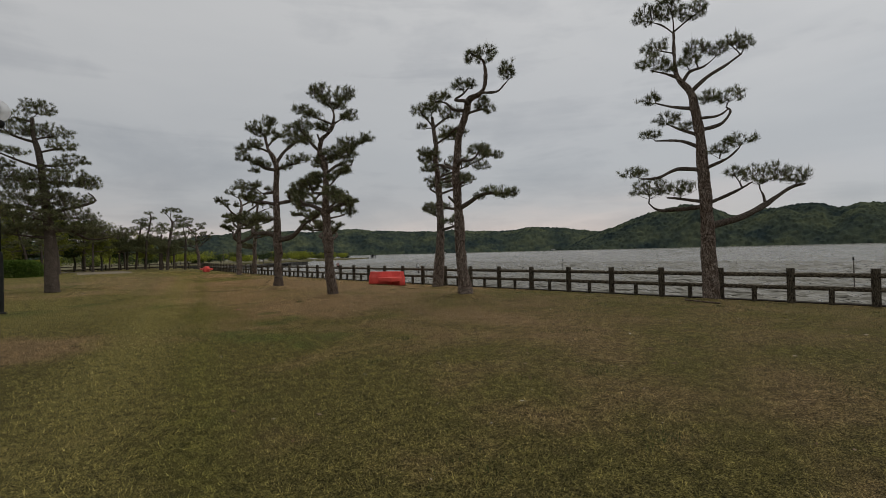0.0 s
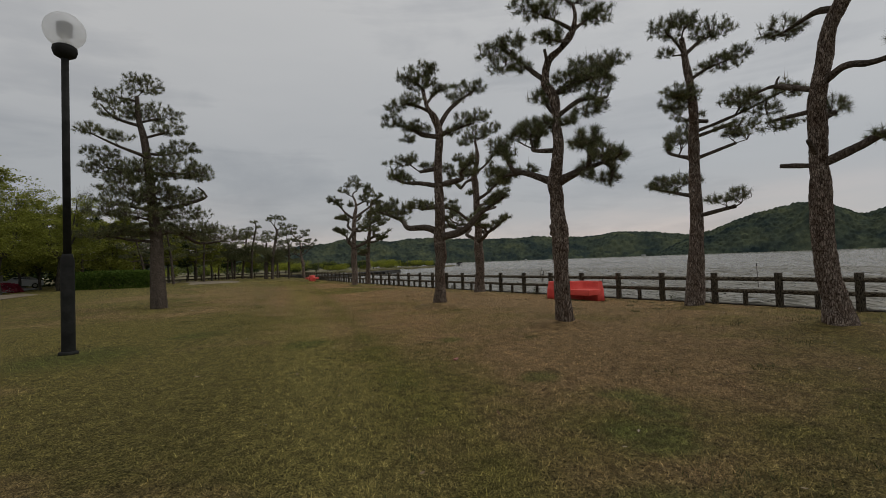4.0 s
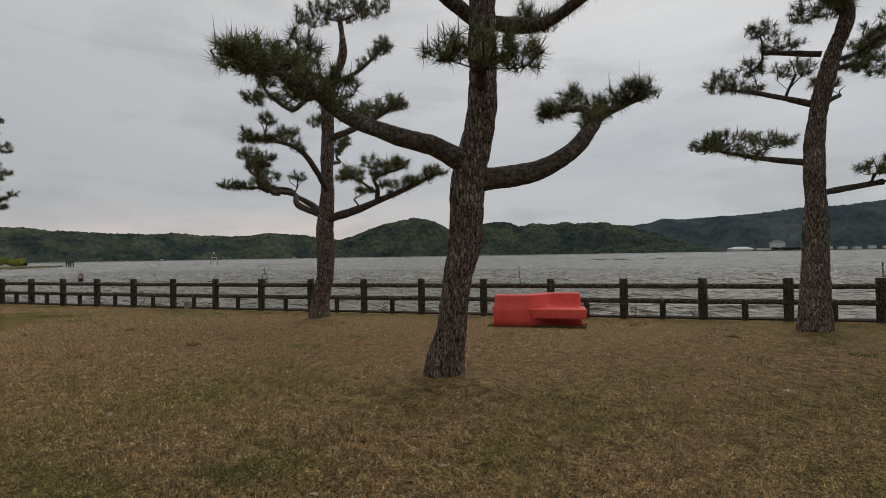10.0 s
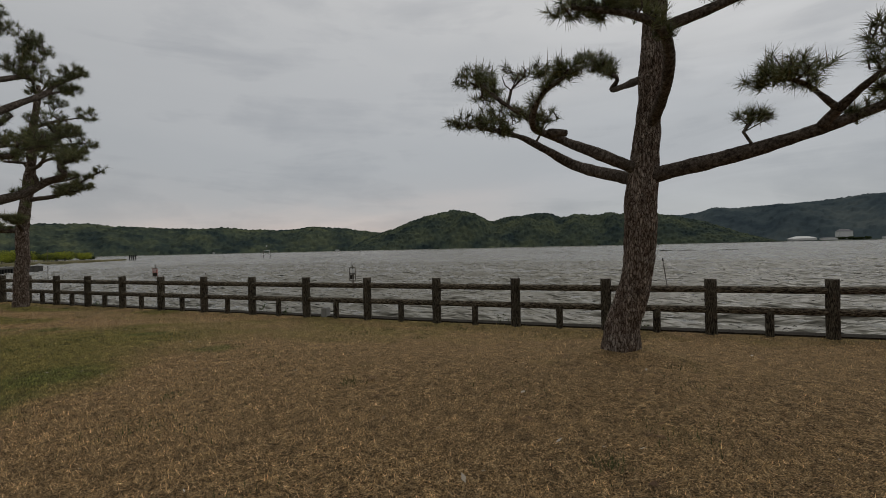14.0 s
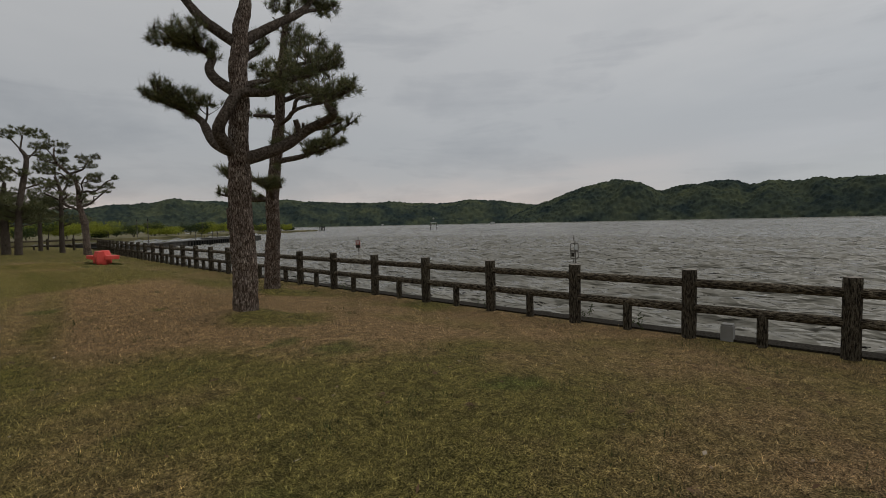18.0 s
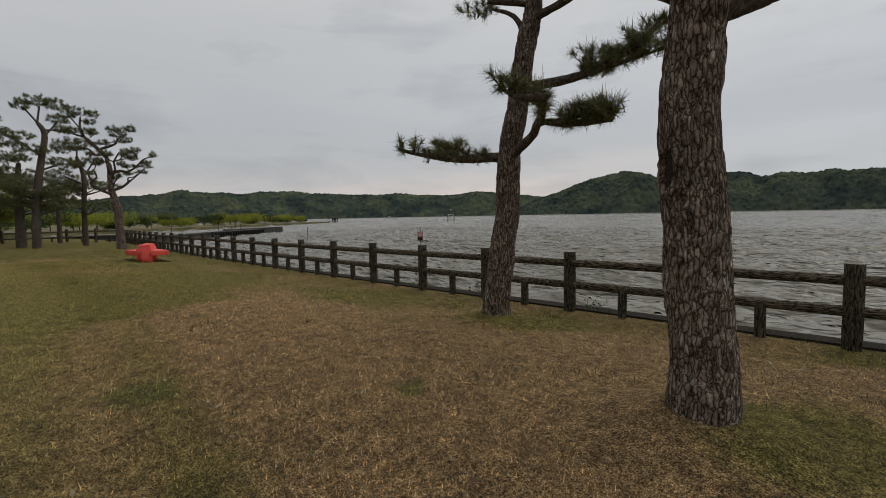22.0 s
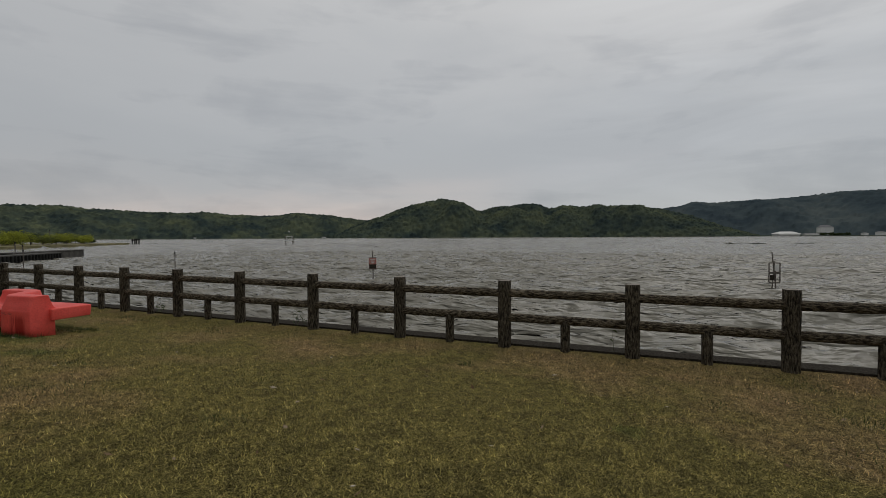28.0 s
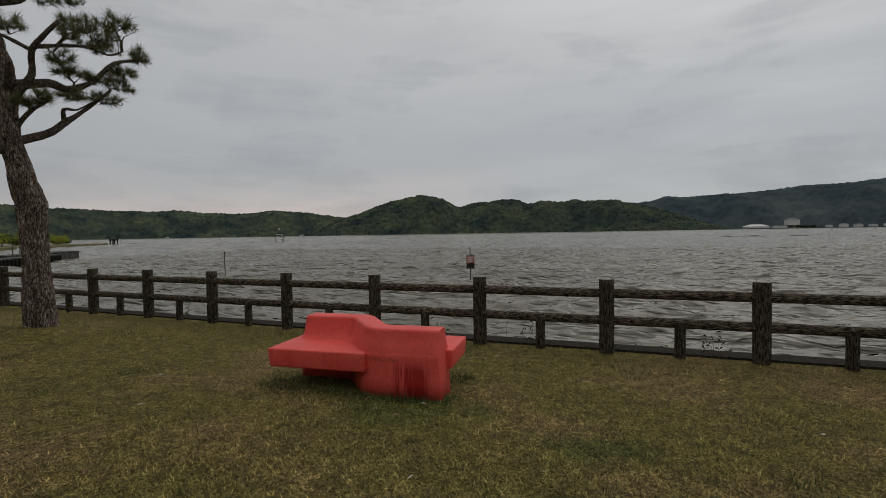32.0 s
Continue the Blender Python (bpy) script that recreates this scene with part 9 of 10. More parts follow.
bush("hedge", "clipped green hedge at the edge of the lawn", -19.6, 31.0, 3.8, 1.3, 1.7, M_HEDGE, 5, radians(-18), 9000, 0.10, "hedge")
bush("bush", "rounded dark green bush beside the car park", -30.5, 24.0, 1.8, 1.4, 1.3, M_HEDGE, 6, 0, 1500, 0.10)
bush("azalea_bush", "red flowering azalea bush", -31.0, 13.0, 1.1, 1.0, 1.1, M_AZALEA, 7, 0, 900, 0.08)
bush("azalea_bush", "dark red flowering bush near the car park", -29.0, 36.0, 1.6, 1.2, 1.0, M_AZALEA, 8, 0, 900, 0.1)
bush("bush", "dark low bush under the pines", -20.0, 44.0, 2.5, 2.0, 1.6, M_DARKLEAF, 9, 0, 1500, 0.12)

bush("hedge", "tall dark evergreen hedge behind the car park", -38.0, 61.0, 16.0, 1.6, 3.0, M_DARKLEAF, 15, radians(8), 9000, 0.22, "hedge")
bush("hedge", "dark clipped hedge along the far side of the car park", -56.0, 34.0, 18.0, 1.6, 3.2, M_DARKLEAF, 17, radians(72), 9000, 0.22, "hedge")

# ---- lamp post ----
lamp = tagged(empty("street_lamp", (-16.37, -13.95, ground_z(-16.37, -13.95)), 0.0, 0.962), "dark iron park lamp with a hazy white globe", "lamp")


def turned(name, prof, mat, parent, sides=24, label="", smooth=True):
    V, Fc = [], []
    for r, z in prof:
        for j in range(sides):
            a = 2 * math.pi * j / sides
            V.append((r * math.cos(a), r * math.sin(a), z))
    for i in range(len(prof) - 1):
        for j in range(sides):
            a, b_ = i * sides + j, i * sides + (j + 1) % sides
            Fc.append((a, b_, b_ + sides, a + sides))
    Fc += [tuple(range(sides - 1, -1, -1)), tuple((len(prof) - 1) * sides + j for j in range(sides))]
    return mesh_object(name, V, Fc, mat, smooth, parent, label)


turned("lower_shaft", [(0.115, -0.1), (0.11, 0.03), (0.108, 1.75), (0.10, 1.8), (0.075, 1.88)], M_IRON, lamp)
turned("pole", [(0.064, 1.8), (0.060, 5.65)], M_IRON, lamp)
turned("collar", [(0.07, 5.60), (0.17, 5.66), (0.20, 5.75), (0.19, 5.82), (0.15, 5.85)], M_IRON, lamp)
globe = turned("globe", [(0.15, 5.84)] + [(0.335 * math.sin(a), 6.14 - 0.335 * math.cos(a)) for a in np.linspace(0.5, 3.1, 18)], M_GLOBE, lamp, 32, "hazy translucent plastic globe")
globe.visible_shadow = False
for i in range(6):
    turned("louvre", [(0.125, 6.05 + 0.042 * i), (0.13, 6.06 + 0.042 * i), (0.118, 6.075 + 0.042 * i)], M_LOUVRE, lamp, 20)
turned("lamp_holder", [(0.11, 5.85), (0.11, 5.93), (0.06, 5.95), (0.055, 6.04), (0.085, 6.05), (0.085, 6.27), (0.05, 6.29)], M_WHITE, lamp, 16)
turned("foot_ring", [(0.16, -0.02), (0.155, 0.05), (0.115, 0.06)], M_IRON, lamp)

# ---- car park side ----
def flat_patch(name, label, pts, z, mat, kind="structure"):
    bm = bmesh.new()
    vs = [bm.verts.new((x, y, z)) for x, y in pts]
    f = bm.faces.new(vs)
    bmesh.ops.recalc_face_normals(bm, faces=bm.faces)
    if f.normal.z < 0:
        bmesh.ops.reverse_faces(bm, faces=[f])
    ex = bmesh.ops.extrude_face_region(bm, geom=[f])
    bmesh.ops.translate(bm, vec=(0, 0, 0.03), verts=[v for v in ex["geom"] if isinstance(v, bmesh.types.BMVert)])
    bmesh.ops.recalc_face_normals(bm, faces=bm.faces)
    me = bpy.data.meshes.new(name); bm.to_mesh(me); bm.free(); me.materials.append(mat)
    return tagged(new(name, me), label, "paving", kind=kind)


flat_patch("road", "grey asphalt car park beyond the trees", [(-29, -40), (-29, 20), (-27.5, 44), (-33, 60), (-120, 110), (-120, -40)], 0.30, M_ASPHALT)
flat_patch("pavement_sand", "bare sandy strip beside the car park", [(-24.6, 10), (-23.6, 22), (-25.5, 27), (-28.6, 20), (-28.6, 10)], 0.295, M_SAND)
flat_patch("pavement_path", "pale sandy path at the end of the lawn", [(-12.5, 45.5), (-10.5, 47), (-14, 50), (-24, 49.8), (-24, 47.5), (-16, 46.5)], 0.245, M_SAND)
flat_patch("pavement_bare_sand", "bare trodden sand at the edge of the lawn", [(-7.9, 33.0), (-8.6, 30.2), (-13.5, 31.0), (-16.5, 37.0), (-15.5, 43.5), (-10.0, 45.2), (-7.9, 42.6), (-7.5, 38.0)], 0.235, M_SAND)
kerb = tagged(empty("lawn_edging", (0, 0, 0)), "low pale edging along the lawn", "edging")
for i in range(12):
    a = -12 + i * 1.8
    x0, x1 = -22.0 - 0.0045 * (a + 14) ** 2 + 0.3, -22.0 - 0.0045 * (a + 15.8) ** 2 + 0.3
    L = math.hypot(x1 - x0, 1.8)
    part("edging_stone", box_bm(0.10, L - 0.02, 0.10, (0, 0, 0), 0.015, Matrix.Translation(((x0 + x1) / 2, a + 0.9, ground_z(x0, a) + 0.05)) @ Matrix.Rotation(-math.atan2(x1 - x0, 1.8), 4, "Z")), M_SAND, kerb)

house = tagged(empty("house", (-41.5, 53.0, 0.2), radians(6)), "pale low building with a grey roof by the car park", "building")
part("wall", box_bm(16, 9, 3.4, (0, 0, 1.7), 0.02), M_WALL, house)
part("wing", box_bm(7, 8, 5.2, (-9.5, -3.0, 2.6), 0.02), M_WALL, house)
bm = bmesh.new()
vs = [bm.verts.new(p) for p in ((-8.6, -5.4, 3.3), (8.6, -5.4, 3.3), (8.6, 5.4, 3.3), (-8.6, 5.4, 3.3), (-8.0, 0, 5.6), (8.0, 0, 5.6))]
for f in ((0, 1, 5, 4), (2, 3, 4, 5), (1, 2, 5), (3, 0, 4), (3, 2, 1, 0)):
    bm.faces.new([vs[i] for i in f])
part("roof", bm, M_ROOF, house)
for i in range(4):
    w = part("window", box_bm(2.2, 0.08, 1.5, (-3.5 + 3.2 * i, -4.53, 1.7), 0.01), M_WHITE, house)
    part("pane", box_bm(2.0, 0.05, 1.3, (-3.5 + 3.2 * i, -4.56, 1.7), 0.005), M_GLASS, w)
part("door", box_bm(1.4, 0.08, 2.2, (7.0, -4.53, 1.1), 0.01), M_GLASS, house)
rail_w = tagged(empty("white_fence", (-33.5, 11.0, 0.3), radians(80)), "white painted board fence by the car park", "fence")
for i in range(4):
    part("post", box_bm(0.1, 0.1, 1.2, (i * 1.4, 0, 0.6), 0.01), M_WHITE, rail_w)
for z in (0.35, 0.7, 1.05):
    part("board", box_bm(4.3, 0.04, 0.16, (2.1, -0.07, z), 0.008), M_WHITE, rail_w)


def car(label, x, y, rz, mat):
    e = tagged(empty("car", (x, y, 0.30), rz), label, "car", group="parked cars")
    prof = [(-2.1, 0.35), (-2.12, 0.75), (-1.95, 0.95), (-1.2, 1.0), (-0.7, 1.42), (0.9, 1.45), (1.75, 1.02), (2.1, 0.9), (2.12, 0.35)]
    V, Fc = [], []
    for s in (-1, 1):
        for px, pz in prof:
            V.append((px, s * (0.82 if pz < 1.1 else 0.62), pz))
    n = len(prof)
    Fc = [tuple(range(n - 1, -1, -1)), tuple(range(n, 2 * n))] + [(i, (i + 1) % n, n + (i + 1) % n, n + i) for i in range(n)]
    b_ = mesh_object("body", V, Fc, mat, False, e)
    part("windscreen", box_bm(0.05, 1.15, 0.42, (0, 0, 0), 0.01, Matrix.Translation((-0.98, 0, 1.22)) @ Matrix.Rotation(radians(50), 4, "Y")), M_GLASS, e)
    for s in (-1, 1):
        part("side_window", box_bm(1.5, 0.05, 0.30, (0.1, s * 0.71, 1.22), 0.01), M_GLASS, e)
        part("headlight", box_bm(0.06, 0.3, 0.14, (-2.11, s * 0.55, 0.75), 0.01), M_WHITE, e)
        for px in (-1.3, 1.3):
            V, Fc = log_tube((px, s * 0.70, 0.32), (px, s * 0.86, 0.32), 0.32, 14, 1, 0.0, 0)
            w = mesh_object("wheel", V, Fc, M_TYRE, True, e)
            V, Fc = log_tube((px, s * 0.86, 0.32), (px, s * 0.875, 0.32), 0.18, 12, 1, 0.0, 0)
            mesh_object("rim", V, Fc, M_WHITE, True, w)


M_SILVER = material("silver_car_paint", (0.45, 0.46, 0.47), 0.3, 0.6)
for i, (x, y, a, m) in enumerate(((-37.5, 31.0, 1.35, M_WHITE), (-35.0, 31.5, 1.30, M_SILVER), (-40.0, 30.0, 1.4, M_SILVER), (-33.0, 33.0, 1.4, M_WHITE), (-34, 46, 0.3, M_WHITE), (-30.5, 50, 0.2, M_SILVER))):
    car("white parked car in the car park" if m is M_WHITE else "silver parked car in the car park", x, y, a, m)

# ---- far shore ----
def land(name, label, pts, z, mat):
    bm = bmesh.new()
    top = [bm.verts.new((x, y, z)) for x, y in pts]
    bot = [bm.verts.new((x, y, WATER_Z - 1)) for x, y in pts]
    bm.faces.new(top)
    for i in range(len(pts)):
        j = (i + 1) % len(pts)
        bm.faces.new((top[i], bot[i], bot[j], top[j]))
    bmesh.ops.recalc_face_normals(bm, faces=bm.faces)
    me = bpy.data.meshes.new(name); bm.to_mesh(me); bm.free(); me.materials.append(mat)
    return tagged(new(name, me), label, "shore", kind="structure")


land("ground_spit", "low grassy spit with a stone edge across the water", [(128, 203), (118, 196), (80, 168), (45, 142), (10, 122), (-26, 108), (-200, 100), (-400, 700), (60, 600), (110, 240)], -0.2, M_BANK)
rng_s = np.random.RandomState(77)
for i in range(92):
    f = i / 91.0
    if f > 0.25:
        g = (f - 0.25) / 0.75
        x, y = 10 + 110 * g, 128 + 76 * g + 10 * rng_s.uniform(0, 1)
        x -= 4
    else:
        g = f / 0.25
        x, y = -60 + 70 * g, 116 + 12 * g + 10 * rng_s.uniform(0, 1)
    h = rng_s.uniform(4.8, 9.6) * (0.8 if f > 0.93 else 1.0)
    m = (M_SHORE, M_SHORE, M_MIDLEAF, M_SHORE, M_DARKLEAF)[int(rng_s.uniform(0, 4.99))]
    leafy_tree("bright green lakeside tree on the far spit" if m is M_SHORE else "dark green tree on the far spit", x + rng_s.uniform(-4, 4), y + rng_s.uniform(-2, 5), -0.2, h, h * 0.95, m, 300 + i, 0.17, 150, 2, group="trees on the spit", trunk_r=0.10, clump=rng_s.uniform(0.20, 0.27), low=rng_s.uniform(0.03, 0.16))
for i in range(30):
    f = i / 29.0
    x, y = -50 + 150 * f, 150 + 80 * f + rng_s.uniform(0, 14)
    leafy_tree("dark tree behind the spit", x, y, -0.2, rng_s.uniform(5.5, 7), 4.5, M_DARKLEAF, 400 + i, 0.3, 60, 2, group="trees on the spit", trunk_r=0.12, clump=0.2, low=0.14)
stakes = tagged(empty("mooring_frame", (131, 204, WATER_Z - 0.5)), "dark mooring frame off the end of the spit", "frame")
for k in range(4):
    part("jetty_post", box_bm(0.35, 0.35, 3.0, (k % 2 * 1.8, k // 2 * 1.5, 1.5), 0.03), M_IRON, stakes)
part("beam", box_bm(2.6, 0.35, 0.35, (0.9, 0, 2.6), 0.03), M_IRON, stakes)
part("beam", box_bm(2.6, 0.3, 0.3, (0.9, 1.5, 2.2), 0.03), M_IRON, stakes)
for x, y in ((30, 137), (52, 152), (84, 176)):
    lake_pole("thin pale pole on the spit", (x, y), (x, y, 4.5), 0.07)

# buildings on the far shore
def far_house(label, x, y, w, d, h, rz, dome=False):
    e = tagged(empty("far_building", (x, y, 0.55), rz), label, "building", group="far shore buildings")
    part("wall", box_bm(w, d, h, (0, 0, h / 2), 0.2), M_WHITE, e)
    bm = bmesh.new()
    rf = h * (1.1 if dome else 0.3)
    vs = [bm.verts.new(p) for p in ((-w * .54, -d * .55, h), (w * .54, -d * .55, h), (w * .54, d * .55, h), (-w * .54, d * .55, h), (-w * .3, 0, h + rf), (w * .3, 0, h + rf))]
    for f in ((0, 1, 5, 4), (2, 3, 4, 5), (1, 2, 5), (3, 0, 4), (3, 2, 1, 0)):
        bm.faces.new([vs[i] for i in f])
    part("roof", bm, M_WHITE if dome else M_ROOF, e)
    n = max(2, int(w / 6))
    for i in range(n):
        part("window", box_bm(w / n * 0.55, 0.3, h * 0.3, (-w / 2 + (i + 0.5) * w / n, -d / 2 - 0.1, h * 0.55), 0.05), M_GLASS, e)


land("ground_far_shore", "low far shore", [(1120, -120), (1180, -300), (1240, -460), (1270, -700), (1300, -1200), (2600, -1800), (2800, -500), (2400, 0)], 0.6, M_FOREST)
for i in range(7):
    leafy_tree("dark tree below the hotel on the far shore", 1282 + 3 * (i % 3), -425 - 10.5 * i, 0.5, 11.5 + (i * 5) % 4, 11.0, M_DARKLEAF, 460 + i, 1.1, 60, 2, group="far shore trees", trunk_r=0.3, clump=0.28, low=0.03)
far_house("white building with a broad pale roof on the far shore", 1195, -345, 46, 22, 4.2, radians(108), True)
far_house("tall white hotel block on the far shore", 1310, -456, 30, 12, 18.5, radians(108))
far_house("low white house on the far shore", 1225, -400, 30, 10, 4.0, radians(108))
for i in range(14):
    far_house("small white house on the far shore", 1285 + 4 * i, -520 - 30 * i, 11 + (i * 7) % 8, 8, 4.6 + (i * 5) % 3 * 0.9, radians(106 + (i * 17) % 9))
far_house("small white boathouse at the foot of the hills", 990, 700, 16, 6, 2.2, radians(55))
far_house("small white boathouse at the foot of the hills", 880, 1010, 18, 6, 2.0, radians(45))

# ---- turf ----
rng_t = np.random.RandomState(5)


def scatter(n, y0, y1, d0, d1):
    y = rng_t.uniform(y0, y1, n)
    d = rng_t.uniform(d0, d1, n)
    x = BEND * y * y - d
    return x, y


def blades(n, y0, y1, d0, d1, length, width, lift):
    x, y = scatter(n, y0, y1, d0, d1)
    z = ground_zv(x, y)
    a = rng_t.uniform(0, 6.283, n)
    L = length * rng_t.uniform(0.5, 1.3, n)
    up = np.clip(rng_t.normal(lift, 0.3, n), 0.05, 1.0)
    B = np.stack([x, y, z - 0.004], 1)
    S = np.stack([-np.sin(a), np.cos(a), 0 * a], 1) * (width * rng_t.uniform(0.6, 1.3, n))[:, None] / 2
    T = B + np.stack([np.cos(a) * L * (1 - up * 0.5), np.sin(a) * L * (1 - up * 0.5), L * up], 1)
    return np.stack([B - S, B + S, T], 1).reshape(-1, 3)


def track_blades(n, y0, y1, length, width, lift):
    """Denser grass along the stretch of lawn beside the track."""
    y = rng_t.uniform(y0, y1, n)
    x = np.minimum(-8.0 + 0.225 * y - 0.0065 * np.maximum(0, y - 5) ** 2 + rng_t.uniform(-2.6, 5.0, n) * rng_t.uniform(0.3, 1.0, n), BEND * y * y - 0.25)
    z = ground_zv(x, y)
    a = rng_t.uniform(0, 6.283, n)
    L = length * rng_t.uniform(0.5, 1.3, n)
    up = np.clip(rng_t.normal(lift, 0.25, n), 0.04, 1.0)
    B = np.stack([x, y, z - 0.003], 1)
    S = np.stack([-np.sin(a), np.cos(a), 0.4 * np.sin(a * 3)], 1) * (width * rng_t.uniform(0.6, 1.3, n))[:, None] / 2
    T = B + np.stack([np.cos(a) * L * (1 - up * 0.5), np.sin(a) * L * (1 - up * 0.5), L * up], 1)
    return np.stack([B - S, B + S, T], 1).reshape(-1, 3)


near_turf = np.concatenate([track_blades(900000, -31, 27, 0.040, 0.0044, 0.50), blades(420000, -33, 31, 1.0, 13.5, 0.042, 0.0048, 0.5), blades(40000, -33, 31, 0.0, 1.0, 0.05, 0.006, 0.6), blades(90000, -32, 0, 12.5, 18.0, 0.045, 0.0055, 0.5)])
tagged(fast_mesh("grass", near_turf, 3, M_BLADE), "short dry lawn grass", "grass", kind="stuff")

# longer grass left by the mower round the benches' feet
fv = []
for bx_, by_ in ((-2.07, -12.5), (-1.55, 25.83)):
    n = 2600
    q, w = rng_t.uniform(-1, 1, n), rng_t.normal(0, 0.05, n) + np.where(rng_t.uniform(0, 1, n) < 0.5, -1, 1) * 0.5
    px, py = bx_ + w * np.where(rng_t.uniform(0, 1, n) < 0.7, 1.0, 0.55), by_ + q * 1.0
    a = rng_t.uniform(0, 6.283, n); L = rng_t.uniform(0.04, 0.10, n)
    B = np.stack([px, py, ground_zv(px, py) - 0.004], 1)
    S = np.stack([-np.sin(a), np.cos(a), 0 * a], 1) * 0.0028
    T = B + np.stack([np.cos(a) * L * 0.45, np.sin(a) * L * 0.45, L * 0.88], 1)
    fv.append(np.stack([B - S, B + S, T], 1).reshape(-1, 3))
tagged(fast_mesh("bench_foot_grass", np.concatenate(fv), 3, M_TUFT), "longer green grass round the feet of the benches", "grass", kind="stuff")

# greener tufts
cx, cy = scatter(420, -32, 32, 0.3, 15)
tv = []
for i in range(len(cx)):
    n = rng_t.randint(25, 90); r = rng_t.uniform(0.06, 0.32)
    px = cx[i] + rng_t.normal(0, r, n); py = cy[i] + rng_t.normal(0, r * 0.8, n)
    pz = ground_zv(px, py)
    a = rng_t.uniform(0, 6.283, n); L = rng_t.uniform(0.03, 0.085, n)
    B = np.stack([px, py, pz - 0.004], 1)
    S = np.stack([-np.sin(a), np.cos(a), 0 * a], 1) * 0.003
    T = B + np.stack([np.cos(a) * L * 0.5, np.sin(a) * L * 0.5, L * 0.85], 1)
    tv.append(np.stack([B - S, B + S, T], 1).reshape(-1, 3))
tagged(fast_mesh("grass_tufts", np.concatenate(tv), 3, M_TUFT), "greener tufts in the dry lawn", "grass", kind="stuff")

# fallen leaves and twigs
lx, ly = scatter(2100, -33, 32, 0.2, 15)
lx = np.concatenate([lx, rng_t.uniform(-2.5, -1.9, 26)]); ly = np.concatenate([ly, rng_t.uniform(25.0, 26.7, 26)])     # petals at the foot of a bench
lz = ground_zv(lx, ly) + 0.018
a = rng_t.uniform(0, 6.283, len(lx)); s = rng_t.uniform(0.012, 0.038, len(lx)); w = s * rng_t.uniform(0.25, 0.55, len(lx))
A_ = np.stack([np.cos(a), np.sin(a), rng_t.normal(0, 0.25, len(lx))], 1) * s[:, None]
B_ = np.stack([-np.sin(a), np.cos(a), rng_t.normal(0, 0.25, len(lx))], 1) * w[:, None]
C_ = np.stack([lx, ly, lz], 1)
tagged(fast_mesh("fallen_leaves", np.stack([C_ - A_, C_ + B_, C_ + A_, C_ - B_], 1).reshape(-1, 3), 4, M_LITTER), "scattered dry leaves and pale petals on the lawn", "leaves", kind="stuff")

# bunches of dropped pine needles
dn = []
bx, by = scatter(160, -30, 12, 2.0, 12)
for i in range(len(bx)):
    n = 16
    a0 = rng_t.uniform(0, 6.283)
    a = a0 + rng_t.normal(0, 0.45, n); L = rng_t.uniform(0.08, 0.17, n)
    B = np.stack([bx[i] + 0 * a, by[i] + 0 * a, ground_zv(bx[i] + 0 * a, by[i] + 0 * a) + 0.03], 1)
    S = np.stack([-np.sin(a), np.cos(a), 0 * a], 1) * 0.003
    T = B + np.stack([np.cos(a) * L, np.sin(a) * L, rng_t.uniform(-0.02, 0.02, n)], 1)
    dn.append(np.stack([B - S, B + S, T], 1).reshape(-1, 3))
M_DRYN = material("dry_pine_needles", (0.15, 0.085, 0.045), 0.9)
noise_mix(M_DRYN, [(0.09, 0.05, 0.028), (0.19, 0.115, 0.065)], 5.0)
tagged(fast_mesh("dropped_needles", np.concatenate(dn), 3, M_DRYN), "brown bunches of dropped pine needles", "needles", kind="stuff")

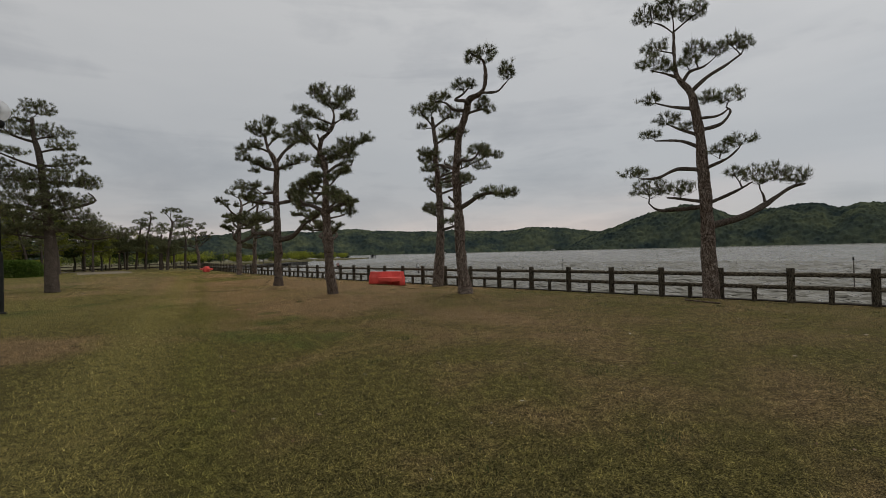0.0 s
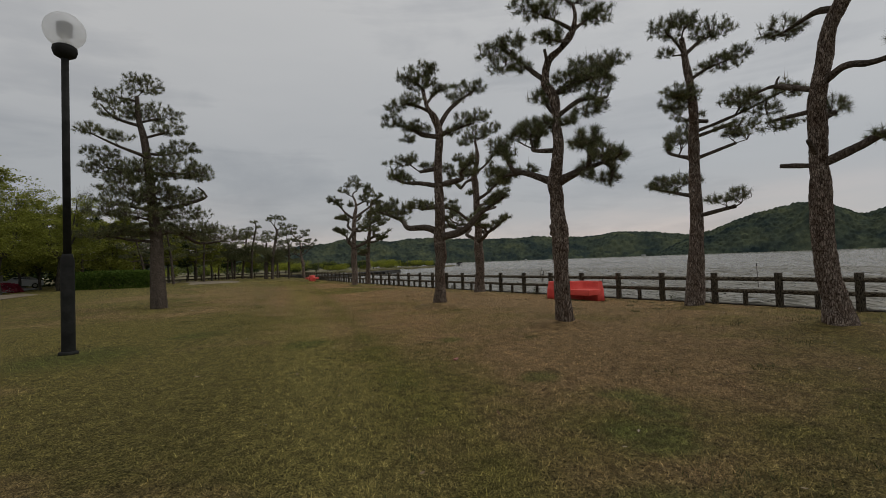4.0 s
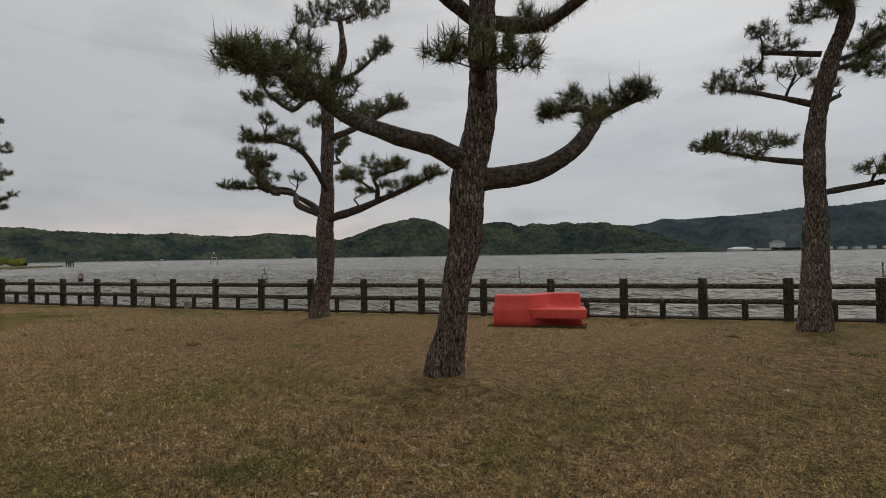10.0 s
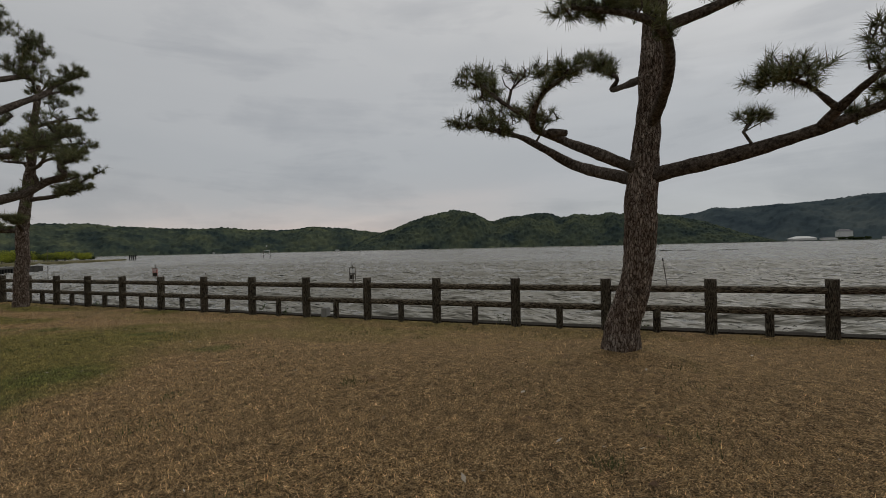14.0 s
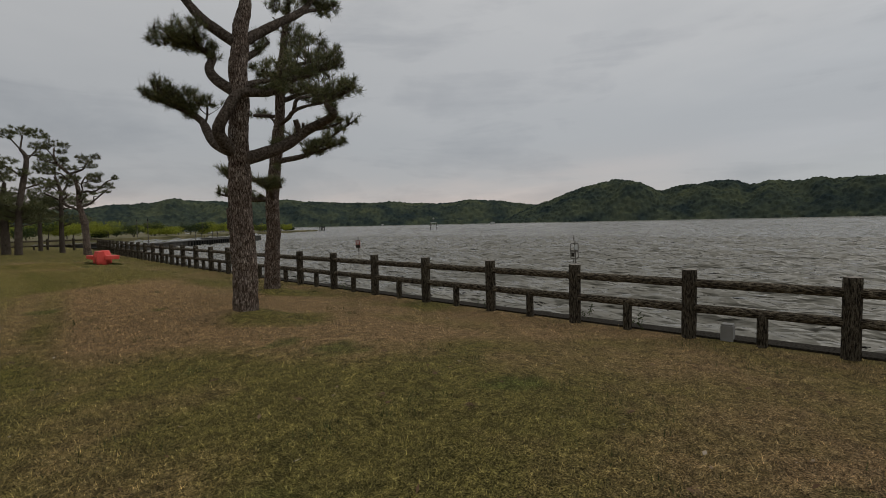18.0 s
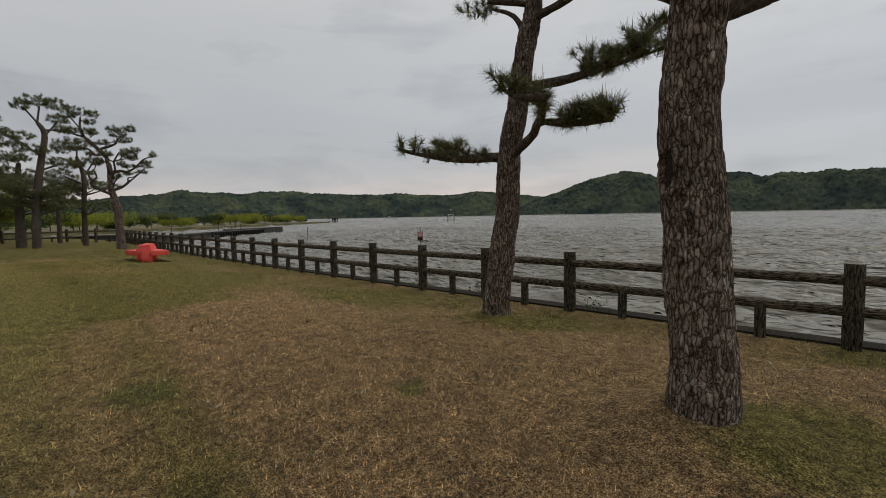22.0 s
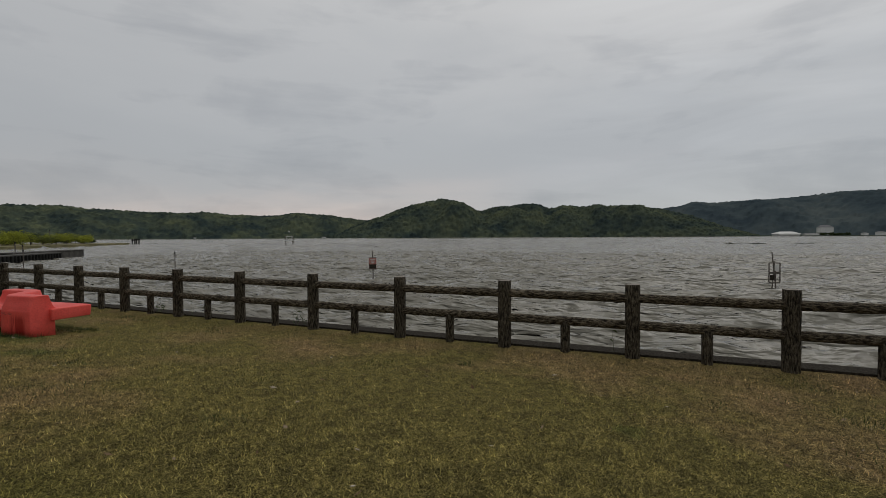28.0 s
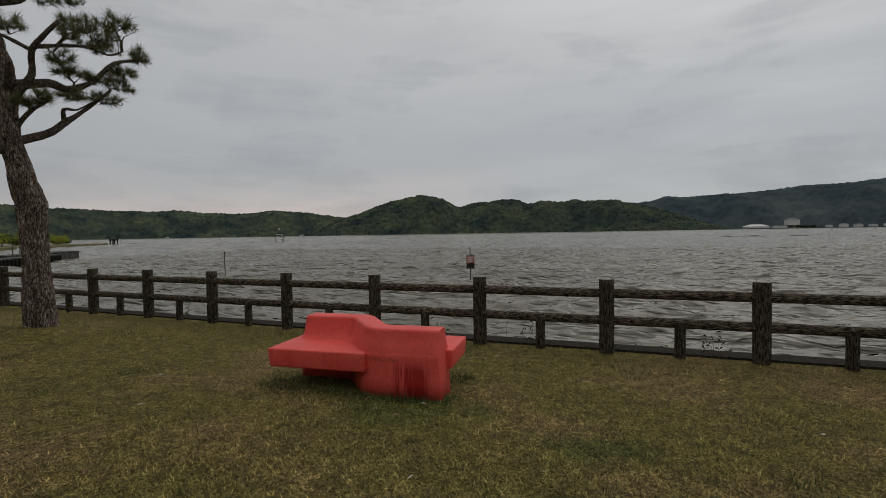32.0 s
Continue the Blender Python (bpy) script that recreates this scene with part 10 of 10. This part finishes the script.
# ground swells with thin grass round the nearer pines
for x, y, r in ((-4.46, -21.02, 0.9), (-2.47, -17.4, 0.8), (-7.58, -17.4, 0.85), (-7.6, -12.15, 0.95), (-2.7, -7.65, 0.95), (-3.8, 6.17, 1.0), (-1.48, 9.36, 0.85), (-0.7, -27.3, 0.8)):
    V, Fc = [], []
    rings, sides = 9, 40
    for i in range(rings + 1):
        q = i / rings
        for j in range(sides):
            t = 2 * math.pi * j / sides
            rr = r * q * (1 + 0.18 * noise.noise(Vector((math.cos(t) * 1.5 + x, math.sin(t) * 1.5 + y, 0))))
            px, py = x + rr * math.cos(t), y + rr * math.sin(t)
            V.append((px, py, ground_z(px, py) + 0.14 * (1 - q * q) ** 2 - (0.02 if i == rings else 0)))
    for i in range(rings):
        for j in range(sides):
            p, q = i * sides + j, i * sides + (j + 1) % sides
            Fc.append((p, q, q + sides, p + sides))
    tagged(mesh_object("ground_mound", V, Fc, M_LAWN, True), "low grassy swell at the foot of a pine", "mound", kind="structure")

# weeds along the lake edge
wv = []
for k in range(15):
    y0 = rng_t.uniform(-28, 34); x0 = fence_x(y0) + rng_t.uniform(0.05, 0.2)
    for j in range(rng_t.randint(4, 10)):
        bx0 = np.array([x0 + rng_t.normal(0, 0.06), y0 + rng_t.normal(0, 0.10), 0.0]); h = rng_t.uniform(0.12, 0.36)
        tip = bx0 + np.array([rng_t.normal(0, 0.07), rng_t.normal(0, 0.07), h])
        for a0 in (0.0, 2.1, 4.2):
            o0 = np.array([math.cos(a0), math.sin(a0), 0]) * 0.004; o1 = np.array([math.cos(a0 + 2.1), math.sin(a0 + 2.1), 0]) * 0.004
            wv += [bx0 + o0, bx0 + o1, tip]
        for q in range(4):
            c0 = bx0 + (tip - bx0) * rng_t.uniform(0.3, 1.0); d0 = rng_t.normal(0, 0.03, 3)
            wv += [c0, c0 + d0, c0 + d0 * 0.5 + np.array([0, 0, 0.03])]
tagged(fast_mesh("edge_weeds", np.array(wv), 3, M_TUFT), "thin weeds growing along the concrete edge", "weeds", kind="stuff")

# dropped branch by the fence
V, Fc = log_tube((0, 0, 0.03), (0.15, 0.95, 0.05), 0.022, 8, 8, 0.25, 3)
drift = tagged(empty("fallen_branch", (-1.75, -27.9, ground_z(-1.75, -27.9))), "short fallen branch lying on the lawn", "branch")
mesh_object("stem", V, Fc, M_BARK, True, drift)
V, Fc = log_tube((0.13, 0.8, 0.05), (0.32, 1.0, 0.06), 0.012, 6, 4, 0.2, 4)
mesh_object("twig", V, Fc, M_BARK, True, drift)
# a flake of bark on the lawn
bm = box_bm(0.11, 0.045, 0.02, (0, 0, 0.02), 0.007)
flake = part("bark_flake", bm, M_SIGNRED, None)
flake.matrix_basis = Matrix.Translation((-11.25, -18.9, ground_z(-11.25, -18.9))) @ Matrix.Rotation(0.6, 4, "Z")
tagged(flake, "reddish flake of broken brick on the lawn", "brick piece")
